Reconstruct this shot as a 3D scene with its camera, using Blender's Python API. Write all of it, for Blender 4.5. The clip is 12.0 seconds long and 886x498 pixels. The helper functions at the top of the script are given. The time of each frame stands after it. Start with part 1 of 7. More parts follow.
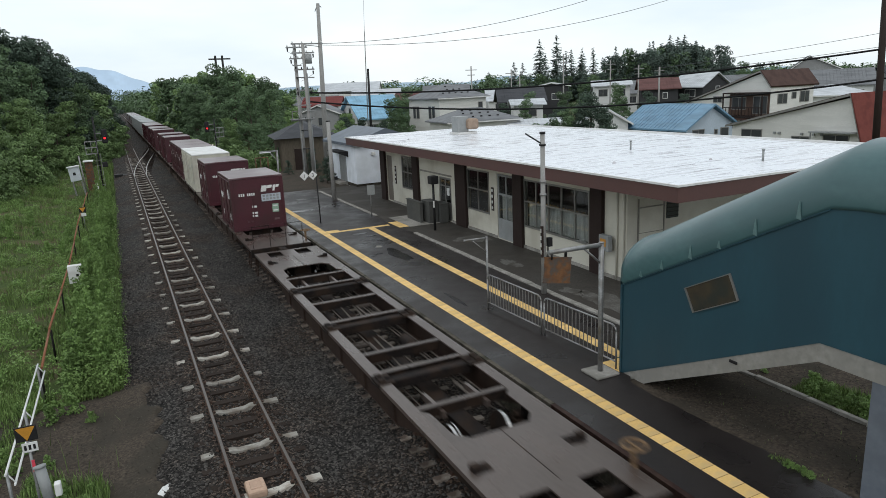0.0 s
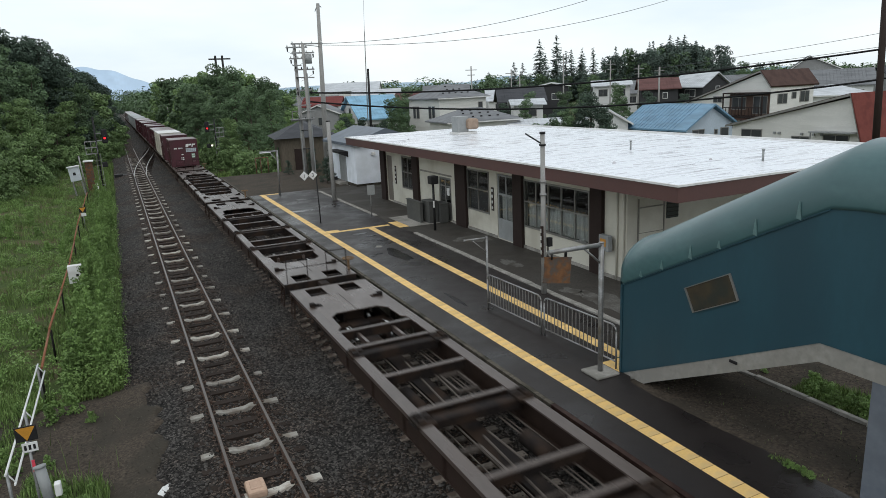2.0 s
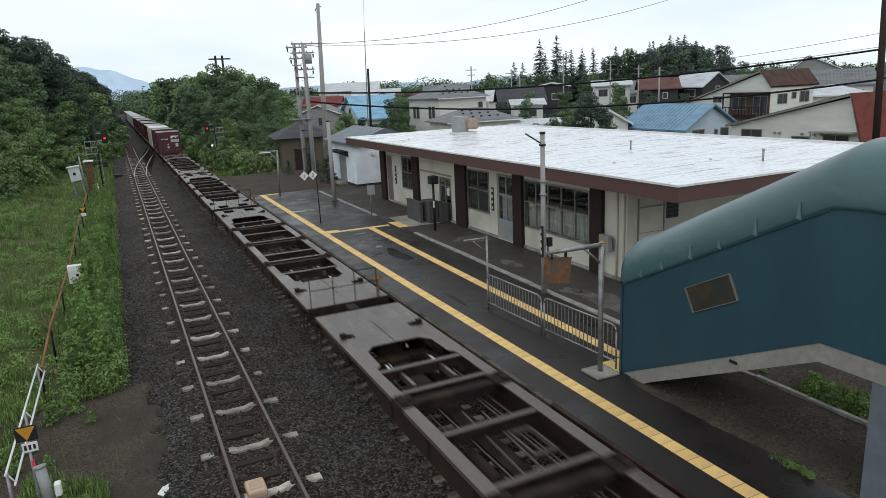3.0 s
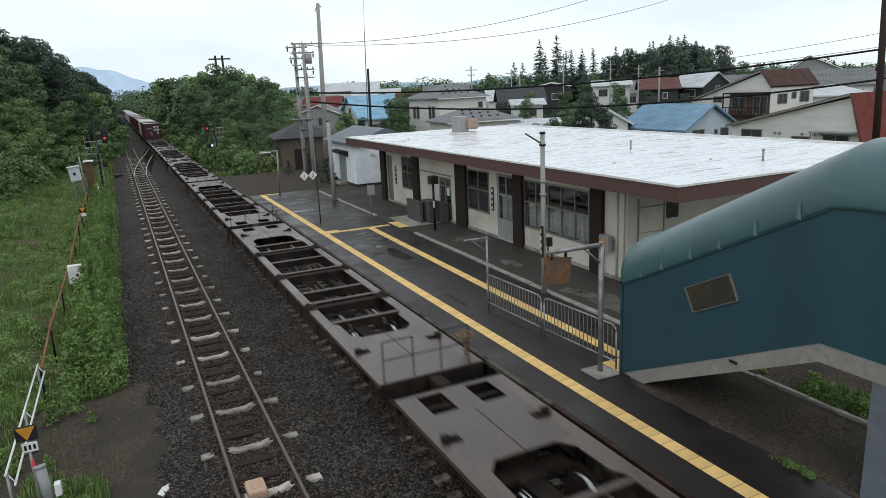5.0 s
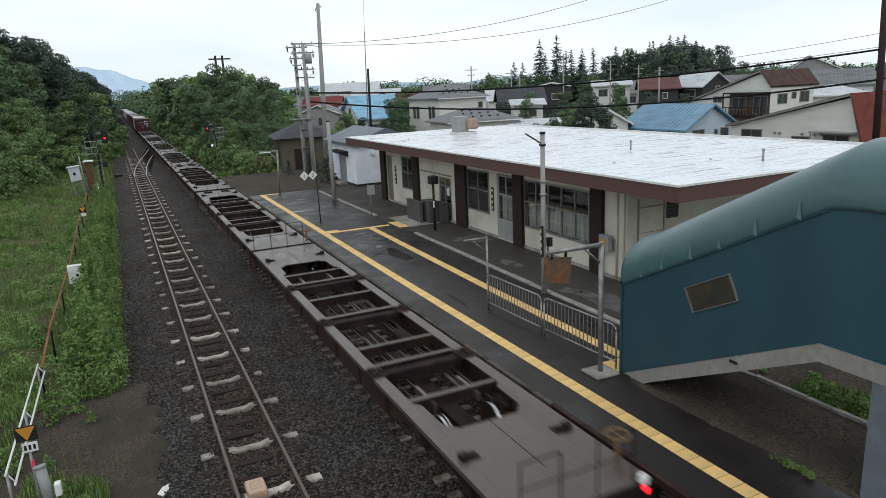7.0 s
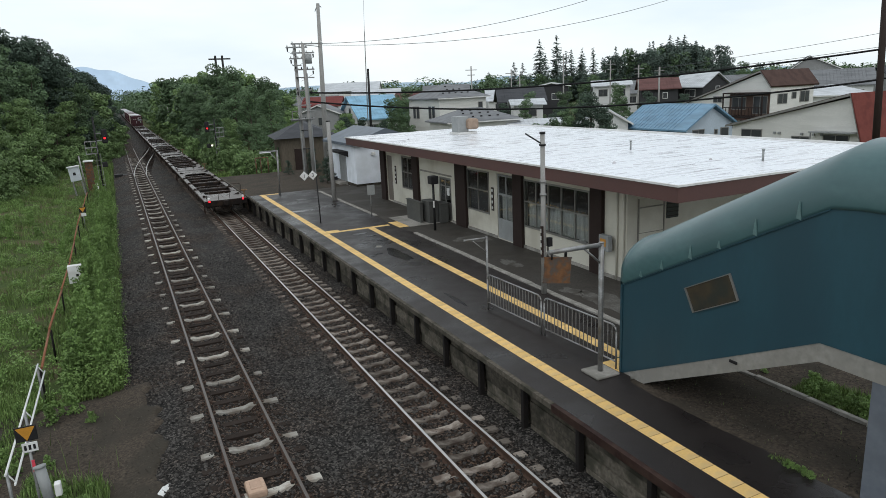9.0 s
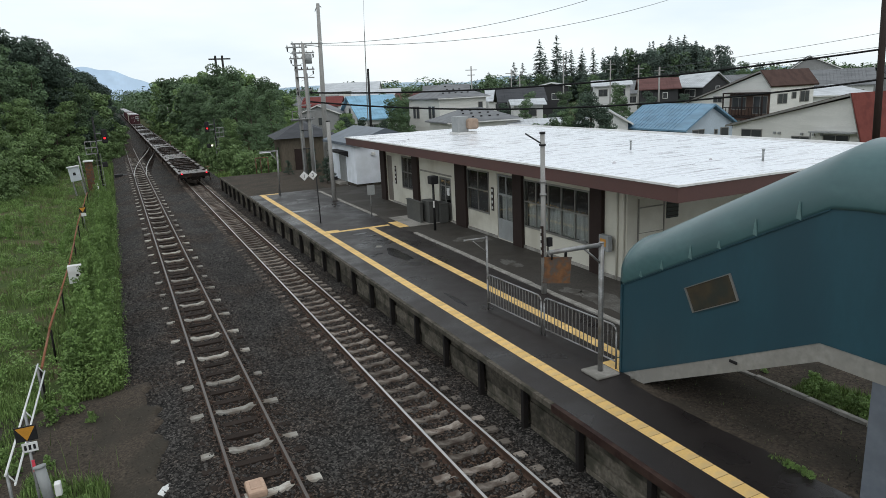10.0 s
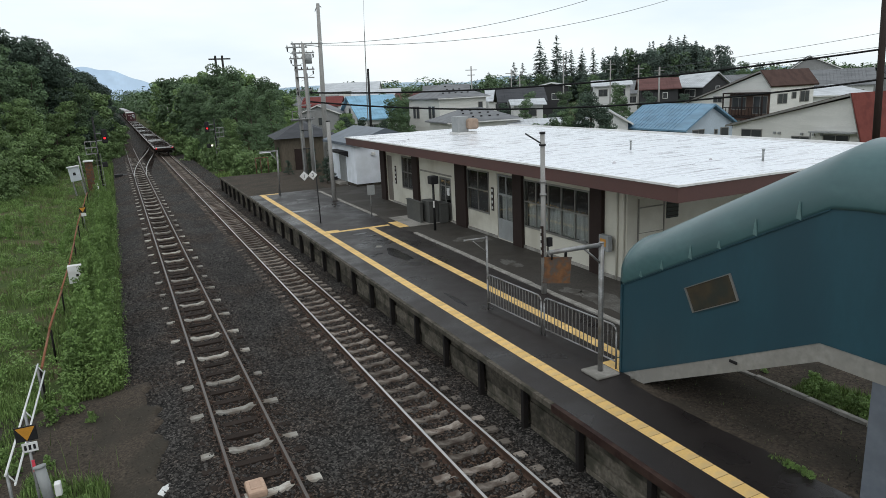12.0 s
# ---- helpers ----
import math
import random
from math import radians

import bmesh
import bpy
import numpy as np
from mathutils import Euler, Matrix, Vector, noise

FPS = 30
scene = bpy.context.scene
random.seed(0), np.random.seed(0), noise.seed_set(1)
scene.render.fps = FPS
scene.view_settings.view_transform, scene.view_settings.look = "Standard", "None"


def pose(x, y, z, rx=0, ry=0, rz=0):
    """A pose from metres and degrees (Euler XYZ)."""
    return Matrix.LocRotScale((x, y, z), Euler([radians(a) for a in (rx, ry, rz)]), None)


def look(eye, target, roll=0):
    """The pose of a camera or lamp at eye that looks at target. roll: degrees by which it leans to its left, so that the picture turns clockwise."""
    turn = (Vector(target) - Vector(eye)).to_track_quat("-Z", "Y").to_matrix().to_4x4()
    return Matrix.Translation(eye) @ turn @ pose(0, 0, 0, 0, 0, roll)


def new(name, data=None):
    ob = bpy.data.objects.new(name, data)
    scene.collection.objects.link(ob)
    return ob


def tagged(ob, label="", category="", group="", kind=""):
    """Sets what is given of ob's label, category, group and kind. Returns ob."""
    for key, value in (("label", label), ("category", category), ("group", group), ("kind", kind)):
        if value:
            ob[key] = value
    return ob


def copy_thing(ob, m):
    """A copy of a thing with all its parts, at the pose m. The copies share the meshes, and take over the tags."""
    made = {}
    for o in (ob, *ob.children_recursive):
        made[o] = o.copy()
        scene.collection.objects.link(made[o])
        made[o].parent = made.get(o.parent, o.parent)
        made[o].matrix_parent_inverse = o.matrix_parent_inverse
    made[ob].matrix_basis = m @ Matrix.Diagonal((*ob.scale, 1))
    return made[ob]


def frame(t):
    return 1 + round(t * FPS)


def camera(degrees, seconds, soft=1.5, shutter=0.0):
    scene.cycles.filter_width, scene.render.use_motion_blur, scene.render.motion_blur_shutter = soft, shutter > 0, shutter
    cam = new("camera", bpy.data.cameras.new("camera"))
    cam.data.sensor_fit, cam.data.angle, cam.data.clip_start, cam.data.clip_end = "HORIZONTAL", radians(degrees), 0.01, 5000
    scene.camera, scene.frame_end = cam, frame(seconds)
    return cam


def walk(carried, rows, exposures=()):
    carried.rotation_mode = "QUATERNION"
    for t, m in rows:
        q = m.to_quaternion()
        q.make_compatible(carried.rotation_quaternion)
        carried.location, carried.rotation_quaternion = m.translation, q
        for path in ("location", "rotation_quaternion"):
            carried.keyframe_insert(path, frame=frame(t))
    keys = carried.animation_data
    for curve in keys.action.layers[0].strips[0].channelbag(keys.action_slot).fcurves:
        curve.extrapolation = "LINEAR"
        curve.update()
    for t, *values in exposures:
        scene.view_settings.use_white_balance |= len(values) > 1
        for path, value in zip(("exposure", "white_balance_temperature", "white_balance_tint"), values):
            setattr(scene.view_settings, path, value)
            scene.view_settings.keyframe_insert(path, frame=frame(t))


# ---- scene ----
# camera: stands still on the footbridge, looking along the line
EYE = Vector((-5.600, 0.0, 7.145))
HEAD, DOWN = radians(25.143), radians(13.470)
AIM = EYE + Vector((math.sin(HEAD) * math.cos(DOWN), math.cos(HEAD) * math.cos(DOWN), -math.sin(DOWN)))
cam = camera(66.563, 12.0, soft=0.8, shutter=0.3)
walk(cam, [(0.0, look(EYE, AIM, -2.649)), (12.0, look(EYE, AIM, -2.649))], exposures=[(0.0, 0.0), (12.0, 0.0)])

# ------------------------------------------------------------------ light: bright overcast after rain
world = bpy.data.worlds.new("overcast")
scene.world = world
world.use_nodes = True
wn, wl = world.node_tree.nodes, world.node_tree.links
wn.clear()
w_out, w_bg = wn.new("ShaderNodeOutputWorld"), wn.new("ShaderNodeBackground")
sky = wn.new("ShaderNodeTexSky")
sky.sky_type, sky.sun_disc = "NISHITA", False
sky.sun_elevation, sky.sun_rotation = radians(48), radians(200)
w_co, w_map, w_noise = wn.new("ShaderNodeTexCoord"), wn.new("ShaderNodeMapping"), wn.new("ShaderNodeTexNoise")
w_map.inputs["Scale"].default_value = (1.0, 1.0, 4.0)
w_noise.inputs["Scale"].default_value, w_noise.inputs["Detail"].default_value = 2.2, 5.0
w_ramp = wn.new("ShaderNodeValToRGB")
w_ramp.color_ramp.elements[0].position, w_ramp.color_ramp.elements[0].color = 0.30, (7.2, 8.3, 9.1, 1)
w_ramp.color_ramp.elements[1].position, w_ramp.color_ramp.elements[1].color = 0.62, (9.6, 10.1, 10.2, 1)
w_mix = wn.new("ShaderNodeMix")
w_mix.data_type = "RGBA"
w_mix.inputs["Factor"].default_value = 0.90
wl.new(w_co.outputs["Generated"], w_map.inputs["Vector"])
wl.new(w_map.outputs["Vector"], w_noise.inputs["Vector"])
wl.new(w_noise.outputs["Fac"], w_ramp.inputs["Fac"])
wl.new(sky.outputs["Color"], w_mix.inputs["A"])
wl.new(w_ramp.outputs["Color"], w_mix.inputs["B"])
wl.new(w_mix.outputs["Result"], w_bg.inputs["Color"])
w_bg.inputs["Strength"].default_value = 0.112
wl.new(w_bg.outputs["Background"], w_out.inputs["Surface"])
sun = new("sun", bpy.data.lights.new("sun", "SUN"))
sun.data.energy, sun.data.angle, sun.data.color = 0.5, radians(40), (1.0, 0.97, 0.93)
sun.matrix_basis = look((0, 0, 40), (0 - 40 * math.cos(radians(48)) * math.sin(radians(200)), -40 * math.cos(radians(48)) * math.cos(radians(200)), 40 - 40 * math.sin(radians(48))))


# ------------------------------------------------------------------ materials
def mat(name, a, b=None, rough=0.7, metal=0.0, grain=30.0, stain=1.5, bump=0.15, spread=0.0, c=None, rough2=None, streak=None, stain_at=(0.45, 0.62)):
    """Two tones mixed by a fine and a coarse noise, c: a third tone in coarse stains, spread: change from object to object."""
    m = bpy.data.materials.new(name)
    m.use_nodes = True
    n, l = m.node_tree.nodes, m.node_tree.links
    bsdf = n["Principled BSDF"]
    b = b or tuple(v * 0.75 for v in a)
    co = n.new("ShaderNodeTexCoord")
    vec = co.outputs["Object"]
    if streak:
        mp = n.new("ShaderNodeMapping")
        mp.inputs["Scale"].default_value = streak
        l.new(vec, mp.inputs["Vector"])
        vec = mp.outputs["Vector"]
    fine, coarse = n.new("ShaderNodeTexNoise"), n.new("ShaderNodeTexNoise")
    fine.inputs["Scale"].default_value, fine.inputs["Detail"].default_value = grain, 6.0
    coarse.inputs["Scale"].default_value, coarse.inputs["Detail"].default_value = stain, 4.0
    l.new(vec, fine.inputs["Vector"]), l.new(vec, coarse.inputs["Vector"])
    mix = n.new("ShaderNodeMix")
    mix.data_type = "RGBA"
    mix.inputs["A"].default_value, mix.inputs["B"].default_value = (*a, 1), (*b, 1)
    r1 = n.new("ShaderNodeMapRange")
    r1.inputs["From Min"].default_value, r1.inputs["From Max"].default_value = 0.3, 0.7
    l.new(fine.outputs["Fac"], r1.inputs["Value"])
    l.new(r1.outputs["Result"], mix.inputs["Factor"])
    col = mix.outputs["Result"]
    r2 = n.new("ShaderNodeMapRange")
    r2.inputs["From Min"].default_value, r2.inputs["From Max"].default_value = stain_at
    l.new(coarse.outputs["Fac"], r2.inputs["Value"])
    mx = n.new("ShaderNodeMix")
    mx.data_type = "RGBA"
    mx.inputs["B"].default_value = (*(c or tuple(v * 0.8 for v in a)), 1)
    l.new(r2.outputs["Result"], mx.inputs["Factor"]), l.new(col, mx.inputs["A"])
    col = mx.outputs["Result"]
    if spread:
        info, hsv, mr = n.new("ShaderNodeObjectInfo"), n.new("ShaderNodeHueSaturation"), n.new("ShaderNodeMapRange")
        mr.inputs["To Min"].default_value, mr.inputs["To Max"].default_value = 1 - spread, 1 + spread
        l.new(info.outputs["Random"], mr.inputs["Value"])
        l.new(mr.outputs["Result"], hsv.inputs["Value"]), l.new(col, hsv.inputs["Color"])
        col = hsv.outputs["Color"]
    l.new(col, bsdf.inputs["Base Color"])
    bsdf.inputs["Metallic"].default_value = metal
    bsdf.inputs["Specular IOR Level"].default_value = 0.5 if rough < 0.55 else 0.12
    bsdf.inputs["Roughness"].default_value = rough
    if rough2 is not None:
        rr = n.new("ShaderNodeMapRange")
        rr.inputs["From Min"].default_value, rr.inputs["From Max"].default_value = stain_at
        rr.inputs["To Min"].default_value, rr.inputs["To Max"].default_value = rough, rough2
        l.new(coarse.outputs["Fac"], rr.inputs["Value"]), l.new(rr.outputs["Result"], bsdf.inputs["Roughness"])
    if bump:
        bp = n.new("ShaderNodeBump")
        bp.inputs["Strength"].default_value, bp.inputs["Distance"].default_value = bump, 0.02
        l.new(fine.outputs["Fac"], bp.inputs["Height"]), l.new(bp.outputs["Normal"], bsdf.inputs["Normal"])
    return m


def island_tint(m, low, high):
    """Lets the joined pieces of one mesh differ in brightness."""
    n, l = m.node_tree.nodes, m.node_tree.links
    bsdf = n["Principled BSDF"]
    src = bsdf.inputs["Base Color"].links[0].from_socket
    geo, mr, hsv = n.new("ShaderNodeNewGeometry"), n.new("ShaderNodeMapRange"), n.new("ShaderNodeHueSaturation")
    mr.inputs["To Min"].default_value, mr.inputs["To Max"].default_value = low, high
    l.new(geo.outputs["Random Per Island"], mr.inputs["Value"])
    l.new(mr.outputs["Result"], hsv.inputs["Value"]), l.new(src, hsv.inputs["Color"]), l.new(hsv.outputs["Color"], bsdf.inputs["Base Color"])
    return m


def glow(name, colour, strength):
    m = bpy.data.materials.new(name)
    m.use_nodes = True
    bsdf = m.node_tree.nodes["Principled BSDF"]
    bsdf.inputs["Base Color"].default_value = (*colour, 1)
    bsdf.inputs["Emission Color"].default_value = (*colour, 1)
    bsdf.inputs["Emission Strength"].default_value = strength
    return m


def leafy(name, a, b, low=0.78, high=1.22):
    m = island_tint(mat(name, a, b, rough=0.55, grain=3.0, stain=0.35, bump=0, c=tuple(v * 0.75 for v in a), spread=0.22), low, high)
    bsdf = m.node_tree.nodes["Principled BSDF"]
    bsdf.inputs["Specular IOR Level"].default_value = 0.15
    return m


M_ASPHALT = mat("wet_asphalt", (0.029, 0.0225, 0.0210), (0.016, 0.0128, 0.0120), rough=0.50, grain=60, stain=0.55, bump=0.20, c=(0.0185, 0.0160, 0.0158), rough2=0.22, stain_at=(0.42, 0.64))
M_PATCH = mat("wet_patch", (0.010, 0.010, 0.011), (0.014, 0.014, 0.015), rough=0.16, grain=40, stain=2, bump=0.1)
M_DIRT = mat("damp_dirt", (0.092, 0.073, 0.056), (0.028, 0.023, 0.019), rough=0.9, grain=18, stain=0.9, bump=0.6, c=(0.044, 0.038, 0.030))
M_GROUND = mat("grassy_ground", (0.070, 0.100, 0.032), (0.045, 0.064, 0.022), rough=0.95, grain=11, stain=0.8, bump=0.8, c=(0.100, 0.080, 0.048))
def ballast_mat():
    """Crushed stone: cells of differing grey, with shade painted dark into the gaps between them."""
    m = bpy.data.materials.new("ballast_stone")
    m.use_nodes = True
    n, l = m.node_tree.nodes, m.node_tree.links
    bsdf, co = n["Principled BSDF"], n.new("ShaderNodeTexCoord")
    cell, gap, tone, hue = n.new("ShaderNodeTexVoronoi"), n.new("ShaderNodeTexVoronoi"), n.new("ShaderNodeTexNoise"), n.new("ShaderNodeTexNoise")
    for v in (cell, gap):
        v.inputs["Scale"].default_value = 25.0
        l.new(co.outputs["Object"], v.inputs["Vector"])
    gap.feature = "DISTANCE_TO_EDGE"
    tone.inputs["Scale"].default_value, tone.inputs["Detail"].default_value = 0.8, 5.0
    hue.inputs["Scale"].default_value, hue.inputs["Detail"].default_value = 0.35, 3.0
    l.new(co.outputs["Object"], tone.inputs["Vector"]), l.new(co.outputs["Object"], hue.inputs["Vector"])
    bw, ramp = n.new("ShaderNodeSeparateColor"), n.new("ShaderNodeValToRGB")
    l.new(cell.outputs["Color"], bw.inputs["Color"]), l.new(bw.outputs["Red"], ramp.inputs["Fac"])
    el = ramp.color_ramp.elements
    el[0].color, el[1].color = (0.006, 0.0057, 0.0054, 1), (0.138, 0.127, 0.117, 1)
    el.new(0.6).color = (0.0375, 0.034, 0.0315, 1)
    brown = n.new("ShaderNodeMix")
    brown.data_type, brown.blend_type = "RGBA", "MULTIPLY"
    brown.inputs["B"].default_value = (0.98, 0.84, 0.74, 1)
    hr = n.new("ShaderNodeMapRange")
    hr.inputs["From Min"].default_value, hr.inputs["From Max"].default_value = 0.45, 0.62
    l.new(hue.outputs["Fac"], hr.inputs["Value"]), l.new(hr.outputs["Result"], brown.inputs["Factor"]), l.new(ramp.outputs["Color"], brown.inputs["A"])
    dark = n.new("ShaderNodeMix")
    dark.data_type, dark.blend_type = "RGBA", "MULTIPLY"
    dark.inputs["Factor"].default_value = 1.0
    gr = n.new("ShaderNodeMapRange")
    gr.inputs["From Max"].default_value, gr.inputs["To Min"].default_value, gr.inputs["To Max"].default_value = 0.10, 0.25, 1.0
    l.new(gap.outputs["Distance"], gr.inputs["Value"])
    l.new(brown.outputs["Result"], dark.inputs["A"]), l.new(gr.outputs["Result"], dark.inputs["B"])
    # rusty brake dust lies between and beside the rails
    sep, near = n.new("ShaderNodeSeparateXYZ"), []
    l.new(co.outputs["Object"], sep.inputs["Vector"])
    for centre in (0.0, -3.935):
        off, ab, mr = n.new("ShaderNodeMath"), n.new("ShaderNodeMath"), n.new("ShaderNodeMapRange")
        off.operation, ab.operation = "SUBTRACT", "ABSOLUTE"
        off.inputs[1].default_value = centre
        mr.inputs["From Min"].default_value, mr.inputs["From Max"].default_value, mr.inputs["To Min"].default_value, mr.inputs["To Max"].default_value = 0.55, 1.35, 0.85, 0.0
        l.new(sep.outputs["X"], off.inputs[0]), l.new(off.outputs[0], ab.inputs[0]), l.new(ab.outputs[0], mr.inputs["Value"])
        near.append(mr.outputs["Result"])
    both = n.new("ShaderNodeMath")
    both.operation = "MAXIMUM"
    l.new(near[0], both.inputs[0]), l.new(near[1], both.inputs[1])
    dust = n.new("ShaderNodeMix")
    dust.data_type, dust.blend_type = "RGBA", "MULTIPLY"
    dust.inputs["B"].default_value = (1.05, 0.80, 0.66, 1)
    l.new(both.outputs[0], dust.inputs["Factor"]), l.new(dark.outputs["Result"], dust.inputs["A"])
    dark = dust
    tn = n.new("ShaderNodeHueSaturation")
    tr = n.new("ShaderNodeMapRange")
    tr.inputs["From Min"].default_value, tr.inputs["From Max"].default_value, tr.inputs["To Min"].default_value, tr.inputs["To Max"].default_value = 0.3, 0.7, 0.75, 1.3
    l.new(tone.outputs["Fac"], tr.inputs["Value"]), l.new(tr.outputs["Result"], tn.inputs["Value"]), l.new(dark.outputs["Result"], tn.inputs["Color"])
    l.new(tn.outputs["Color"], bsdf.inputs["Base Color"])
    bsdf.inputs["Roughness"].default_value = 0.8
    bsdf.inputs["Specular IOR Level"].default_value = 0.12
    bp = n.new("ShaderNodeBump")
    bp.inputs["Strength"].default_value, bp.inputs["Distance"].default_value = 0.8, 0.04
    l.new(gap.outputs["Distance"], bp.inputs["Height"]), l.new(bp.outputs["Normal"], bsdf.inputs["Normal"])
    return m


M_BALLAST = ballast_mat()
M_STONE = island_tint(mat("loose_stone", (0.048, 0.044, 0.041), (0.028, 0.0255, 0.0235), rough=0.75, grain=20, stain=2, bump=0.3), 0.25, 2.6)
M_RAIL = mat("rusty_rail_web", (0.10, 0.062, 0.045), (0.055, 0.035, 0.028), rough=0.7, metal=0.2, grain=20, stain=2, bump=0.2)
M_RAILHEAD = mat("polished_rail_head", (0.50, 0.49, 0.48), (0.40, 0.38, 0.37), rough=0.30, metal=0.9, grain=15, stain=1, bump=0.02)
M_RAILHEAD_DULL = mat("dull_rail_head", (0.13, 0.11, 0.10), (0.085, 0.07, 0.062), rough=0.36, metal=0.7, grain=15, stain=1, bump=0.02)
M_SLEEPER = mat("weathered_concrete_sleeper", (0.42, 0.40, 0.36), (0.30, 0.28, 0.25), rough=0.85, grain=18, stain=2.2, bump=0.3, c=(0.22, 0.19, 0.16), spread=0.35)
M_SLEEPER_R = mat("brown_stained_concrete_sleeper", (0.255, 0.222, 0.192), (0.16, 0.135, 0.115), rough=0.85, grain=18, stain=2.6, bump=0.3, c=(0.085, 0.064, 0.052), spread=0.4)
M_WOODSLEEPER = mat("dark_timber_sleeper", (0.036, 0.026, 0.021), (0.018, 0.014, 0.012), rough=0.85, grain=10, stain=2, bump=0.5, streak=(1, 8, 8), spread=0.3)
M_YELLOW = mat("yellow_tactile_tile", (0.78, 0.525, 0.205), (0.70, 0.45, 0.165), rough=0.6, grain=25, stain=2.5, bump=0.15, c=(0.64, 0.44, 0.20), spread=0.10)
M_ASPHALT.node_tree.nodes["Principled BSDF"].inputs["Specular IOR Level"].default_value = 0.29
M_CONCRETE = mat("weathered_concrete", (0.36, 0.34, 0.31), (0.25, 0.235, 0.215), rough=0.85, grain=20, stain=1.2, bump=0.3, c=(0.20, 0.19, 0.17))
M_CONCDARK = mat("mossy_dark_concrete", (0.135, 0.117, 0.095), (0.066, 0.058, 0.047), rough=0.9, grain=14, stain=2.4, bump=0.5, c=(0.045, 0.042, 0.032), spread=0.40)
M_CONCFLOOR = mat("damp_concrete_floor", (0.075, 0.068, 0.060), (0.046, 0.042, 0.038), rough=0.75, grain=18, stain=0.7, bump=0.25, c=(0.055, 0.049, 0.043), rough2=0.55)
M_WORN = mat("worn_pale_concrete", (0.155, 0.148, 0.136), (0.085, 0.080, 0.073), rough=0.8, grain=16, stain=2.4, bump=0.3, c=(0.066, 0.060, 0.053), rough2=0.5)
M_RUSTBEAM = mat("dark_red_steel", (0.042, 0.022, 0.018), (0.022, 0.013, 0.012), rough=0.6, metal=0.1, grain=18, stain=3, bump=0.2, c=(0.05, 0.03, 0.024))
M_BLACKPOST = mat("black_creosoted_post", (0.022, 0.019, 0.018), (0.012, 0.011, 0.011), rough=0.7, grain=14, stain=2, bump=0.3)
M_WALL = mat("cream_plaster", (0.62, 0.595, 0.515), (0.55, 0.525, 0.455), rough=0.85, grain=30, stain=0.9, bump=0.1, c=(0.47, 0.44, 0.37), stain_at=(0.48, 0.70))
M_FASCIA = mat("brown_painted_fascia", (0.105, 0.050, 0.046), (0.085, 0.041, 0.038), rough=0.5, grain=20, stain=0.6, bump=0.05, c=(0.10, 0.047, 0.042))
# grey streak tone holds water marks and painted reflections of dark surroundings
M_ROOFWHITE = mat("wet_white_sheet_roof", (0.78, 0.79, 0.82), (0.70, 0.71, 0.75), rough=0.30, grain=5, stain=1.3, bump=0.10, c=(0.40, 0.38, 0.40), rough2=0.10, streak=(0.45, 3.2, 1), stain_at=(0.51, 0.73))
M_SEAM = mat("dull_roof_seam", (0.42, 0.40, 0.42), (0.62, 0.60, 0.62), rough=0.6, grain=9, stain=2, bump=0)
M_SOFFIT = mat("grey_soffit", (0.30, 0.28, 0.25), rough=0.85, grain=12, stain=1)
M_DARKFRAME = mat("dark_brown_timber", (0.040, 0.027, 0.024), (0.028, 0.020, 0.018), rough=0.6, grain=20, stain=2, bump=0.1)
M_ALU = mat("grey_aluminium", (0.30, 0.29, 0.27), (0.24, 0.23, 0.22), rough=0.45, metal=0.6, grain=30, stain=2, bump=0.05)
M_GALV = mat("galvanised_steel", (0.33, 0.33, 0.33), (0.24, 0.24, 0.24), rough=0.5, metal=0.6, grain=25, stain=3, bump=0.1, c=(0.20, 0.19, 0.18))
M_POLE = mat("grey_concrete_pole", (0.36, 0.35, 0.335), (0.28, 0.27, 0.26), rough=0.8, grain=20, stain=2, bump=0.15)
M_DARKMETAL = mat("blackened_steel", (0.035, 0.034, 0.035), (0.022, 0.021, 0.022), rough=0.55, metal=0.3, grain=20, stain=3)
M_CURTAIN = mat("pale_curtain", (0.50, 0.49, 0.46), (0.40, 0.39, 0.37), rough=0.95, grain=3, stain=1.5, bump=0.3, streak=(1, 6, 0.3))
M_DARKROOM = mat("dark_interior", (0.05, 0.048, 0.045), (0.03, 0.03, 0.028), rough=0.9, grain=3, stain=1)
M_TEAL = mat("teal_painted_sheet", (0.022, 0.070, 0.095), (0.019, 0.062, 0.083), rough=0.42, grain=9, stain=0.7, bump=0.04, c=(0.018, 0.054, 0.074), streak=(1, 1, 0.35))
M_TEALROOF = mat("faded_teal_roof_sheet", (0.052, 0.115, 0.120), (0.041, 0.096, 0.102), rough=0.33, grain=10, stain=1.1, bump=0.05, c=(0.040, 0.090, 0.096), streak=(1, 0.5, 1))
M_BRONZE = mat("brown_window_film", (0.070, 0.054, 0.034), (0.044, 0.037, 0.028), rough=0.25, grain=5, stain=2.2, bump=0.02, c=(0.036, 0.038, 0.032))
M_WHITE = mat("white_paint", (0.74, 0.74, 0.73), (0.68, 0.68, 0.67), rough=0.6, grain=20, stain=1.5, c=(0.62, 0.61, 0.59))
M_GREYBOX = mat("grey_painted_steel", (0.30, 0.31, 0.31), (0.25, 0.26, 0.26), rough=0.5, grain=20, stain=2)
M_RUST = mat("rusty_sign_plate", (0.21, 0.105, 0.05), (0.11, 0.055, 0.033), rough=0.8, grain=7, stain=6, bump=0.3, c=(0.10, 0.085, 0.075))
M_CABLE = mat("black_cable", (0.012, 0.012, 0.013), rough=0.6, bump=0)
M_THINWIRE = mat("grey_wire", (0.11, 0.11, 0.12), rough=0.6, bump=0)
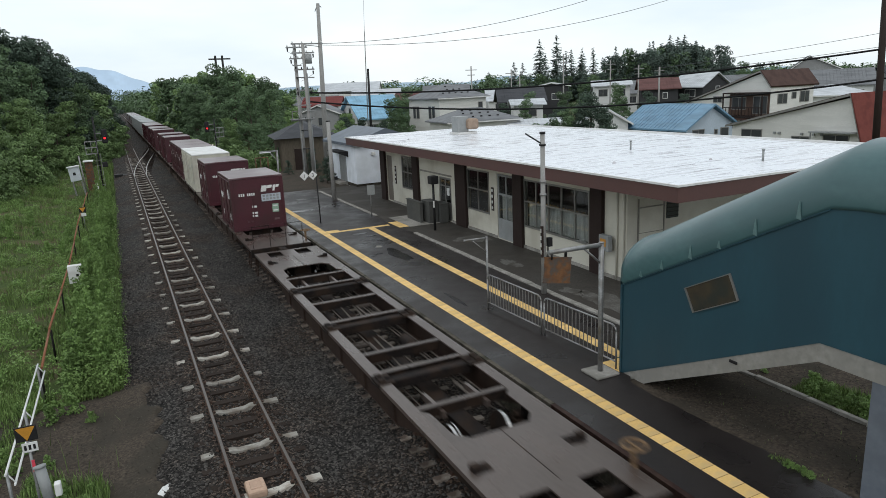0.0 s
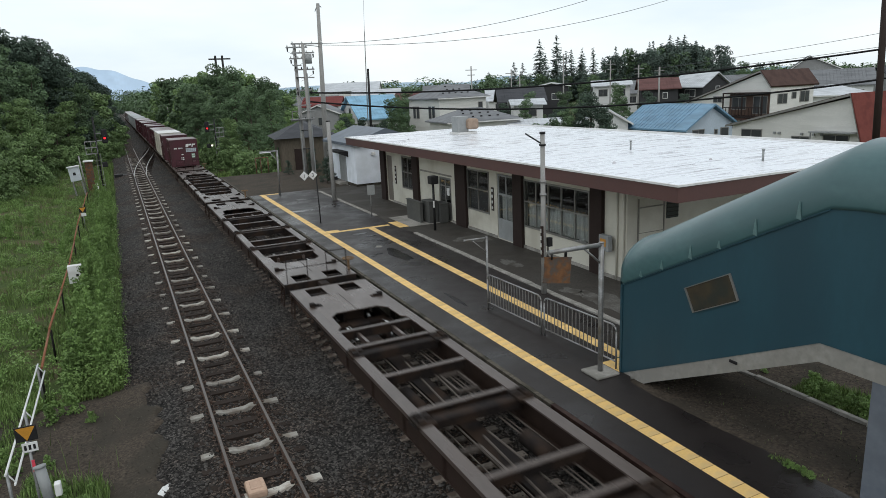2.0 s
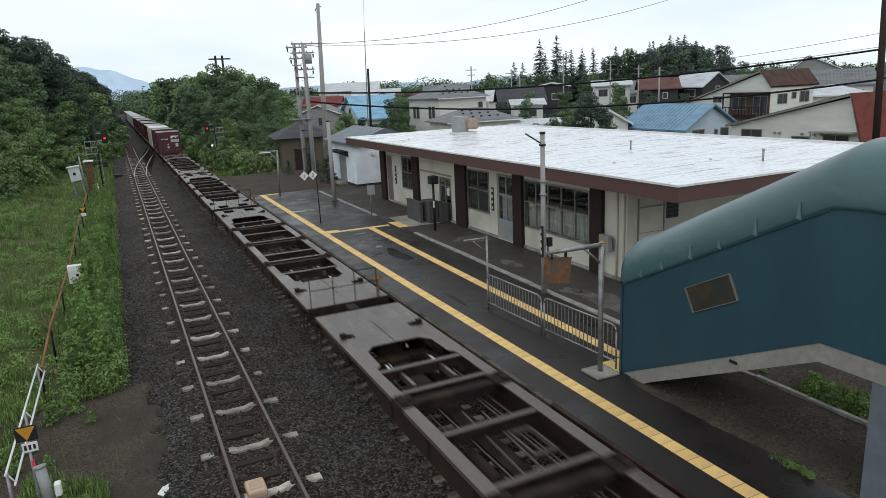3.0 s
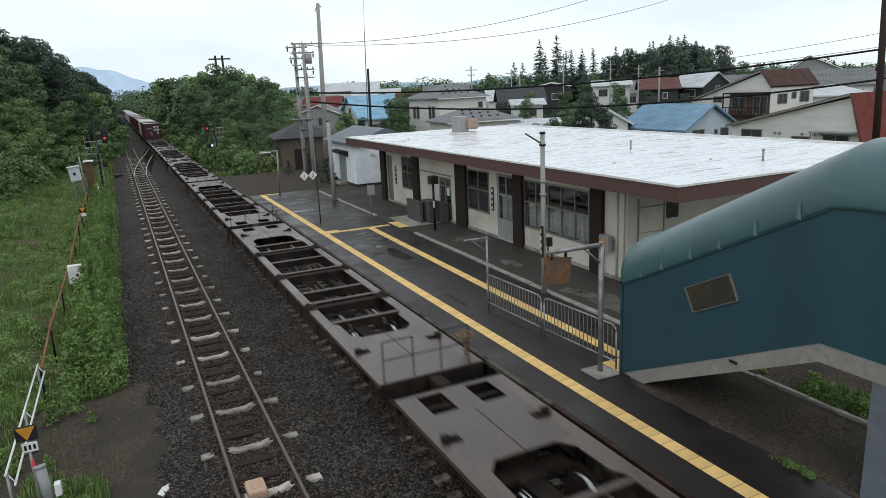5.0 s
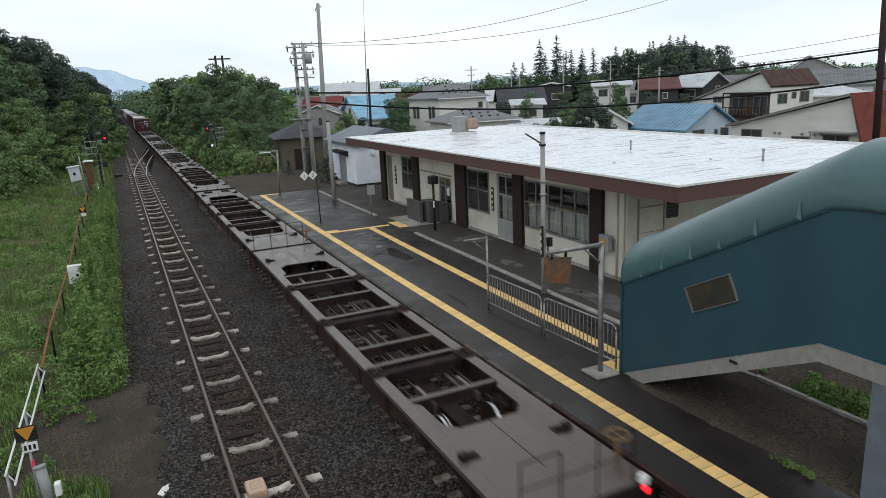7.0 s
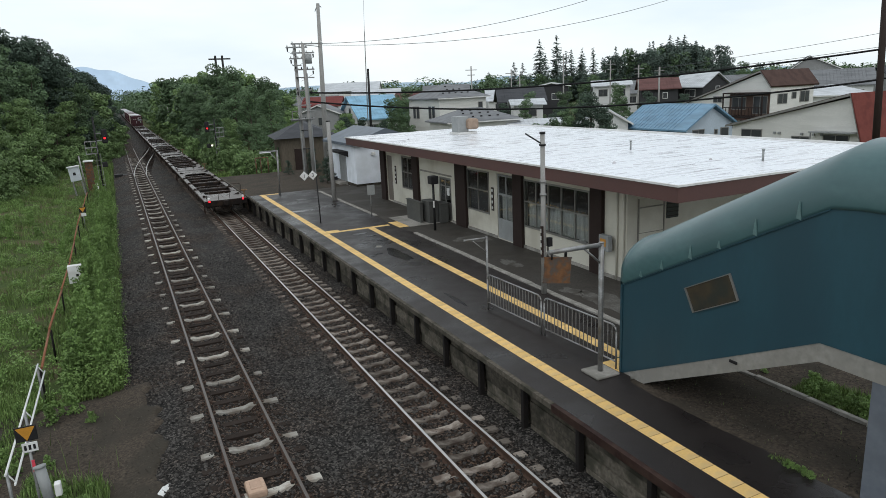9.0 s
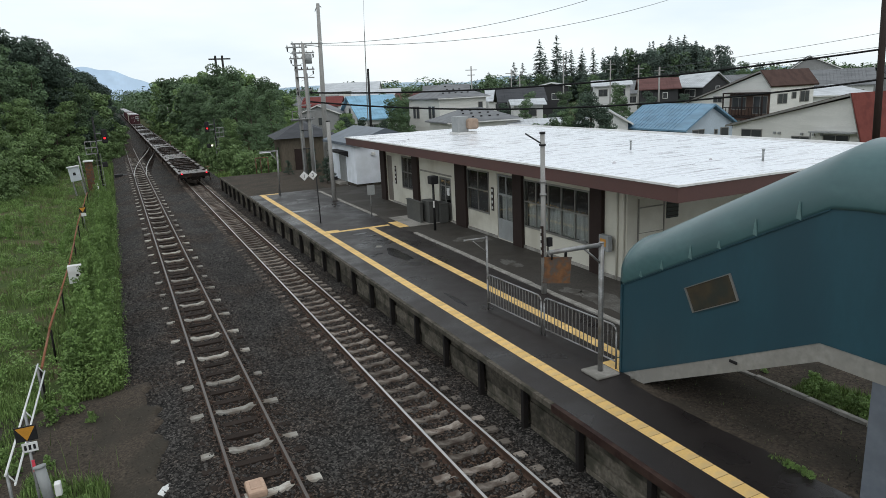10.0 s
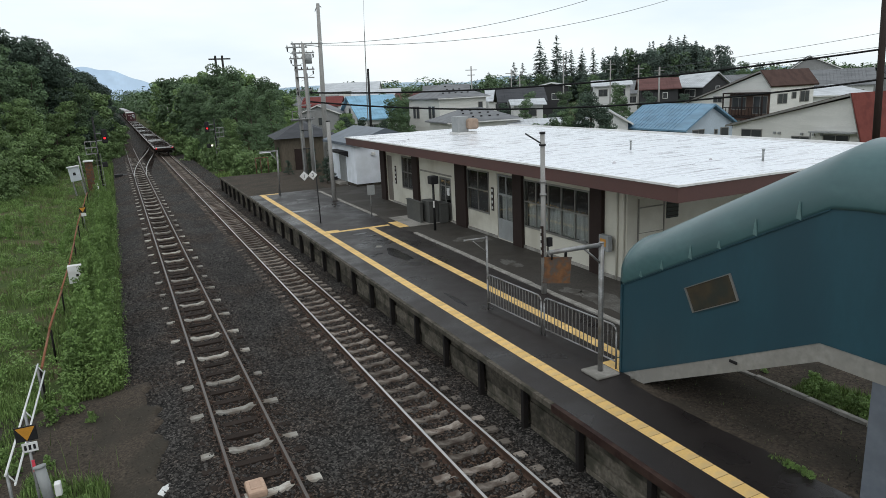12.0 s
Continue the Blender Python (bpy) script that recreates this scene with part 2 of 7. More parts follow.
M_WAGON = mat("grey_brown_wagon_steel", (0.100, 0.078, 0.068), (0.074, 0.056, 0.048), rough=0.36, metal=0.1, grain=7, stain=1.1, bump=0.05, c=(0.078, 0.055, 0.045), rough2=0.22, spread=0.18, streak=(1.6, 0.6, 1.0), stain_at=(0.44, 0.68))
# darker than its grime: the underside's shade is put into this colour
M_WAGONDARK = mat("grimy_shaded_underframe", (0.022, 0.017, 0.015), (0.011, 0.009, 0.009), rough=0.75, metal=0.1, grain=12, stain=2, bump=0.2, c=(0.034, 0.022, 0.016))
M_PIPE = mat("dusty_brake_pipe", (0.125, 0.105, 0.092), (0.07, 0.058, 0.05), rough=0.6, metal=0.2, grain=12, stain=2)
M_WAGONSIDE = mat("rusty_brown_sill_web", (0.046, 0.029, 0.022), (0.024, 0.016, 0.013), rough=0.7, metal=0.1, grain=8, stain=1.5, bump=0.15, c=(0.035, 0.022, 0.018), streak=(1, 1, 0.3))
M_LEG = mat("blue_grey_painted_concrete", (0.15, 0.165, 0.19), (0.125, 0.14, 0.165), rough=0.7, grain=9, stain=1.2, bump=0.1)
M_BOOTH = mat("worn_grey_booth", (0.10, 0.10, 0.095), (0.075, 0.075, 0.07), rough=0.6, grain=15, stain=2)
M_PEBBLE = island_tint(mat("pale_pebble", (0.080, 0.070, 0.060), (0.050, 0.045, 0.040), rough=0.85, grain=20, stain=2), 0.4, 1.6)
M_RENDER = mat("bluish_white_render", (0.79, 0.82, 0.87), (0.74, 0.77, 0.83), rough=0.8, grain=14, stain=0.8, bump=0.08, c=(0.66, 0.69, 0.73))
M_LIME = mat("pale_lime_streak", (0.12, 0.20, 0.20), (0.09, 0.17, 0.17), rough=0.5, grain=20, stain=5, bump=0)
M_WHEEL = mat("bright_wheel_tread", (0.55, 0.54, 0.53), rough=0.25, metal=1.0, grain=20, stain=3, bump=0.02)
M_MAROON = mat("maroon_container_paint", (0.062, 0.010, 0.017), (0.052, 0.009, 0.015), rough=0.5, grain=12, stain=1.0, bump=0.05, c=(0.045, 0.011, 0.014), spread=0.15)
M_MAROONTOP = mat("faded_maroon_roof", (0.10, 0.042, 0.048), (0.07, 0.028, 0.034), rough=0.28, grain=9, stain=1.0, bump=0.06, c=(0.16, 0.11, 0.115))
M_BEIGE = mat("cream_container_paint", (0.55, 0.53, 0.45), (0.50, 0.48, 0.41), rough=0.55, grain=10, stain=1.0, bump=0.04, c=(0.42, 0.39, 0.33))
M_GREYCONT = mat("grey_container_paint", (0.34, 0.36, 0.36), (0.28, 0.30, 0.30), rough=0.5, grain=9, stain=1.0, bump=0.04)
M_TAIL = glow("red_tail_lamp", (1.0, 0.012, 0.025), 3.2)
M_REDLIGHT = glow("red_signal_light", (1.0, 0.02, 0.03), 1.2)
M_WHITELIGHT = glow("white_signal_light", (1.0, 0.93, 0.80), 2.5)
M_LEAF = leafy("broadleaf_foliage", (0.168, 0.248, 0.096), (0.115, 0.180, 0.070))
M_LEAFD = leafy("dark_broadleaf_foliage", (0.112, 0.170, 0.086), (0.080, 0.128, 0.066))
M_PINE = leafy("dark_conifer_foliage", (0.075, 0.108, 0.078), (0.052, 0.078, 0.058), 0.6, 1.3)
# paler, bluer base colour paints distance haze into the skyline trees
M_HAZY_LEAF = leafy("haze_tinted_foliage", (0.100, 0.136, 0.112), (0.072, 0.100, 0.082), 0.7, 1.25)
M_GRASS = leafy("tall_green_grass", (0.185, 0.270, 0.084), (0.125, 0.195, 0.060), 0.40, 1.40)
M_WEED = leafy("bright_weed_foliage", (0.172, 0.262, 0.080), (0.112, 0.190, 0.056))
M_BARK = mat("bark", (0.10, 0.08, 0.065), (0.06, 0.05, 0.04), rough=0.9, grain=8, stain=3, bump=0.5)


def glass_mat():
    m = bpy.data.materials.new("window_glass")
    m.use_nodes = True
    bsdf = m.node_tree.nodes["Principled BSDF"]
    bsdf.inputs["Base Color"].default_value = (0.85, 0.9, 0.9, 1)
    bsdf.inputs["Roughness"].default_value = 0.04
    bsdf.inputs["Transmission Weight"].default_value = 1.0
    bsdf.inputs["IOR"].default_value = 1.45
    return m


M_GLASS = glass_mat()
M_PANE = mat("dark_reflecting_pane", (0.066, 0.070, 0.074), (0.046, 0.049, 0.052), rough=0.12, grain=2, stain=1, bump=0)


# ------------------------------------------------------------------ mesh helpers
def add_box(bm, x0, x1, y0, y1, z0, z1, m=None):
    vs = [Vector((x, y, z)) for z in (z0, z1) for y in (y0, y1) for x in (x0, x1)]
    if m is not None:
        vs = [m @ v for v in vs]
    v = [bm.verts.new(c) for c in vs]
    for f in ((0, 2, 3, 1), (4, 5, 7, 6), (0, 1, 5, 4), (2, 6, 7, 3), (0, 4, 6, 2), (1, 3, 7, 5)):
        bm.faces.new([v[i] for i in f])


def boxes(*rows, bevel=0.0, m=None):
    bm = bmesh.new()
    for r in rows:
        add_box(bm, *r, m=m)
    if bevel:
        bmesh.ops.bevel(bm, geom=bm.edges[:], offset=bevel, segments=2, affect="EDGES", profile=0.5)
    return bm


def add_tube(bm, a, b, r0, r1=None, n=8, caps=True):
    a, b = Vector(a), Vector(b)
    r1 = r0 if r1 is None else r1
    d = (b - a).normalized()
    u = d.cross(Vector((0, 0, 1)) if abs(d.z) < 0.9 else Vector((1, 0, 0))).normalized()
    w = d.cross(u)
    ring = [[bm.verts.new(p + r * (math.cos(k * math.tau / n) * u + math.sin(k * math.tau / n) * w)) for k in range(n)] for p, r in ((a, r0), (b, r1))]
    for k in range(n):
        f = bm.faces.new((ring[0][k], ring[0][(k + 1) % n], ring[1][(k + 1) % n], ring[1][k]))
        f.smooth = n > 6
    if caps:
        bm.faces.new(ring[0][::-1]), bm.faces.new(ring[1])


def tubes(*rows, n=8):
    bm = bmesh.new()
    for r in rows:
        add_tube(bm, *r, n=n)
    return bm


def add_path(bm, pts, r, n=6):
    for a, b in zip(pts, pts[1:]):
        add_tube(bm, a, b, r, n=n)


def prism(outline, axis, a, b):
    """An outline of (u, v) pairs swept along an axis: 'x' takes (y, z), 'y' takes (x, z), 'z' takes (x, y)."""
    bm = bmesh.new()
    put = {"x": lambda u, v, s: (s, u, v), "y": lambda u, v, s: (u, s, v), "z": lambda u, v, s: (u, v, s)}[axis]
    r0 = [bm.verts.new(put(u, v, a)) for u, v in outline]
    r1 = [bm.verts.new(put(u, v, b)) for u, v in outline]
    k = len(outline)
    for i in range(k):
        bm.faces.new((r0[i], r0[(i + 1) % k], r1[(i + 1) % k], r1[i]))
    bm.faces.new(r0[::-1]), bm.faces.new(r1)
    bmesh.ops.recalc_face_normals(bm, faces=bm.faces[:])
    return bm


def mesh_of(name, bm, material):
    bmesh.ops.recalc_face_normals(bm, faces=bm.faces[:]) if len(bm.faces) < 4000 else None
    me = bpy.data.meshes.new(name)
    bm.to_mesh(me), bm.free()
    me.materials.append(material)
    return me


def raw(name, verts, faces, material):
    me = bpy.data.meshes.new(name)
    me.from_pydata(verts, [], faces)
    me.materials.append(material)
    return me


def part(name, bm, material, parent=None, label="", at=None):
    ob = new(name, bm if isinstance(bm, bpy.types.Mesh) else mesh_of(name, bm, material))
    if parent is not None:
        ob.parent = parent
    if at is not None:
        ob.matrix_basis = at
    return tagged(ob, label)


def thing(name, label, category, group="", kind="", at=None):
    ob = tagged(new(name), label, category, group, kind)
    if at is not None:
        ob.matrix_basis = at
    return ob


# ------------------------------------------------------------------ ground and track beds
RAIL = 0.563          # half distance of the rail centres
TRACK_W = -3.935      # centre line of the passing track
PLAT_Z, PLAT_X = 0.872, 1.56


def sheet(name, x0, x1, y0, y1, nx, ny, height, material):
    verts, faces = [], []
    for j in range(ny + 1):
        for i in range(nx + 1):
            x, y = x0 + (x1 - x0) * i / nx, y0 + (y1 - y0) * j / ny
            verts.append((x, y, height(x, y)))
    for j in range(ny):
        for i in range(nx):
            a = j * (nx + 1) + i
            faces.append((a, a + 1, a + nx + 2, a + nx + 1))
    me = raw(name, verts, faces, material)
    for f in me.polygons:
        f.use_smooth = True
    return me


def terrain(x, y):
    z = -0.62
    if x < -9:
        z += min((-9 - x) * 0.10, 5.0)
    if x > 8:
        z += 0.75 * min((x - 8) / 3.0, 1.0)
    return z + 0.25 * noise.noise((x * 0.08, y * 0.08, 3.0)) * (1 if abs(x) > 9 else 0)


def ground():
    me = sheet("ground", -1, 1, -1, 1, 120, 120, lambda u, v: 0.0, M_GROUND)
    for v in me.vertices:
        u, w = v.co.x, v.co.y
        x, y = math.copysign(abs(u) ** 3.0, u) * 2600 + u * 60, math.copysign(abs(w) ** 3.0, w) * 2600 + w * 80 + 40
        v.co = (x, y, terrain(x, y))
    tagged(part("ground", me, M_GROUND), "green weedy ground reaching to the horizon", "ground", kind="structure")


def bed_height(x, y):
    z = -0.20 + 0.025 * noise.noise((x * 2.2, y * 2.2, 0)) + 0.03 * noise.noise((x * 0.5, y * 0.4, 5))
    for c, lift in ((0.0, 0.055), (TRACK_W, 0.07)):
        d = abs(abs(x - c) - 0.59)
        if d < 0.25:
            z = min(z + lift * min((0.25 - d) / 0.10, 1.0) * (1.0 + 0.5 * noise.noise((x * 3.0, y * 1.7, 8))), -0.132)
    mid = abs(x - TRACK_W / 2)
    if mid < 0.9:
        z -= 0.10 * (1 - mid / 0.9)
    if x < TRACK_W - 1.3:
        z -= 0.32 * min((TRACK_W - 1.3 - x) / 1.6, 1.2)
    if abs(x) < 0.45 or abs(x - TRACK_W) < 0.45:
        z -= 0.03
    return z


def ballast():
    tagged(part("ballast_bed", sheet("ballast_bed", -6.35, 2.6, 4, 90, 110, 860, bed_height, M_BALLAST), M_BALLAST),
           "dark grey crushed-stone ballast under the tracks", "ballast", kind="structure")
    tagged(part("ballast_bed", sheet("ballast_bed_rear", -6.35, 2.6, -135, 4, 60, 160, bed_height, M_BALLAST), M_BALLAST), "dark grey crushed-stone ballast bed", "ballast", kind="structure")
    tagged(part("ballast_bed", sheet("ballast_bed_far", -6.5, 2.6, 90, 520, 30, 200, bed_height, M_BALLAST), M_BALLAST),
           "dark grey crushed-stone ballast running to the distance", "ballast", kind="structure")


def scatter_stones(name, count, x0, x1, y0, y1, size, height, material, label, seed):
    rnd = random.Random(seed)
    verts, faces = [], []
    for _ in range(count):
        y = y0 + (y1 - y0) * rnd.random() ** 1.5
        x = rnd.uniform(x0, x1)
        s = size * rnd.uniform(0.6, 1.5)
        z = height(x, y) + s * 0.25
        k = len(verts)
        a = rnd.uniform(0, 3)
        for dx, dy, dz in ((1, 0, 0), (0, 1, 0.1), (-1, 0, -0.1), (0, -1, 0), (0.1, 0.1, 0.8), (0, 0, -0.7)):
            q = s * rnd.uniform(0.7, 1.2)
            verts.append((x + q * (dx * math.cos(a) - dy * math.sin(a)), y + q * (dx * math.sin(a) + dy * math.cos(a)), z + q * dz))
        for f in ((0, 1, 4), (1, 2, 4), (2, 3, 4), (3, 0, 4), (1, 0, 5), (2, 1, 5), (3, 2, 5), (0, 3, 5)):
            faces.append(tuple(k + i for i in f))
    tagged(part(name, raw(name, verts, faces, material), material), label, "gravel", kind="stuff")


def rail_mesh(name, y0, y1, track, head=None):
    prof = [(-0.06, -0.153), (0.06, -0.153), (0.06, -0.14), (0.012, -0.125), (0.012, -0.045), (0.032, -0.035), (0.032, -0.006), (0.024, 0.0), (-0.024, 0.0), (-0.032, -0.006), (-0.032, -0.035), (-0.012, -0.045), (-0.012, -0.125), (-0.06, -0.14)]
    prof = [(u * (1.15 if v > -0.04 else 1.0), v) for u, v in prof]
    bm = bmesh.new()
    n = 60
    rings = []
    for j in range(n + 1):
        y = y0 + (y1 - y0) * j / n
        rings.append([bm.verts.new((u + track(y), y, v)) for u, v in prof])
    for a, b in zip(rings, rings[1:]):
        for i in range(len(prof)):
            f = bm.faces.new((a[i], a[(i + 1) % len(prof)], b[(i + 1) % len(prof)], b[i]))
            f.material_index = 1 if i == 7 else 0
    me = mesh_of(name, bm, M_RAIL)
    me.materials.append(head or M_RAILHEAD)
    return me


def sleeper_mesh(name, material, half, wide, deep, dip):
    """A concrete sleeper is higher at the rail seats than in its middle."""
    bm = bmesh.new()
    secs = [(-half, 0), (-half + 0.3, 0.01), (-0.36, 0.01), (-0.22, -dip), (0.22, -dip), (0.36, 0.01), (half - 0.3, 0.01), (half, 0)]
    rings = []
    for x, z in secs:
        rings.append([bm.verts.new(c) for c in ((x, -wide, -deep), (x, wide, -deep), (x, wide * 0.82, z), (x, -wide * 0.82, z))])
    for a, b in zip(rings, rings[1:]):
        for i in range(4):
            bm.faces.new((a[i], a[(i + 1) % 4], b[(i + 1) % 4], b[i]))
    bm.faces.new(rings[0]), bm.faces.new(rings[-1][::-1])
    return mesh_of(name, bm, material)


def tracks():
    conc = sleeper_mesh("concrete_sleeper", M_SLEEPER, 1.02, 0.12, 0.16, 0.035)
    conc_r = sleeper_mesh("stained_sleeper", M_SLEEPER_R, 1.02, 0.12, 0.16, 0.035)
    wood = mesh_of("timber_sleeper", boxes((-1.05, 1.05, -0.10, 0.10, -0.15, 0.0), bevel=0.008), M_WOODSLEEPER)
    plate = mesh_of("rail_clip", boxes((-0.13, 0.13, -0.07, 0.07, 0, 0.018), (-0.12, -0.07, -0.04, 0.04, 0.01, 0.05), (0.07, 0.12, -0.04, 0.04, 0.01, 0.05)), M_RAIL)
    rnd = random.Random(4)
    main = thing("railway_track", "narrow-gauge track with worn steel rails on brown-stained concrete sleepers", "railway track", "tracks", "structure")
    for s in (-RAIL, RAIL):
        part("rail", rail_mesh("rail_main", -135, 640, lambda y, s=s: s), M_RAIL, main, "steel rail with a polished head and rusty web")
    for k in range(200):
        y = 4.0 + 0.60 * k
        part("sleeper", conc_r, M_SLEEPER_R, main, at=pose(rnd.uniform(-0.02, 0.02), y + rnd.uniform(-0.02, 0.02), -0.165 + rnd.uniform(-0.012, 0.012), 0, 0, rnd.uniform(-0.8, 0.8)))
        if k < 70:
            for s in (-RAIL, RAIL):
                part("rail_clip", plate, M_RAIL, main, at=pose(s, y, -0.155))
    side = thing("railway_track", "weed-free passing track with pale concrete sleepers between dark timber ones", "railway track", "tracks", "structure")
    for s in (-RAIL, RAIL):
        part("rail", rail_mesh("rail_side", -60, 118, lambda y, s=s: TRACK_W + s, M_RAILHEAD_DULL), M_RAIL, side, "steel rail with a polished head and rusty web")
    for k in range(150):
        y = 9.95 + 0.645 * (k - 9)
        is_conc = k % 3 == 0
        part("sleeper", conc if is_conc else wood, M_SLEEPER, side, at=pose(TRACK_W + rnd.uniform(-0.03, 0.03), y + rnd.uniform(-0.03, 0.03), (-0.155 if is_conc else -0.185) + rnd.uniform(-0.01, 0.01), 0, 0, rnd.uniform(-1, 1)))
        if k < 70:
            for s in (-RAIL, RAIL):
                part("rail_clip", plate, M_RAIL, side, at=pose(TRACK_W + s, y, -0.155))
    rows = [(-1.02, 1.02, 3.4 - 0.6 * k - 0.12, 3.4 - 0.6 * k + 0.12, -0.32, -0.165) for k in range(230)] + [(TRACK_W - 1.02, TRACK_W + 1.02, 3.5 - 0.645 * k - 0.1, 3.5 - 0.645 * k + 0.1, -0.32, -0.17) for k in range(98)]
    tagged(part("rear_sleepers", boxes(*rows), M_SLEEPER_R), "brown-stained sleepers of the two tracks", "sleepers", kind="stuff")
    # turnout joining the passing track to the running line
    turn = thing("turnout", "railway turnout curving from the passing track to the running line", "railway track", "tracks", "structure")

    def curve(y):
        u = min(max((y - 70.0) / 60.0, 0.0), 1.0)
        return TRACK_W * (1 - u * u * (3 - 2 * u))

    for s in (-RAIL, RAIL):
        part("rail", rail_mesh("rail_turn", 70, 130, lambda y, s=s: curve(y) + s + 0.004), M_RAIL, turn)
    for k in range(40):
        y = 76 + 1.3 * k
        part("sleeper", wood, M_WOODSLEEPER, turn, at=pose(curve(y), y, -0.19))


# ------------------------------------------------------------------ platform
def platform():
    y0, y1 = -3.0, 57.1
    far = 44.4
    tagged(part("platform_body", boxes((1.80, 8.30, y0, y1, -0.7, 0.80)), M_CONCDARK), "dark mossy concrete platform body", "platform", kind="structure")
    tagged(part("platform_asphalt", boxes((1.60, 5.80, 10.6, far, 0.80, PLAT_Z)), M_ASPHALT), "wet dark asphalt platform surface", "platform", kind="structure")
    tagged(part("platform_gravel", boxes((1.60, 8.40, far, y1, 0.80, PLAT_Z - 0.006)), M_DIRT), "unpaved brown gravel end of the platform", "platform", kind="structure")
    edge_line = [(1.60, y0), (1.60, 10.598), (3.72, 10.598)] + [(3.56 + 0.05 * math.sin(1.1 * y + 0.5) + 0.022 * math.sin(3.7 * y) + 0.014 * math.sin(9.1 * y), y) for y in (10.4 - 0.15 * q for q in range(89))]
    tagged(part("platform_asphalt", prism(edge_line, "z", 0.80, PLAT_Z), M_ASPHALT), "wet dark asphalt walkway with a ragged edge", "platform", kind="structure")
    edge = thing("platform_edge", "platform edge of dark posts, mossy concrete panels and a red steel rim", "platform edge", kind="structure")
    part("rim", boxes((1.50, 1.62, 10.4, y1, 0.74, PLAT_Z - 0.003), bevel=0.012), M_CONCDARK, edge, "worn grey concrete coping")
    part("rim", boxes((1.50, 1.62, y0, 10.38, 0.70, PLAT_Z - 0.003), bevel=0.012), M_RUSTBEAM, edge, "dark red steel rim beam")
    post = mesh_of("edge_post", boxes((1.53, 1.66, -0.055, 0.055, -0.5, 0.74), bevel=0.01), M_BLACKPOST)
    rnd = random.Random(8)
    y = -0.24
    while y < y1:
        part("post", post, M_BLACKPOST, edge, at=pose(0, y, rnd.uniform(-0.03, 0)))
        for row in range(4):
            panel = boxes((1.68, 1.76, y + 0.09, y + 1.87, -0.35 + row * 0.27, -0.35 + row * 0.27 + 0.255), bevel=0.012)
            part("panel", panel, M_CONCDARK, edge, at=pose(rnd.uniform(-0.02, 0.03), 0, 0))
        y += 1.96
    tile = mesh_of("tactile_tile", boxes((-0.147, 0.147, -0.147, 0.147, 0, 0.007), bevel=0.003), M_YELLOW)
    line = thing("tactile_paving", "yellow tactile paving tiles laid in lines on wet asphalt", "tactile paving", kind="structure")
    k = 0
    while 4.0 + 0.3045 * k < 44.2:
        part("tile", tile, M_YELLOW, line, at=pose(2.40, 4.0 + 0.3045 * k, PLAT_Z))
        k += 1
    for i in range(3):
        part("tile", tile, M_YELLOW, line, at=pose(2.70 + 0.3 * i, 44.1, PLAT_Z))
    for i in range(10):
        part("tile", tile, M_YELLOW, line, at=pose(2.71 + 0.3 * i, 29.70, PLAT_Z))
    for i in range(2):
        part("tile", tile, M_YELLOW, line, at=pose(2.71 + 0.3 * i, 30.0, PLAT_Z))
    for i in range(2):
        for j in range(5):
            part("tile", tile, M_YELLOW, line, at=pose(5.87 + 0.3 * i, 28.9 + 0.3 * j, PLAT_Z + 0.004))
    k = 0
    while 29.4 - 0.3 * k > 11.5:
        part("tile", tile, M_YELLOW, line, at=pose(4.60 - 0.005 * k, 29.4 - 0.3 * k, PLAT_Z))
        k += 1
    for i in range(3):
        for j in range(2):
            part("tile", tile, M_YELLOW, line, at=pose(3.80 + 0.3 * i, 11.05 + 0.3 * j, PLAT_Z))
    # kerb between asphalt and the building's forecourt
    kerb = thing("kerb", "worn pale concrete kerb along the station forecourt", "kerb", kind="structure")
    stone = mesh_of("kerb_stone", boxes((5.80, 5.98, 0.01, 1.19, 0.70, PLAT_Z + 0.05), bevel=0.015), M_CONCRETE)
    slim = mesh_of("slim_kerb_stone", boxes((5.84, 5.95, 0.01, 1.19, 0.70, PLAT_Z + 0.05), bevel=0.015), M_CONCRETE)
    y = 3.2
    while y < 26.2:
        part("kerb_stone", slim if y < 11.6 else stone, M_CONCRETE, kerb, at=pose(rnd.uniform(-0.01, 0.01) - (0.05 + 0.012 * (26.2 - y) if y > 11.6 else 0.0), y, rnd.uniform(-0.015, 0.01)))
        y += 1.2
    y = 32.3
    while y < 43.0:
        part("kerb_stone", stone, M_CONCRETE, kerb, at=pose(rnd.uniform(-0.01, 0.01), y, rnd.uniform(-0.015, 0.01)))
        y += 1.2
    tagged(part("forecourt", boxes((5.72, 12.0, 12.2, 44.4, 0.70, PLAT_Z - 0.004)), M_CONCFLOOR), "damp grey concrete forecourt under the station eaves", "pavement", kind="structure")
    tagged(part("dirt_yard", sheet("dirt_yard", 3.4, 16.0, -3.0, 12.19, 70, 80, lambda x, y: PLAT_Z - 0.012 + (0.03 * noise.noise((x * 1.5, y * 1.5, 2)) + 0.012 * noise.noise((x * 5, y * 5, 7))) * min(max((x - 3.75) / 0.6, 0), 1) - (0.2 if x < 5.9 and y > 10.55 else 0), M_DIRT), M_DIRT), "damp brown dirt beside the stairs", "ground", kind="structure")
    for k, (x, y, w, d) in enumerate(((3.75, 23.9, 0.42, 1.35), (4.15, 26.9, 0.30, 0.55), (3.2, 36.5, 0.9, 0.5), (4.3, 40.5, 1.0, 0.5), (3.0, 17.6, 0.10, 0.9))):
        out = []
        for i in range(18):
            a = i * math.tau / 18
            q = 0.75 + 0.45 * noise.noise((math.cos(a) * 1.4 + k * 7, math.sin(a) * 1.4, 0))
            out.append((x + w * q * math.cos(a), y + d * q * math.sin(a)))
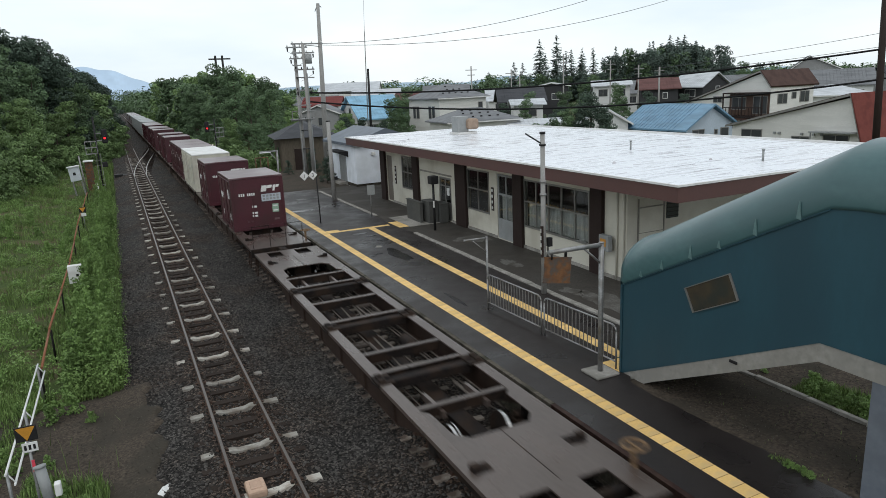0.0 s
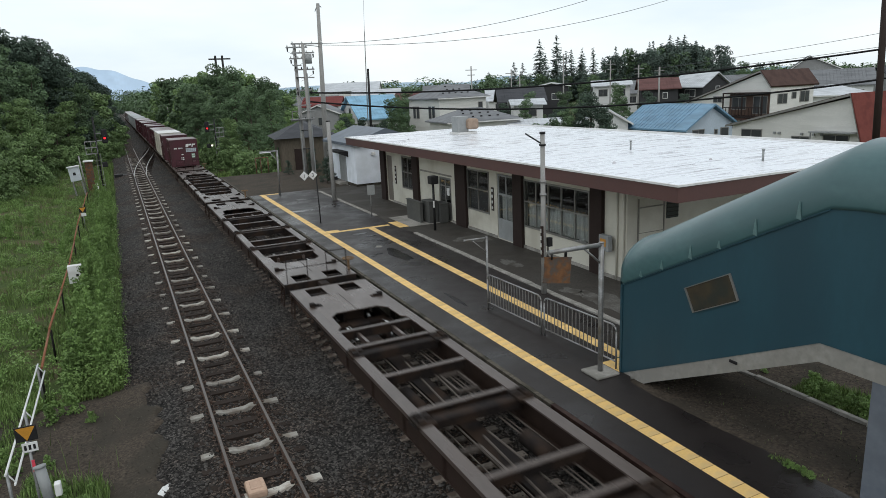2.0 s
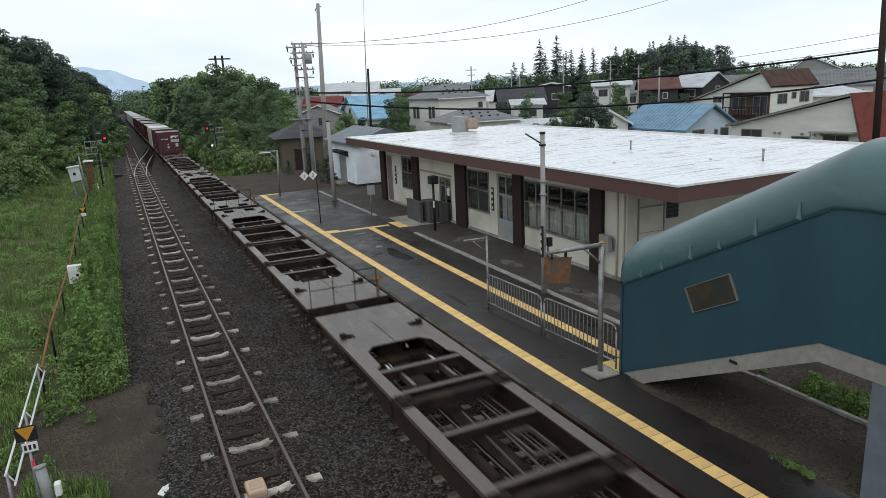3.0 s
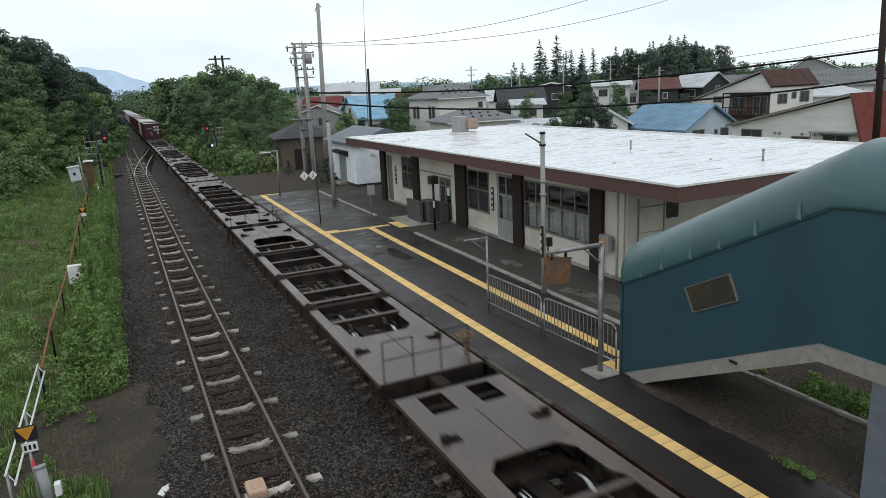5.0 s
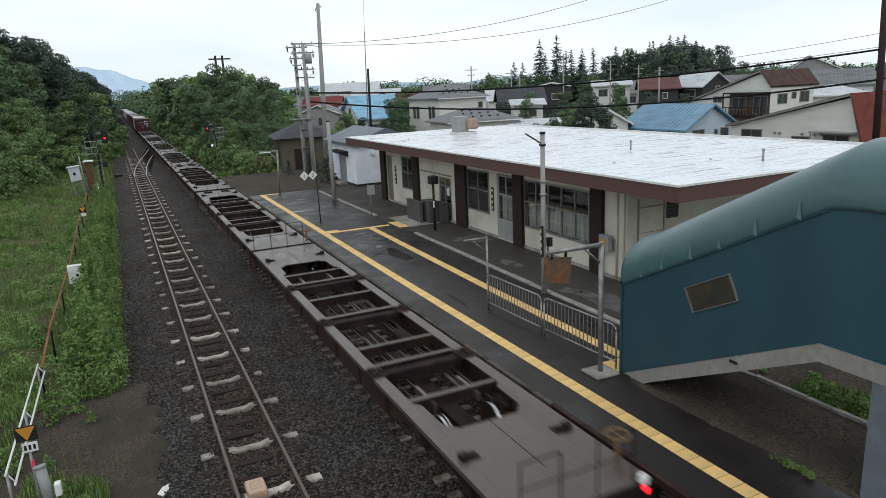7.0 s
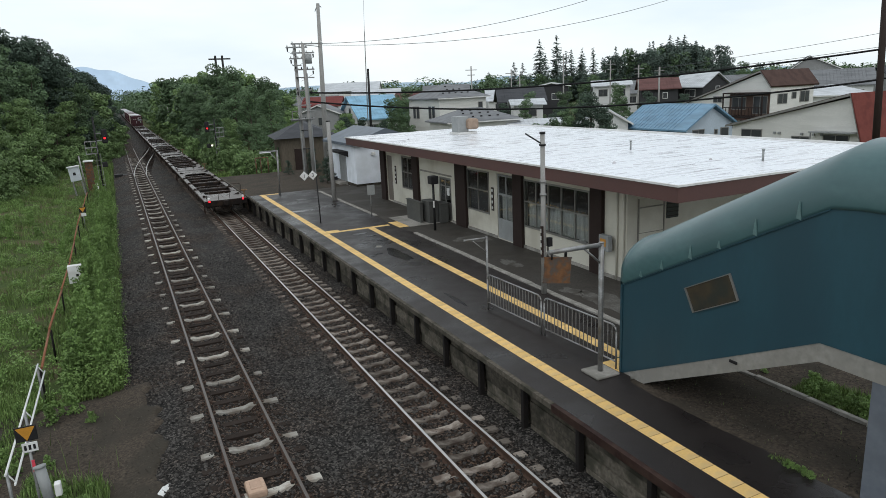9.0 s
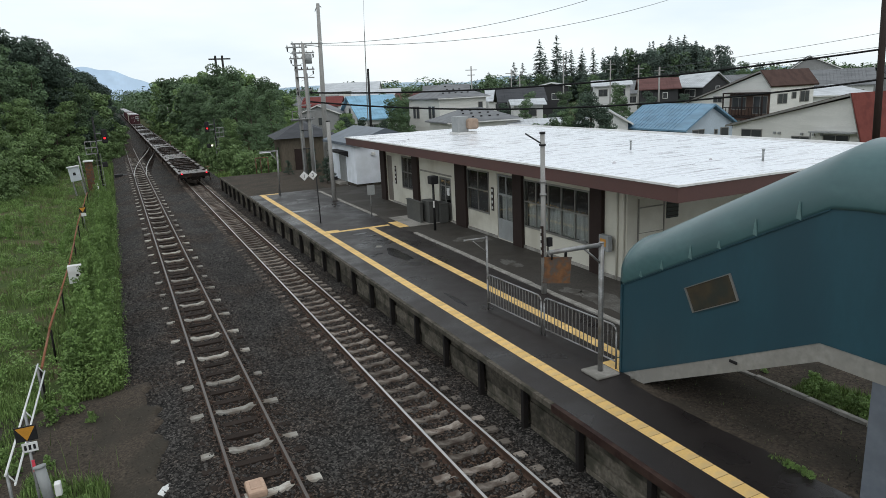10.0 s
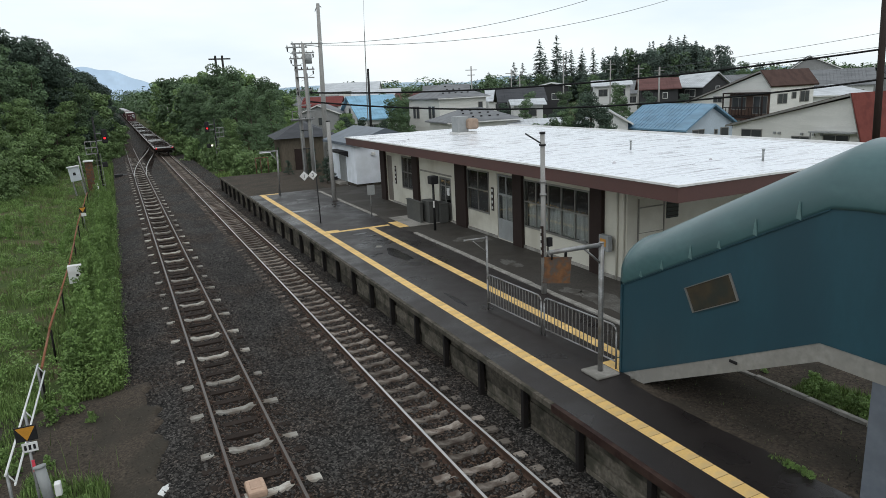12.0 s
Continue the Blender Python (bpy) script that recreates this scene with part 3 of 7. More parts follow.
        tagged(part("asphalt_patch", prism(out, "z", PLAT_Z - 0.01, PLAT_Z + 0.004), M_PATCH), "dark wet repair patch in the asphalt", "pavement", kind="structure")
    for k, (x, y, w, d) in enumerate(((3.75, 28.6, 0.40, 0.16), (4.0, 27.9, 0.30, 0.13), (3.55, 27.2, 0.34, 0.15), (4.1, 27.0, 0.25, 0.22), (3.55, 25.7, 0.16, 0.20), (2.75, 24.3, 0.22, 0.10), (3.1, 24.5, 0.22, 0.09), (3.35, 26.7, 0.22, 0.10))):
        out = []
        for i in range(11):
            a = i * math.tau / 11
            q = 0.85 + 0.5 * noise.noise((math.cos(a) * 2.1 + k * 3, math.sin(a) * 2.1, 1))
            out.append((x + w * q * math.cos(a), y + d * q * math.sin(a)))
        tagged(part("asphalt_crack", prism(out, "z", PLAT_Z - 0.01, PLAT_Z + 0.008), M_CONCRETE if k == 4 else M_PATCH), "broken spot in the platform asphalt", "pavement", kind="structure")
    for k, (x, y, w, d) in enumerate(((6.62, 14.9, 0.55, 1.5), (7.0, 13.4, 0.7, 0.6), (7.3, 24.6, 1.0, 0.75), (6.35, 16.3, 0.35, 0.6), (6.6, 20.3, 0.35, 0.8))):
        out = []
        for i in range(26):
            a = i * math.tau / 26
            q = 0.8 + 0.55 * noise.noise((math.cos(a) * 1.9 + k * 5, math.sin(a) * 1.9, 3)) + 0.2 * noise.noise((math.cos(a) * 6 + k * 5, math.sin(a) * 6, 8))
            out.append((x + w * q * math.cos(a), y + d * q * math.sin(a)))
        tagged(part("worn_patch", prism(out, "z", PLAT_Z - 0.01, PLAT_Z + 0.004), M_WORN), "worn pale patch where the forecourt's surface broke away", "pavement", kind="structure")
    tagged(part("approach_slab", boxes((6.2, 8.2, 28.6, 31.4, PLAT_Z, PLAT_Z + 0.02)), M_CONCRETE), "pale concrete slab before the ticket barrier", "pavement", kind="structure")


ground()
ballast()
tracks()
platform()


def holed(us, vs, holes, put, a, b):
    """One solid plate on the grid us x vs, left open where a cell's middle lies in a hole (u0, u1, v0, v1); put(u, v, s) gives the place, s from a to b."""
    us, vs = sorted(set(us)), sorted(set(vs))
    bm, vert = bmesh.new(), {}

    def solid(i, j):
        if not (0 <= i < len(us) - 1 and 0 <= j < len(vs) - 1):
            return False
        u, v = (us[i] + us[i + 1]) / 2, (vs[j] + vs[j + 1]) / 2
        return not any(h[0] < u < h[1] and h[2] < v < h[3] for h in holes)

    def p(i, j, s):
        if (i, j, s) not in vert:
            vert[i, j, s] = bm.verts.new(put(us[i], vs[j], s))
        return vert[i, j, s]

    for i in range(len(us) - 1):
        for j in range(len(vs) - 1):
            if not solid(i, j):
                continue
            for s in (a, b):
                bm.faces.new((p(i, j, s), p(i + 1, j, s), p(i + 1, j + 1, s), p(i, j + 1, s)))
            for di, dj, q in ((-1, 0, ((i, j), (i, j + 1))), (1, 0, ((i + 1, j), (i + 1, j + 1))), (0, -1, ((i, j), (i + 1, j))), (0, 1, ((i, j + 1), (i + 1, j + 1)))):
                if not solid(i + di, j + dj):
                    bm.faces.new((p(*q[0], a), p(*q[1], a), p(*q[1], b), p(*q[0], b)))
    bmesh.ops.recalc_face_normals(bm, faces=bm.faces[:])
    return bm


# ------------------------------------------------------------------ station building
WX = 8.30             # plane of the wall facing the platform
B_S, B_N = 16.1, 37.5  # south and north end


def window(parent, y0, y1, z0, z1, rows, cols, curtain=False):
    win = part("window", holed([y0, y0 + 0.06, y1 - 0.06, y1], [z0, z0 + 0.06, z1 - 0.06, z1], [(y0 + 0.06, y1 - 0.06, z0 + 0.06, z1 - 0.06)], lambda u, v, s: (s, u, v), WX - 0.03, WX + 0.07), M_ALU, parent, "grey aluminium framed window")
    for r in rows:
        part("mullion", boxes((WX - 0.02, WX + 0.05, y0 + 0.06, y1 - 0.06, r - 0.025, r + 0.025)), M_ALU, win)
    for i in range(1, cols):
        y = y0 + (y1 - y0) * i / cols
        part("mullion", boxes((WX - 0.015, WX + 0.045, y - 0.025, y + 0.025, z0 + 0.06, z1 - 0.06)), M_ALU, win)
    part("pane", boxes((WX + 0.015, WX + 0.022, y0 + 0.05, y1 - 0.05, z0 + 0.05, z1 - 0.05)), M_GLASS, win, "clear glass pane").visible_shadow = False
    if curtain:
        verts, faces, n = [], [], 60
        top = rows[0] if rows else z1
        for i in range(n + 1):
            y = y0 + 0.08 + (y1 - y0 - 0.16) * i / n
            x = WX + 0.16 + 0.035 * math.sin(i * 1.7) + 0.02 * math.sin(i * 0.6)
            verts += [(x, y, z0 + 0.03), (x, y, top - 0.02)]
        for i in range(n):
            faces.append((2 * i, 2 * i + 2, 2 * i + 3, 2 * i + 1))
        part("curtain", raw("curtain", verts, faces, M_CURTAIN), M_CURTAIN, win, "pale pleated curtain")


def station():
    st = thing("station_building", "low cream station with flat white roof and brown fascia", "station building")
    top = 4.05
    # wall runs between openings: (y0, y1, z0, z1) of the holes
    holes = [(35.9, 36.78, 0.9, 3.5), (32.78, 34.45, 1.85, 3.62), (28.4, 29.75, 0.9, 2.95), (24.75, 26.72, 1.78, 3.6), (22.72, 24.1, 0.9, 3.6), (17.95, 22.0, 1.72, 3.58)]
    bm = holed([B_S, B_N, *[h[0] for h in holes], *[h[1] for h in holes]], [0.6, top, *[h[2] for h in holes], *[h[3] for h in holes]], holes, lambda u, v, s: (s, u, v), WX, WX + 0.15)
    part("wall", bm, M_WALL, st, "cream plastered platform wall")
    part("wall", boxes((WX + 0.15, 17.0, B_S, B_S + 0.15, 0.6, top)), M_WALL, st, "cream end wall")
    part("wall", boxes((WX + 0.15, 17.0, B_N - 0.15, B_N, 0.6, top)), M_WALL, st)
    part("wall", boxes((17.0, 17.15, B_S, B_N, 0.6, top)), M_WALL, st)
    part("plinth", boxes((WX - 0.05, WX - 0.002, 29.8, 35.88, 0.80, 0.98), (WX - 0.05, WX - 0.002, B_S, 22.7, 0.80, 0.98), (WX - 0.05, WX - 0.002, 24.1, 28.3, 0.80, 0.98), bevel=0.008), M_CONCRETE, st)
    # near-black partition: the room's dimness is put into its colour
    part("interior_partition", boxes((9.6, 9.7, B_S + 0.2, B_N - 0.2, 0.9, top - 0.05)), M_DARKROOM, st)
    part("interior_floor", boxes((WX + 0.16, 16.9, B_S + 0.2, B_N - 0.2, 0.7, 0.89)), M_CONCFLOOR, st)
    for y0, y1 in ((36.8, 37.5), (32.05, 32.76), (26.74, 27.74), (22.02, 22.68), (17.18, 17.80)):
        part("pillar", boxes((WX - 0.14, WX + 0.10, y0, y1, 0.86, 3.95), bevel=0.01), M_DARKFRAME, st, "dark brown timber pillar")
    window(st, 32.80, 34.43, 1.87, 3.60, (2.75,), 2)
    window(st, 24.75, 26.72, 1.78, 3.60, (2.75,), 2)
    window(st, 17.95, 22.0, 1.72, 3.58, (2.72,), 5, curtain=True)
    # sliding door by the wide window
    door = part("door", holed([22.75, 22.85, 23.37, 23.45, 23.98, 24.08], [0.9, 1.75, 2.72, 2.80, 3.5, 3.58], [(a, b, c, d) for a, b in ((22.85, 23.37), (23.45, 23.98)) for c, d in ((1.75, 2.72), (2.80, 3.5))], lambda u, v, s: (s, u, v), WX + 0.02, WX + 0.06), M_GREYBOX, st, "grey metal door with glazed upper half")
    part("pane", boxes((WX + 0.036, WX + 0.044, 22.85, 23.98, 1.75, 3.5)), M_GLASS, door).visible_shadow = False
    part("curtain", boxes((WX + 0.20, WX + 0.23, 22.8, 24.0, 0.95, 2.7)), M_CURTAIN, door)
    door2 = part("door", holed([28.45, 28.54, 29.03, 29.11, 29.62, 29.70], [0.9, 1.75, 2.50, 2.56, 2.85, 2.93], [(a, b, c, d) for a, b in ((28.54, 29.03), (29.11, 29.62)) for c, d in ((1.75, 2.50), (2.56, 2.85))], lambda u, v, s: (s, u, v), WX + 0.02, WX + 0.06), M_ALU, st, "aluminium sliding doors of the ticket hall")
    part("pane", boxes((WX + 0.036, WX + 0.044, 28.5, 29.66, 1.75, 2.85)), M_GLASS, door2).visible_shadow = False
    part("notice", boxes((WX + 0.01, WX + 0.018, 28.62, 28.92, 2.1, 2.46)), M_WHITE, door2, "white paper notice on the door")
    part("lintel", boxes((WX - 0.03, WX - 0.003, 28.3, 31.9, 3.02, 3.10), bevel=0.006), M_SOFFIT, st, "grey lintel rail over the ticket gate")
    door3 = part("door", boxes((WX + 0.05, WX + 0.09, 35.92, 36.76, 0.9, 3.48)), mat("grey_brown_door_paint", (0.20, 0.175, 0.15), (0.16, 0.14, 0.12), rough=0.6, grain=12, stain=1.5), st, "grey-brown painted door")
    part("door_handle", boxes((WX + 0.01, WX + 0.05, 36.0, 36.05, 1.8, 2.0)), M_ALU, door3)
    # end wall door and window
    d4 = part("door", boxes((8.75, 9.72, B_S - 0.05, B_S - 0.005, 0.9, 3.2), bevel=0.006), M_WALL, st, "cream side door with a dark frame")
    part("frame", holed([8.70, 8.73, 9.74, 9.77], [0.9, 2.40, 2.42, 3.20, 3.23, 3.5], [(8.73, 9.74, 0.9, 2.40), (8.73, 9.74, 2.42, 3.20), (8.73, 9.74, 3.23, 3.5)], lambda u, v, s: (u, s, v), B_S - 0.06, B_S - 0.01), M_SOFFIT, d4)
    for yy in (B_S + 0.10, B_S + 0.42):
        part("downpipe", tubes(((WX - 0.05, yy, 0.88), (WX - 0.05, yy, 4.0), 0.035)), M_WALL, st, "cream painted downpipe")
    part("door_handle", boxes((9.15, 9.45, B_S - 0.11, B_S - 0.05, 2.22, 2.27)), M_DARKMETAL, d4)
    w4 = part("window", boxes((9.88, 10.37, B_S - 0.03, B_S + 0.03, 2.75, 3.5)), M_PANE, st, "dark louvred window")
    for k in range(5):
        part("slat", boxes((9.9, 10.35, B_S - 0.06, B_S - 0.02, 2.82 + 0.13 * k, 2.85 + 0.13 * k)), M_DARKMETAL, w4)
    # vertical sign boards with unreadable writing
    for y, z0, z1 in ((35.38, 1.98, 2.98), (24.45, 2.0, 2.98)):
        sign = part("name_board", boxes((WX - 0.035, WX - 0.004, y - 0.09, y + 0.09, z0, z1)), M_DARKFRAME, st, "narrow dark vertical board with pale lettering")
        n = 4
        for k in range(n):
            zz = z0 + (z1 - z0) * (k + 0.5) / n
            part("lettering", boxes((WX - 0.042, WX - 0.036, y - 0.05, y + 0.05, zz - 0.06, zz + 0.06)), M_WHITE, sign)
    # roof: slab, fascia, drip edge, seams
    rx0, rx1, ry0, ry1 = 7.0, 18.5, 12.72, 40.1
    part("fascia", boxes((rx0, rx0 + 0.08, ry0, ry1, 4.01, 4.44), (rx0 + 0.08, rx1, ry0, ry0 + 0.08, 4.01, 4.44), (rx0 + 0.08, rx1, ry1 - 0.08, ry1, 4.01, 4.44), (rx1, rx1 + 0.08, ry0, ry1, 4.01, 4.44)), M_FASCIA, st, "brown painted roof fascia")
    part("soffit", boxes((rx0 + 0.08, rx1, ry0 + 0.08, ry1 - 0.08, 4.03, 4.08)), M_SOFFIT, st)
    roof = part("roof", sheet("roof_sheet", rx0 - 0.03, rx1 + 0.1, ry0 - 0.03, ry1 + 0.03, 46, 110, lambda x, y: 4.455 + 0.008 * noise.noise((x * 1.2, y * 0.7, 0)) + 0.02 * math.sin((x - rx0) / (rx1 - rx0) * math.pi), M_ROOFWHITE), M_ROOFWHITE, st, "wet white membrane roof")
    part("drip_edge", boxes((rx0 - 0.04, rx0 + 0.03, ry0 - 0.04, ry1 + 0.04, 4.42, 4.475), (rx0 + 0.03, rx1, ry0 - 0.04, ry0 + 0.03, 4.42, 4.475), (rx1, rx1 + 0.12, ry0, ry1, 4.40, 4.53)), M_WHITE, roof)
    rnd = random.Random(12)
    for k in range(26):
        y = ry0 + 0.8 + k * 1.03
        x = rx0 + 0.3
        while x < rx1 - 0.6:
            ln = rnd.uniform(0.3, 1.5)
            if rnd.random() < 0.4:
                yy = y + rnd.uniform(-0.35, 0.35)
                part("seam", boxes((0, ln, 0, rnd.uniform(0.008, 0.02), 0, 0.008)), M_SEAM, roof, at=pose(x, yy, 4.462 + 0.02 * math.sin((x - rx0) / (rx1 - rx0) * math.pi), 0, 0, rnd.uniform(-5, 5)))
            x += ln + rnd.uniform(0.2, 1.4)
    for x, y in ((12.14, 20.43), (12.44, 14.71)):
        part("vent_pipe", tubes(((x, y, 4.45), (x, y, 4.80), 0.035), ((x, y, 4.80), (x, y, 4.84), 0.05)), M_GREYBOX, roof)
    for x, y in ((9.0, 17.6), (8.6, 34.0), (11.6, 16.0)):
        part("drain_cap", tubes(((x, y, 4.45), (x, y, 4.53), 0.07, 0.03)), M_SEAM, roof)
    part("flue", boxes((12.0, 13.0, 34.6, 35.6, 4.44, 4.56)), M_CONCRETE, roof)
    unit = thing("roof_ventilator", "grey sheet-metal roof ventilator with a rusty brown hood", "ventilator", at=pose(0, 0, 0))
    part("body", boxes((11.98, 12.66, 34.7, 35.5, 4.60, 5.48), bevel=0.02), M_GREYBOX, unit)
    part("hood", boxes((12.50, 13.18, 34.35, 35.2, 4.74, 5.34), bevel=0.14), mat("rusty_hood", (0.36, 0.27, 0.21), (0.28, 0.20, 0.15), grain=8, stain=3), unit, "rust-stained hood")
    part("base", boxes((11.9, 13.1, 34.5, 35.65, 4.48, 4.60)), M_WHITE, unit)
    # mailbox-like meter cabinet on the pillar
    cab = thing("meter_box", "grey wall-mounted meter box with an orange label", "meter box")
    part("body", boxes((WX - 0.32, WX - 0.145, 16.60, 17.08, 1.80, 2.32), bevel=0.02), M_GREYBOX, cab)
    part("label_plate", boxes((WX - 0.33, WX - 0.321, 16.72, 17.0, 1.95, 2.2)), mat("orange_label", (0.65, 0.30, 0.05), rough=0.5), cab)
    lamp = thing("wall_lamp", "small white wall lamp on the shed", "lamp", at=pose(9.9, 43.40, 3.0))
    part("body", boxes((-0.12, 0.12, -0.14, 0.08, -0.1, 0.1), bevel=0.03), M_WHITE, lamp)


# ------------------------------------------------------------------ covered stairs of the footbridge
def stairs_cover():
    x0, x1 = 3.70, 5.70
    fb = thing("footbridge_stairs", "teal sheet-clad covered stairway of a footbridge with a rounded roof", "footbridge")

    def low(y):
        return 0.86 + (3.06 - 0.86) * min(max((10.85 - y) / 4.5, 0), 1)

    def fold(y):
        return 2.955 + (5.25 - 2.955) * min(max((10.85 - y) / 4.57, 0), 1)

    ys = [10.85 - 4.5 * i / 14 for i in range(15)] + [5.9, 5.2, 4.4, 3.4]

    def loft(rings, closed=False):
        bm = bmesh.new()
        rr = [[bm.verts.new(c) for c in r] for r in rings]
        for a, b in zip(rr, rr[1:]):
            k = len(a)
            for i in range(k if closed else k - 1):
                bm.faces.new((a[i], a[(i + 1) % k], b[(i + 1) % k], b[i])).smooth = not closed
        if closed:
            bm.faces.new(rr[0]), bm.faces.new(rr[-1])
        return bm

    for x, s, lab in ((x0, 1, "teal painted side wall"), (x1, -1, "")):
        part("side_wall", loft([[(x, y, low(y)), (x + 0.06 * s, y, low(y)), (x + 0.06 * s, y, fold(y) - 0.01), (x, y, fold(y) - 0.01)] for y in ys], True), M_TEAL, fb, lab)

    def arc(y, r_in=0.0):
        c, n = (x0 + x1) / 2, 14
        top = 0.91 - r_in
        out = [(x0 - 0.02 + r_in, y, fold(y) - 0.06)]
        for i in range(n + 1):
            a = math.pi * (1 - i / n)
            out.append((c + (1.02 - r_in) * math.cos(a) , y, fold(y) + top * math.sin(a) ** 0.75))
        return out + [(x1 + 0.02 - r_in, y, fold(y) - 0.06)]

    ysr = [10.93] + ys
    rings = []
    for y in ysr:
        outer, inner = arc(y), arc(y, 0.04)
        rings.append(outer + inner[::-1])
    roof = part("roof", loft(rings, True), M_TEALROOF, fb, "faded teal rounded sheet roof")
    for f in roof.data.polygons:
        f.use_smooth = len(f.vertices) == 4
    part("end_frame", loft([[(x0 - 0.02, 10.86, 0.86), (x0 + 0.08, 10.86, 0.86), (x0 + 0.08, 10.86, 2.95), (x0 - 0.02, 10.86, 2.95)], [(x0 - 0.02, 10.92, 0.86), (x0 + 0.08, 10.92, 0.86), (x0 + 0.08, 10.92, 2.95), (x0 - 0.02, 10.92, 2.95)]], True), M_TEAL, fb)
    # stringer below the wall and the soffit of the flight
    part("stringer", loft([[(x0 + 0.01, y, low(y) - q), (x0 + 0.10, y, low(y) - q), (x0 + 0.10, y, low(y) + 0.004), (x0 + 0.01, y, low(y) + 0.004)] for y, q in [(10.85, 0.01), (10.36, 0.34), *[(v, 0.31) for v in ys[3:]]]], True), mat("painted_grey_stringer", (0.30, 0.285, 0.26), (0.22, 0.21, 0.19), rough=0.6, grain=9, stain=1.2, bump=0.1), fb, "grey stringer beam")
    part("stringer", loft([[(x1 - 0.10, y, low(y) - 0.2), (x1 - 0.01, y, low(y) - 0.2), (x1 - 0.01, y, low(y) + 0.004), (x1 - 0.10, y, low(y) + 0.004)] for y in ys], True), M_CONCRETE, fb)
    part("flight_slab", loft([[(x0 + 0.10, y, low(y) - 0.12), (x1 - 0.10, y, low(y) - 0.12), (x1 - 0.10, y, low(y) - 0.02), (x0 + 0.10, y, low(y) - 0.02)] for y in ys], True), M_CONCDARK, fb)
    for k in range(13):
        y = 10.75 - 4.4 * k / 13
        part("step", boxes((x0 + 0.10, x1 - 0.10, y - 0.34, y, low(y) - 0.02, low(y) + 0.17)), M_CONCRETE, fb)
    # slanted window in the flank
    q = [(9.11, 3.25), (8.09, 3.77), (7.88, 3.33), (8.88, 2.83)]
    cy, cz = sum(p[0] for p in q) / 4, sum(p[1] for p in q) / 4

    def grow(f):
        return [(cy + (a - cy) * f, cz + (b - cz) * f) for a, b in q]

    win = part("window", prism(grow(0.97), "x", x0 - 0.012, x0 - 0.002), M_BRONZE, fb, "brown translucent window pane")
    bm = bmesh.new()
    o, i = grow(1.02), grow(0.955)
    for k in range(4):
        a, b = [o[k], o[(k + 1) % 4], i[(k + 1) % 4], i[k]], None
        vs = [[bm.verts.new((x, u, v)) for u, v in a] for x in (x0 - 0.03, x0 - 0.004)]
        for j in range(4):
            bm.faces.new((vs[0][j], vs[0][(j + 1) % 4], vs[1][(j + 1) % 4], vs[1][j]))
        bm.faces.new(vs[0]), bm.faces.new(vs[1])
    part("window_frame", bm, M_ALU, win, "thin aluminium frame")
    # overlapping lower edge of the roof sheets
    for a, b in zip(range(0, 14, 2), range(2, 16, 2)):
        ya, yb = ys[a], ys[min(b, 14)]
        part("lap_joint", loft([[(x0 - 0.028, ya, fold(ya) - 0.075), (x0 - 0.01, ya, fold(ya) - 0.075), (x0 - 0.01, ya, fold(ya) - 0.055), (x0 - 0.028, ya, fold(ya) - 0.055)], [(x0 - 0.028, yb, fold(yb) - 0.075), (x0 - 0.01, yb, fold(yb) - 0.075), (x0 - 0.01, yb, fold(yb) - 0.055), (x0 - 0.028, yb, fold(yb) - 0.055)]], True), M_TEAL, fb)
    # pale streaks run down from the lap joint
    for ya, hh in ((9.72, 0.30), (9.0, 0.42), (8.35, 0.24), (7.62, 0.46), (6.85, 0.46), (10.3, 0.20)):
        za = fold(ya) - 0.05
        part("lime_streak", prism([(ya - 0.045, za), (ya + 0.045, za + 0.02), (ya + 0.012, za + hh * 0.62), (ya - 0.004, za + hh * 0.62)], "x", x0 - 0.030, x0 - 0.022), M_LIME, fb)
    for dx in (x0 + 0.02, x1 - 0.5):
        part("leg", boxes((dx, dx + 0.45, 4.6, 5.52, 0.80, 2.85), bevel=0.02), M_LEG, fb, "blue-grey painted support leg")
    part("bracket_lamp", boxes((x0 - 0.02, x0 + 0.009, 7.84, 8.0, low(7.9) - 0.15, low(7.9) - 0.10), bevel=0.005), M_DARKMETAL, fb)


station()
stairs_cover()

# ------------------------------------------------------------------ freight train
MOVING = []
PITCH = 20.96         # from wagon to wagon


M_RUSTWHEEL = mat("rusty_brake_wheel", (0.24, 0.155, 0.09), (0.11, 0.07, 0.045), rough=0.8, grain=20, stain=4, bump=0.2)


def tee_beam(y, dz):
    """A cross beam: pale worn top plate on a grimy web coloured darker for shade."""
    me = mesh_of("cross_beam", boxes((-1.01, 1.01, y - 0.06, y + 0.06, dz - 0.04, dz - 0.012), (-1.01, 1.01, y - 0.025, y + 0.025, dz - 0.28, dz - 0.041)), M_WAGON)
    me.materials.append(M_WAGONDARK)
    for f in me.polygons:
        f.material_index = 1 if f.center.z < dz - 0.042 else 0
    return me


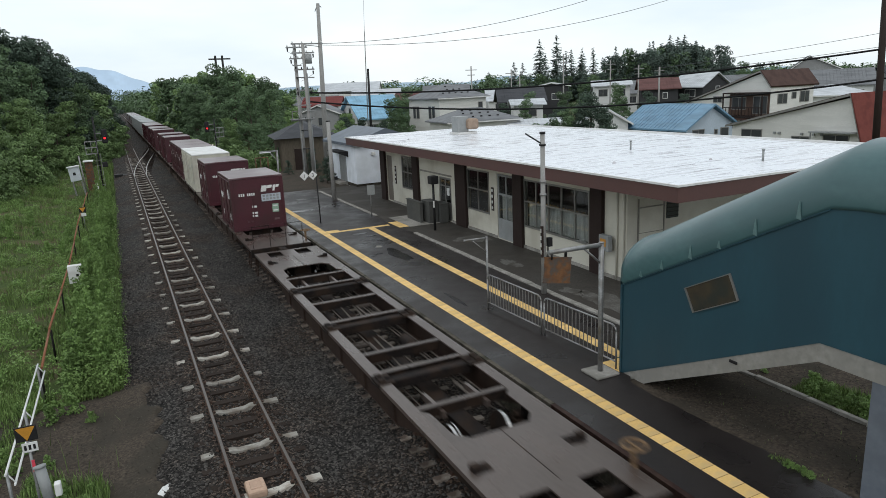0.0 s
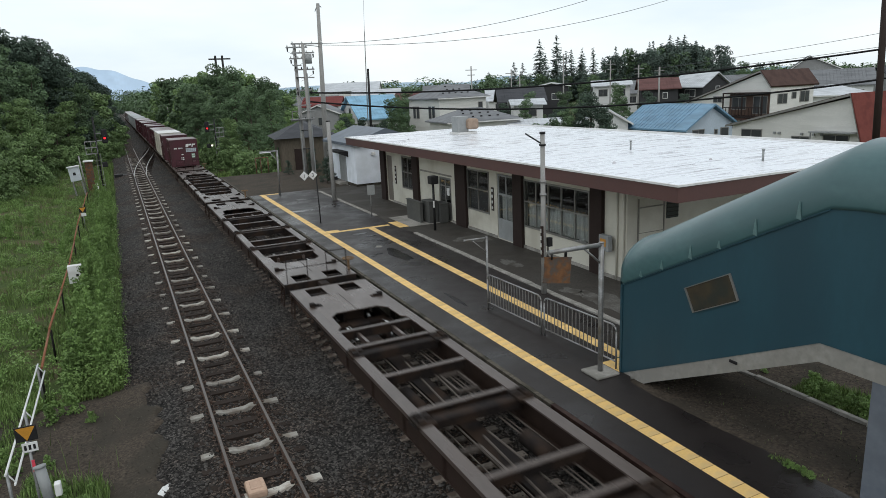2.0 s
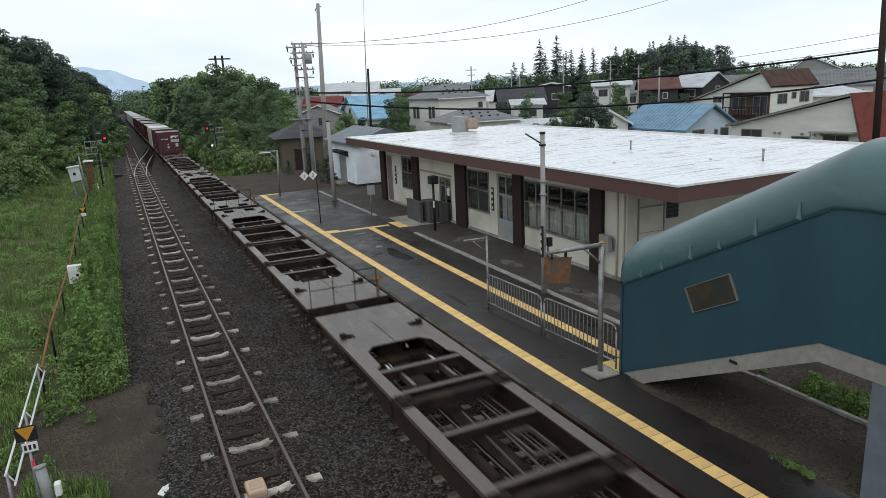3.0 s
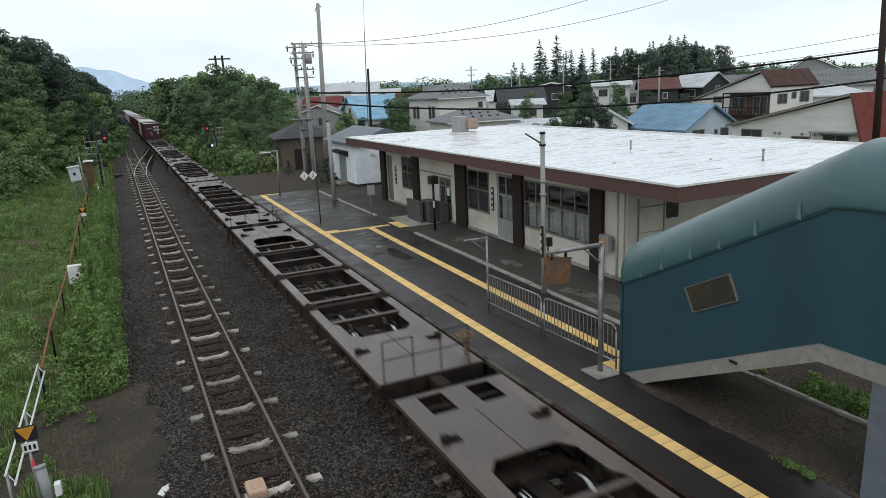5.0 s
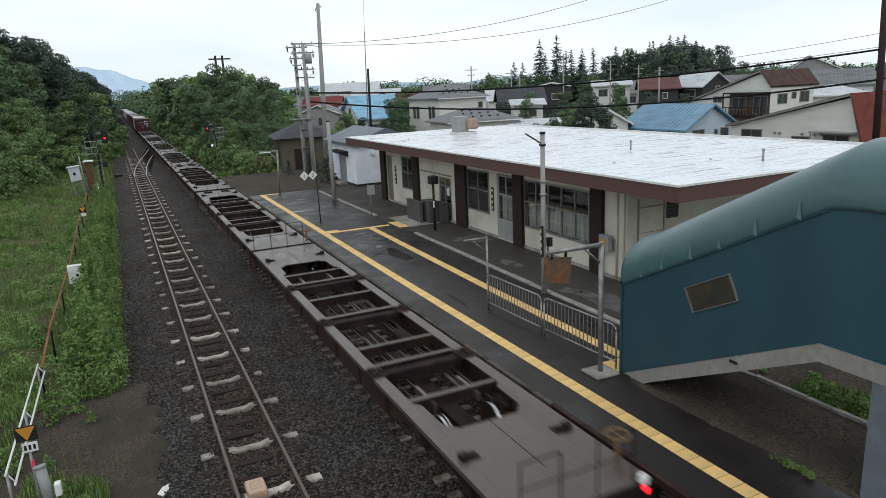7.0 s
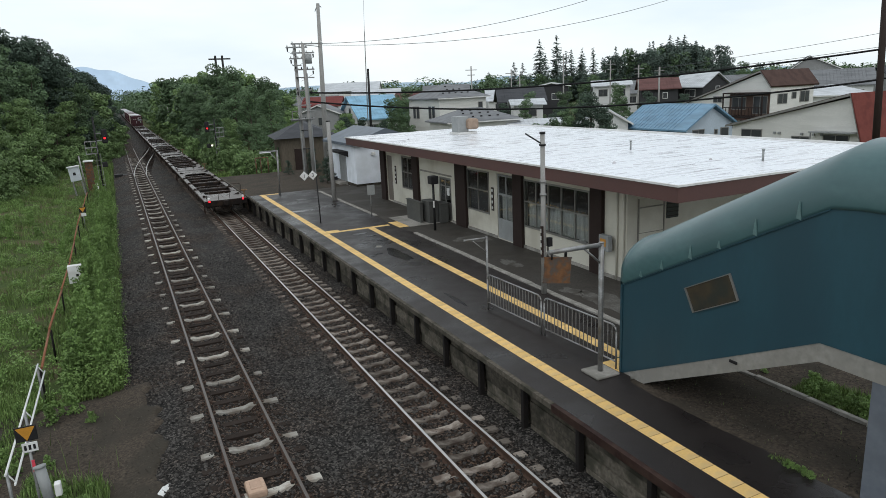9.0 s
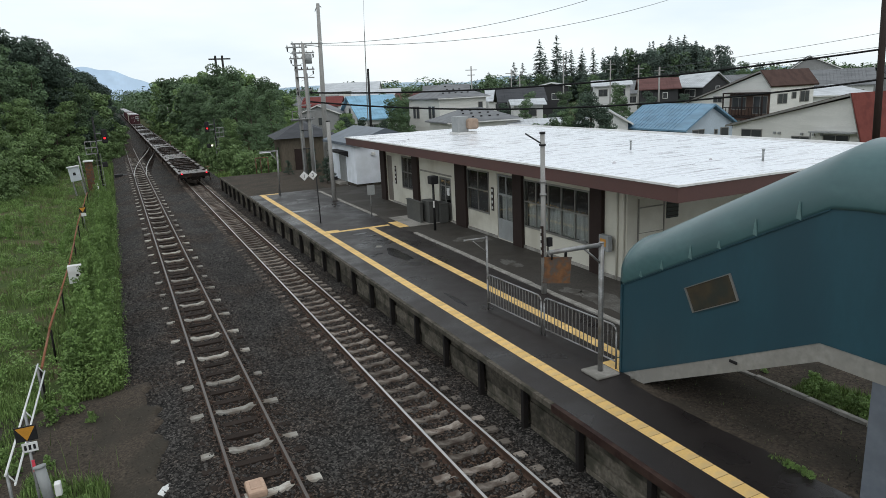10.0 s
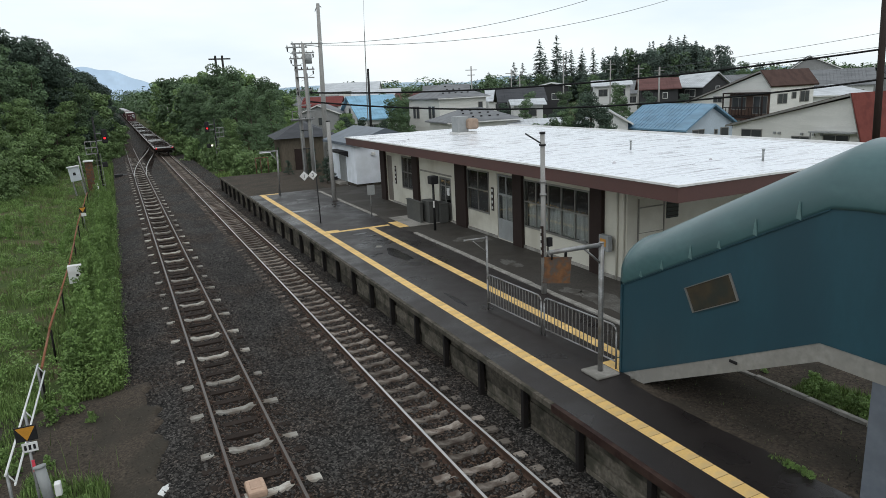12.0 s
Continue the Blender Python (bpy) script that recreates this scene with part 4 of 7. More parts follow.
def wagon_thing(rear_holes, front_holes, rails=True):
    """End decks closed or with two small openings; origin at the rear end, rail top level."""
    w = thing("container_wagon", "empty grey-brown steel container flat wagon with open frame", "railway wagon", "wagons of the freight train")
    L, hw, dz = 20.1, 1.13, 1.0
    c = L / 2
    for s in (-1, 1):
        sec = [(-0.13, 0), (0.13, 0), (0.13, -0.09), (0.10, -0.09), (0.10, -0.035), (-0.13, -0.035)]
        part("top_flange", prism([(s * (hw + u), dz + v) for u, v in sec], "y", 0.0, L), M_WAGON, w)
        sx = sorted((s * (hw + 0.015), s * (hw + 0.055)))
        belly = [(0.0, dz - 0.22), (3.9, dz - 0.22), (5.0, dz - 0.56), (L - 5.0, dz - 0.56), (L - 3.9, dz - 0.22), (L, dz - 0.22), (L, dz - 0.036), (0.0, dz - 0.036)]
        part("side_sill", prism(belly, "x", *sx), M_WAGONSIDE, w, "rusty fish-bellied side sill")
        part("bottom_flange", boxes((s * hw - 0.09, s * hw + 0.09, 5.0, L - 5.0, dz - 0.58, dz - 0.555)), M_WAGONSIDE, w)
        for k in range(6):
            yy = 5.2 + 1.84 * k
            part("stiffener", boxes((*sorted((s * (hw + 0.056), s * (hw + 0.10))), yy, yy + 0.03, dz - 0.55, dz - 0.04)), M_WAGONSIDE, w)
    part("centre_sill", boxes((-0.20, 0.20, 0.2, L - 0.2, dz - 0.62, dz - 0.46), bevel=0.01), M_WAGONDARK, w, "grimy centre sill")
    for e in (0, 1):
        def Y(v):
            return v if e == 0 else L - v

        def bx(x0, x1, a, b, z0, z1):
            a, b = sorted((Y(a), Y(b)))
            return (x0, x1, a, b, z0, z1)
        z0, z1 = dz - 0.03, dz + 0.002
        open_deck = (rear_holes, front_holes)[e]
        hs = [(-0.82, -0.28, *sorted((Y(0.12), Y(0.98)))), (0.28, 0.82, *sorted((Y(0.12), Y(0.98))))] if open_deck else []
        part("end_deck", holed([-1.0, -0.82, -0.28, 0.28, 0.82, 1.0], [Y(0), Y(0.12), Y(0.98), Y(2.95)], hs, lambda u, v, s: (u, v, s), z0, z1), M_WAGON, w, "worn steel end deck")
        for s in (-1, 1):
            tri = [(s * 1.0, Y(2.95)), (s * 0.62, Y(2.95)), (s * 0.84, Y(3.25)), (s * 0.86, Y(4.15)), (s * 1.0, Y(4.35))]
            part("gusset_plate", prism(tri, "z", z0, z1), M_WAGON, w)
            # flat black plate paints the shade of the lock's recess
            part("deck_lock", boxes(bx(s * 0.94 - 0.17, s * 0.94 + 0.17, 1.84, 2.14, z1 - 0.01, z1 + 0.005), bx(s * 1.06 - 0.07, s * 1.06 + 0.07, 1.90, 2.06, z1, z1 + 0.10), bx(s * 0.93 - 0.07, s * 0.93 + 0.07, 1.93, 2.02, z1 - 0.005, z1 + 0.05), bevel=0.004), M_WAGONDARK, w, "black container lock on a dark plate imitating its pocket")
        part("weld_seam", boxes(bx(-0.008, 0.008, 1.1, 2.93, z1 - 0.004, z1 + 0.004)), M_WAGONDARK, w)
        part("end_beam", boxes(bx(-1.24, 1.24, -0.06, 0.05, dz - 0.34, dz - 0.002), bevel=0.01), M_WAGONDARK, w)
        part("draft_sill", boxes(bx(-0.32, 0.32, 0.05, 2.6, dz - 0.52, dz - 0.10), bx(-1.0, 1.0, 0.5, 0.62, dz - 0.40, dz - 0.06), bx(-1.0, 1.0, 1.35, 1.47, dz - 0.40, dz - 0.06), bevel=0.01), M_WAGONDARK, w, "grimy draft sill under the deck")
        part("brake_lever", tubes(((-0.85, Y(0.25), 0.62), (-0.85, Y(1.6), 0.50), 0.03), ((0.85, Y(0.25), 0.62), (0.85, Y(1.6), 0.50), 0.03), ((-0.85, Y(0.3), 0.58), (0.85, Y(0.3), 0.58), 0.025), n=6), M_WAGONDARK, w)
        cp = part("coupler", boxes(bx(-0.10, 0.10, -0.42, 0.2, dz - 0.26, dz - 0.04), bx(-0.17, 0.13, -0.46, -0.18, dz - 0.30, dz - 0.0), bevel=0.03), M_WAGONDARK, w, "automatic coupler head")
        part("brake_hose", tubes(((0.45, Y(0.05), dz - 0.2), (0.40, Y(-0.25), dz - 0.55), 0.025), ((0.40, Y(-0.25), dz - 0.55), (0.2, Y(-0.40), dz - 0.5), 0.025), n=6), M_CABLE, w)
        # end handrail
        bars = [((x, Y(0.06), dz), (x, Y(0.06), dz + 0.92), 0.015) for x in (-1.12, -0.42, 0.25, 0.95)] + [((-1.12, Y(0.06), dz + 0.92), (-0.42, Y(0.06), dz + 0.92), 0.014), ((0.25, Y(0.06), dz + 0.92), (0.95, Y(0.06), dz + 0.92), 0.014), ((-1.12, Y(0.06), dz + 0.5), (0.95, Y(0.06), dz + 0.5), 0.012)]
        if e == 0 and rails:
            for bar in bars:
                part("handrail", tubes(bar, n=6), M_WAGONDARK, w)
        for q in (-1, 1):
            part("step", tubes(((q * 1.24, Y(0.10), dz - 0.1), (q * 1.30, Y(0.10), 0.22), 0.028), ((q * 1.24, Y(0.50), dz - 0.1), (q * 1.30, Y(0.50), 0.22), 0.028), ((q * 1.30, Y(0.10), 0.24), (q * 1.30, Y(0.50), 0.24), 0.035), ((q * 1.27, Y(0.10), 0.52), (q * 1.27, Y(0.50), 0.52), 0.03), n=6), M_WAGONSIDE, w, "side step iron")
        # bogie
        bg = part("bogie", boxes(bx(-0.28, 0.28, 2.55, 3.25, 0.40, 0.62), bx(-0.98, 0.98, 2.72, 3.08, 0.46, 0.60), bevel=0.02), M_WAGONDARK, w, "two-axle bogie")
        for s in (-1, 1):
            part("side_frame", boxes(bx(s * 0.93 - 0.07, s * 0.93 + 0.07, 1.75, 4.05, 0.42, 0.60), bx(s * 0.93 - 0.09, s * 0.93 + 0.09, 1.80, 2.15, 0.28, 0.58), bx(s * 0.93 - 0.09, s * 0.93 + 0.09, 3.65, 4.0, 0.28, 0.58), bevel=0.02), M_WAGONDARK, bg)
        for a in (1.95, 3.85):
            part("axle_spring", tubes(*[((q * 0.93, Y(a), 0.60), (q * 0.93, Y(a), 0.74), 0.09) for q in (-1, 1)], n=10), M_WAGONDARK, bg)
            ws = tubes(((-0.9, Y(a), 0.405), (0.9, Y(a), 0.405), 0.075), n=10)
            for s in (-1, 1):
                add_tube(ws, (s * 0.50, Y(a), 0.405), (s * 0.53, Y(a), 0.405), 0.425, n=24)
                add_tube(ws, (s * 0.53, Y(a), 0.405), (s * 0.62, Y(a), 0.405), 0.405, 0.40, n=24)
            me = mesh_of("wheelset", ws, M_WHEEL)
            me.materials.append(M_WAGONDARK)
            for f in me.polygons:
                if abs(f.normal.x) > 0.7:
                    f.material_index = 1
            part("wheelset", me, M_WHEEL, bg, "wheelset with shining treads")
    # cross members of the open frame
    for y in (c - 5.55, c - 2.3, c + 2.3, c + 5.55):
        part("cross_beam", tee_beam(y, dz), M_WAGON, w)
    for y in (c - 3.9, c, c + 3.9):
        part("lock_beam", boxes((-1.01, 1.01, y - 0.16, y + 0.10, dz - 0.24, dz - 0.02), bevel=0.012), M_WAGONDARK, w, "dark cross beam between container locks")
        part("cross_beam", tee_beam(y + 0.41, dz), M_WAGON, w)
        for s in (-1, 1):
            lk = part("container_lock", boxes((s * 1.10 - 0.19, s * 1.10 + 0.19, y - 0.30, y + 0.24, dz - 0.05, dz + 0.028), (s * 1.17 - 0.07, s * 1.17 + 0.07, y - 0.22, y - 0.06, dz, dz + 0.085), (s * 1.17 - 0.07, s * 1.17 + 0.07, y + 0.02, y + 0.18, dz, dz + 0.085), bevel=0.018), M_WAGONDARK, w, "black container lock")
            part("lock_lever", tubes(((s * 1.27, y - 0.28, dz - 0.06), (s * 1.29, y + 0.22, dz - 0.10), 0.018), ((s * 0.90, y - 0.05, dz + 0.03), (s * 1.05, y - 0.05, dz + 0.05), 0.025), n=6), M_WAGONDARK, lk)
    # pipes, rods and cylinders between the sills
    rods = [((x, 4.4, z), (x, L - 4.4, z), r) for x, z, r in ((-0.75, 0.66, 0.02), (-0.62, 0.64, 0.016), (0.55, 0.66, 0.02), (0.68, 0.62, 0.016), (0.88, 0.60, 0.022), (-0.40, 0.70, 0.02))]
    for rod in rods:
        part("brake_pipe", tubes(rod, n=6), M_PIPE, w)
    part("brake_rigging", tubes(((-0.30, 6.3, 0.74), (-0.16, 9.3, 0.74), 0.024), ((0.10, 6.5, 0.74), (0.02, 9.5, 0.72), 0.022), ((-0.22, 10.5, 0.74), (-0.05, 13.4, 0.72), 0.024), ((0.14, 10.3, 0.74), (0.30, 13.2, 0.72), 0.022), ((0.42, 4.6, 0.75), (0.42, 5.7, 0.75), 0.03), ((-0.62, 7.1, 0.76), (0.30, 7.1, 0.76), 0.03), ((-0.40, 12.7, 0.76), (0.52, 12.7, 0.76), 0.03), n=6), M_PIPE, w)
    part("brake_cylinder", tubes(((0.62, 8.2, 0.62), (0.62, 9.1, 0.62), 0.17), n=14), M_WAGONDARK, w)
    part("air_reservoir", tubes(((-0.62, 11.0, 0.60), (-0.62, 12.1, 0.60), 0.15), n=14), M_WAGONDARK, w)
    part("equipment_frame", holed([-0.85, -0.80, -0.40, -0.35], [7.9, 7.96, 9.04, 9.1], [(-0.80, -0.40, 7.96, 9.04)], lambda u, v, s: (u, v, s), 0.66, 0.74), M_PIPE, w)
    part("equipment_frame", holed([0.30, 0.35, 0.75, 0.80], [11.3, 11.36, 12.2, 12.26], [(0.35, 0.75, 11.36, 12.2)], lambda u, v, s: (u, v, s), 0.66, 0.74), M_PIPE, w)
    for s in (-1, 1):
        part("longitudinal", boxes((s * 0.5 - 0.04, s * 0.5 + 0.04, 4.3, 5.3, dz - 0.26, dz - 0.12)), M_WAGON, w)
        part("longitudinal", boxes((s * 0.5 - 0.04, s * 0.5 + 0.04, L - 5.3, L - 4.3, dz - 0.26, dz - 0.12)), M_WAGON, w)
    rim = [(1.25 + 0.20 * math.cos(a * math.tau / 12), 0.80 + 0.20 * math.sin(a * math.tau / 12), 1.38) for a in range(12)]
    part("brake_wheel", tubes(*[(rim[i - 1], rim[i], 0.026) for i in range(12)], *[((1.25, 0.80, 1.36), rim[3 * i], 0.018) for i in range(4)], ((1.25, 0.80, 0.70), (1.25, 0.80, 1.39), 0.045), n=6), M_RUSTWHEEL, w, "rusty hand brake wheel on a post")
    return w


def container_thing(kind):
    """12-foot container, origin at the middle of its bottom."""
    body_m, top_m = ((M_MAROON, M_MAROONTOP), (M_BEIGE, M_WHITE), (M_GREYCONT, M_GREYCONT))[kind]
    lab = ("maroon steel railway container with white markings", "cream-white steel railway container", "pale grey steel railway container")[kind]
    ct = thing("freight_container", lab, "freight container", "containers on the train")
    hx, hy, h = 1.225, 1.857, 2.5
    part("body", boxes((-hx + 0.03, hx - 0.03, -hy + 0.03, hy - 0.03, 0.12, h - 0.06)), body_m, ct)
    part("roof", boxes((-hx, hx, -hy, hy, h - 0.08, h), bevel=0.02), top_m, ct, "weathered roof sheet")
    for s in (-1, 1):
        for t in (-1, 1):
            part("corner_post", boxes((s * (hx - 0.07) - 0.07, s * (hx - 0.07) + 0.07, t * (hy - 0.07) - 0.07, t * (hy - 0.07) + 0.07, 0.0, h - 0.08), bevel=0.012), body_m, ct)
        part("side_door", boxes((s * (hx - 0.02) - 0.025, s * (hx - 0.02) + 0.025, -hy + 0.17, -0.015, 0.2, h - 0.16), bevel=0.012), body_m, ct)
        part("side_door", boxes((s * (hx - 0.02) - 0.025, s * (hx - 0.02) + 0.025, 0.015, hy - 0.17, 0.2, h - 0.16), bevel=0.012), body_m, ct)
        for y in (-1.45, -0.5, 0.5, 1.45):
            part("lock_rod", tubes(((s * (hx + 0.02), y, 0.22), (s * (hx + 0.02), y, h - 0.18), 0.018), n=6), body_m, ct)
        part("bottom_rail", boxes((s * (hx - 0.05) - 0.05, s * (hx - 0.05) + 0.05, -hy + 0.14, hy - 0.14, 0.0, 0.16)), body_m, ct)
    for t in (-1, 1):
        part("bottom_rail", boxes((-hx + 0.14, hx - 0.14, t * (hy - 0.05) - 0.05, t * (hy - 0.05) + 0.05, 0.0, 0.16)), body_m, ct)
    if kind == 0:
        y = -hy + 0.02
        blue = mat("pale_blue_panel", (0.48, 0.52, 0.58), rough=0.5, spread=0.02)
        green = mat("green_plate", (0.30, 0.44, 0.33), rough=0.5)
        for x0, z0, ww, hh in ((0.16, 1.76, 0.30, 0.28), (0.42, 1.90, 0.30, 0.14), (0.70, 1.76, 0.16, 0.28), (0.84, 1.92, 0.20, 0.12)):
            part("emblem", prism([(x0, z0), (x0 + ww - 0.06, z0), (x0 + ww, z0 + hh), (x0 + 0.06, z0 + hh)], "y", y - 0.006, y), M_WHITE, ct, "plain white slanted emblem bar")
        part("sticker_panel", boxes((0.16, 1.06, y - 0.006, y, 1.30, 1.64)), blue, ct, "pale sticker with illegible lettering")
        for k in range(5):
            part("lettering", boxes((0.22 + 0.16 * k, 0.33 + 0.16 * k, y - 0.010, y - 0.006, 1.36, 1.46)), M_GREYBOX, ct)
            part("lettering", boxes((0.22 + 0.16 * k, 0.33 + 0.16 * k, y - 0.010, y - 0.006, 1.50, 1.60)), M_GREYBOX, ct)
        part("plate", boxes((0.62, 0.92, y - 0.006, y, 0.74, 1.14)), green, ct, "green and white plate")
        part("plate_border", boxes((0.66, 0.88, y - 0.010, y - 0.006, 0.80, 0.86), (0.66, 0.88, y - 0.010, y - 0.006, 1.02, 1.08)), M_WHITE, ct)
        for k in range(8):
            if k != 3:
                part("lettering", boxes((-0.86 + 0.095 * k, -0.80 + 0.095 * k, y - 0.006, y, 1.62, 1.74)), M_WHITE, ct)
        for x, z, w2 in ((-0.2, 1.1, 0.10), (-0.2, 0.80, 0.12), (-0.2, 0.66, 0.12), (-0.52, 0.42, 0.05), (-0.35, 0.40, 0.05), (0.8, 0.42, 0.12)):
            part("marking", boxes((x - w2, x + w2, y - 0.006, y, z - 0.05, z + 0.04)), M_WHITE if z > 0.5 else M_MAROONTOP, ct)
        part("hinge_bar", boxes((-0.27, -0.22, y - 0.02, y, 0.2, 1.5)), M_MAROON, ct)
    x = -hx - 0.006
    if kind < 2:
        for y0, z0, dy, dz in ((-1.5, 1.5, 0.5, 0.42), (-1.5, 0.5, 0.34, 0.3), (0.4, 1.35, 0.7, 0.28), (0.55, 0.5, 0.3, 0.3)):
            part("marking", boxes((x - 0.004, x, y0, y0 + dy, z0, z0 + dz)), M_WHITE if kind == 0 else M_GREYBOX, ct, "pale marking panel")
    return ct


def train():
    models = {}
    plan = {0: (0, 0), 1: (0, 1), 2: (0, 1), 3: (1, 0), 4: (0, 1), 5: (1, 1), 6: (1, 1, False)}
    for n in range(18):
        key = plan.get(n, (0, 0))
        if key in models:
            w = copy_thing(models[key], pose(0, 0, 0))
        else:
            w = models[key] = wagon_thing(*key)
        if n >= 7:
            w["label"] = "grey-brown steel container wagon carrying freight containers"
        MOVING.append((w, n * PITCH - (0.58 if n else 0.06), 0.0))
    rear = MOVING[0][0]
    rear["label"] = "empty last container flat wagon with two red tail lamps"
    for s in (-1, 1):
        lamp = part("tail_lamp", tubes(((s * 1.0, -0.05, 0.98), (s * 1.0, -0.16, 0.98), 0.085), n=14), M_DARKMETAL, rear, "red tail lamp")
        part("housing", boxes((s * 1.0 - 0.07, s * 1.0 + 0.07, -0.16, -0.05, 1.05, 1.20), bevel=0.02), M_WHITE, lamp, "white lamp housing")
        part("lens", tubes(((s * 1.0, -0.162, 0.98), (s * 1.0, -0.19, 0.98), 0.055, 0.04), n=14), M_TAIL, lamp, "glowing red lens")
    cm = [container_thing(0), container_thing(1), container_thing(2)]
    used = set()

    def put(kind, y):
        ct = cm[kind] if kind not in used else copy_thing(cm[kind], pose(0, 0, 0))
        used.add(kind)
        MOVING.append((ct, y, 1.01))

    base = 10.79 - 17.95 * 7.2  # the tail's place at the start
    for kind, rear in ((0, 31.9), (0, 40.9), (1, 47.9), (1, 51.75), (0, 55.6), (0, 59.4), (0, 63.2), (0, 73.6), (0, 80.8), (0, 93.2), (0, 99.8), (0, 103.7), (0, 113.0), (0, 117.0), (0, 121.0), (0, 125.0)):
        put(kind, rear + 1.857 - base)
    for n in range(12, 18):
        for k in range(5):
            put(2 if n < 15 or k % 2 else 0, n * PITCH + 2.0 + 3.94 * k)


train()


# ------------------------------------------------------------------ platform furniture
def pole_base(parent, x, y, z, s=0.24):
    part("base", boxes((x - s, x + s, y - s, y + s, z, z + 0.06), bevel=0.02), M_CONCRETE, parent, "concrete foot")


def sign_gallows(y, x, tip, top, r, plate, rusty):
    label = "galvanised gallows post with a hanging rusty square sign" if rusty else "grey steel gallows post with a bare arm"
    g = thing("sign_post", label, "sign post")
    part("post", tubes(((x, y, PLAT_Z), (x, y, top), r), ((x, y, top), (x, y, top + 0.015), r * 1.15)), M_GALV, g)
    part("arm", tubes(((x, y, top - 0.04), (tip, y, top - 0.02), r * 0.9)), M_GALV, g)
    part("brace", tubes(((x - 0.01, y, top - 0.45), (x - 0.45, y, top - 0.06), r * 0.45)), M_GALV, g)
    if rusty:
        sg = part("sign_plate", boxes((-0.28, 0.28, -0.012, 0.012, -0.52, 0.0), bevel=0.006), M_RUST, g, "rusted square metal sign plate", at=pose(2.17, y, 3.66, 0, 4, -20))
        part("sign_rim", boxes((-0.29, 0.29, -0.02, 0.02, -0.01, 0.015)), M_RUST, sg)
        part("sign_rim", boxes((-0.29, 0.29, -0.02, 0.02, -0.535, -0.51)), M_RUST, sg)
        part("hanger", tubes(((2.02, y, 3.80), (2.02, y, 3.64), 0.018), ((2.36, y, 3.80), (2.36, y, 3.64), 0.03)), M_DARKMETAL, g)
        pole_base(g, x, y, PLAT_Z, 0.30)


def fence_panel(x0, x1, y0, y1, z0=0.18, z1=1.02):
    f = thing("barrier_fence", "grey tubular steel barrier with upright bars", "fence", "platform barriers")
    lo, hi = PLAT_Z + z0, PLAT_Z + z1
    r = 0.022

    def along(y, z):
        return (x0 + (x1 - x0) * (y - y0) / (y1 - y0), y, z)

    fr = bmesh.new()
    add_path(fr, [along(y0, PLAT_Z), along(y0, hi - 0.14), along(y0 + 0.04, hi - 0.04), along(y0 + 0.14, hi), along(y1 - 0.14, hi), along(y1 - 0.04, hi - 0.04), along(y1, hi - 0.14), along(y1, PLAT_Z)], r, 8)
    add_tube(fr, along(y0, lo), along(y1, lo), r * 0.9)
    part("frame", fr, M_GALV, f)
    n = int((y1 - y0) / 0.135)
    bar = mesh_of("bar", tubes(((0, 0, lo), (0, 0, hi), 0.011), n=6), M_GALV)
    for k in range(1, n):
        x, y, _ = along(y0 + (y1 - y0) * k / n, 0)
        part("bar", bar, M_GALV, f, at=pose(x, y, 0))


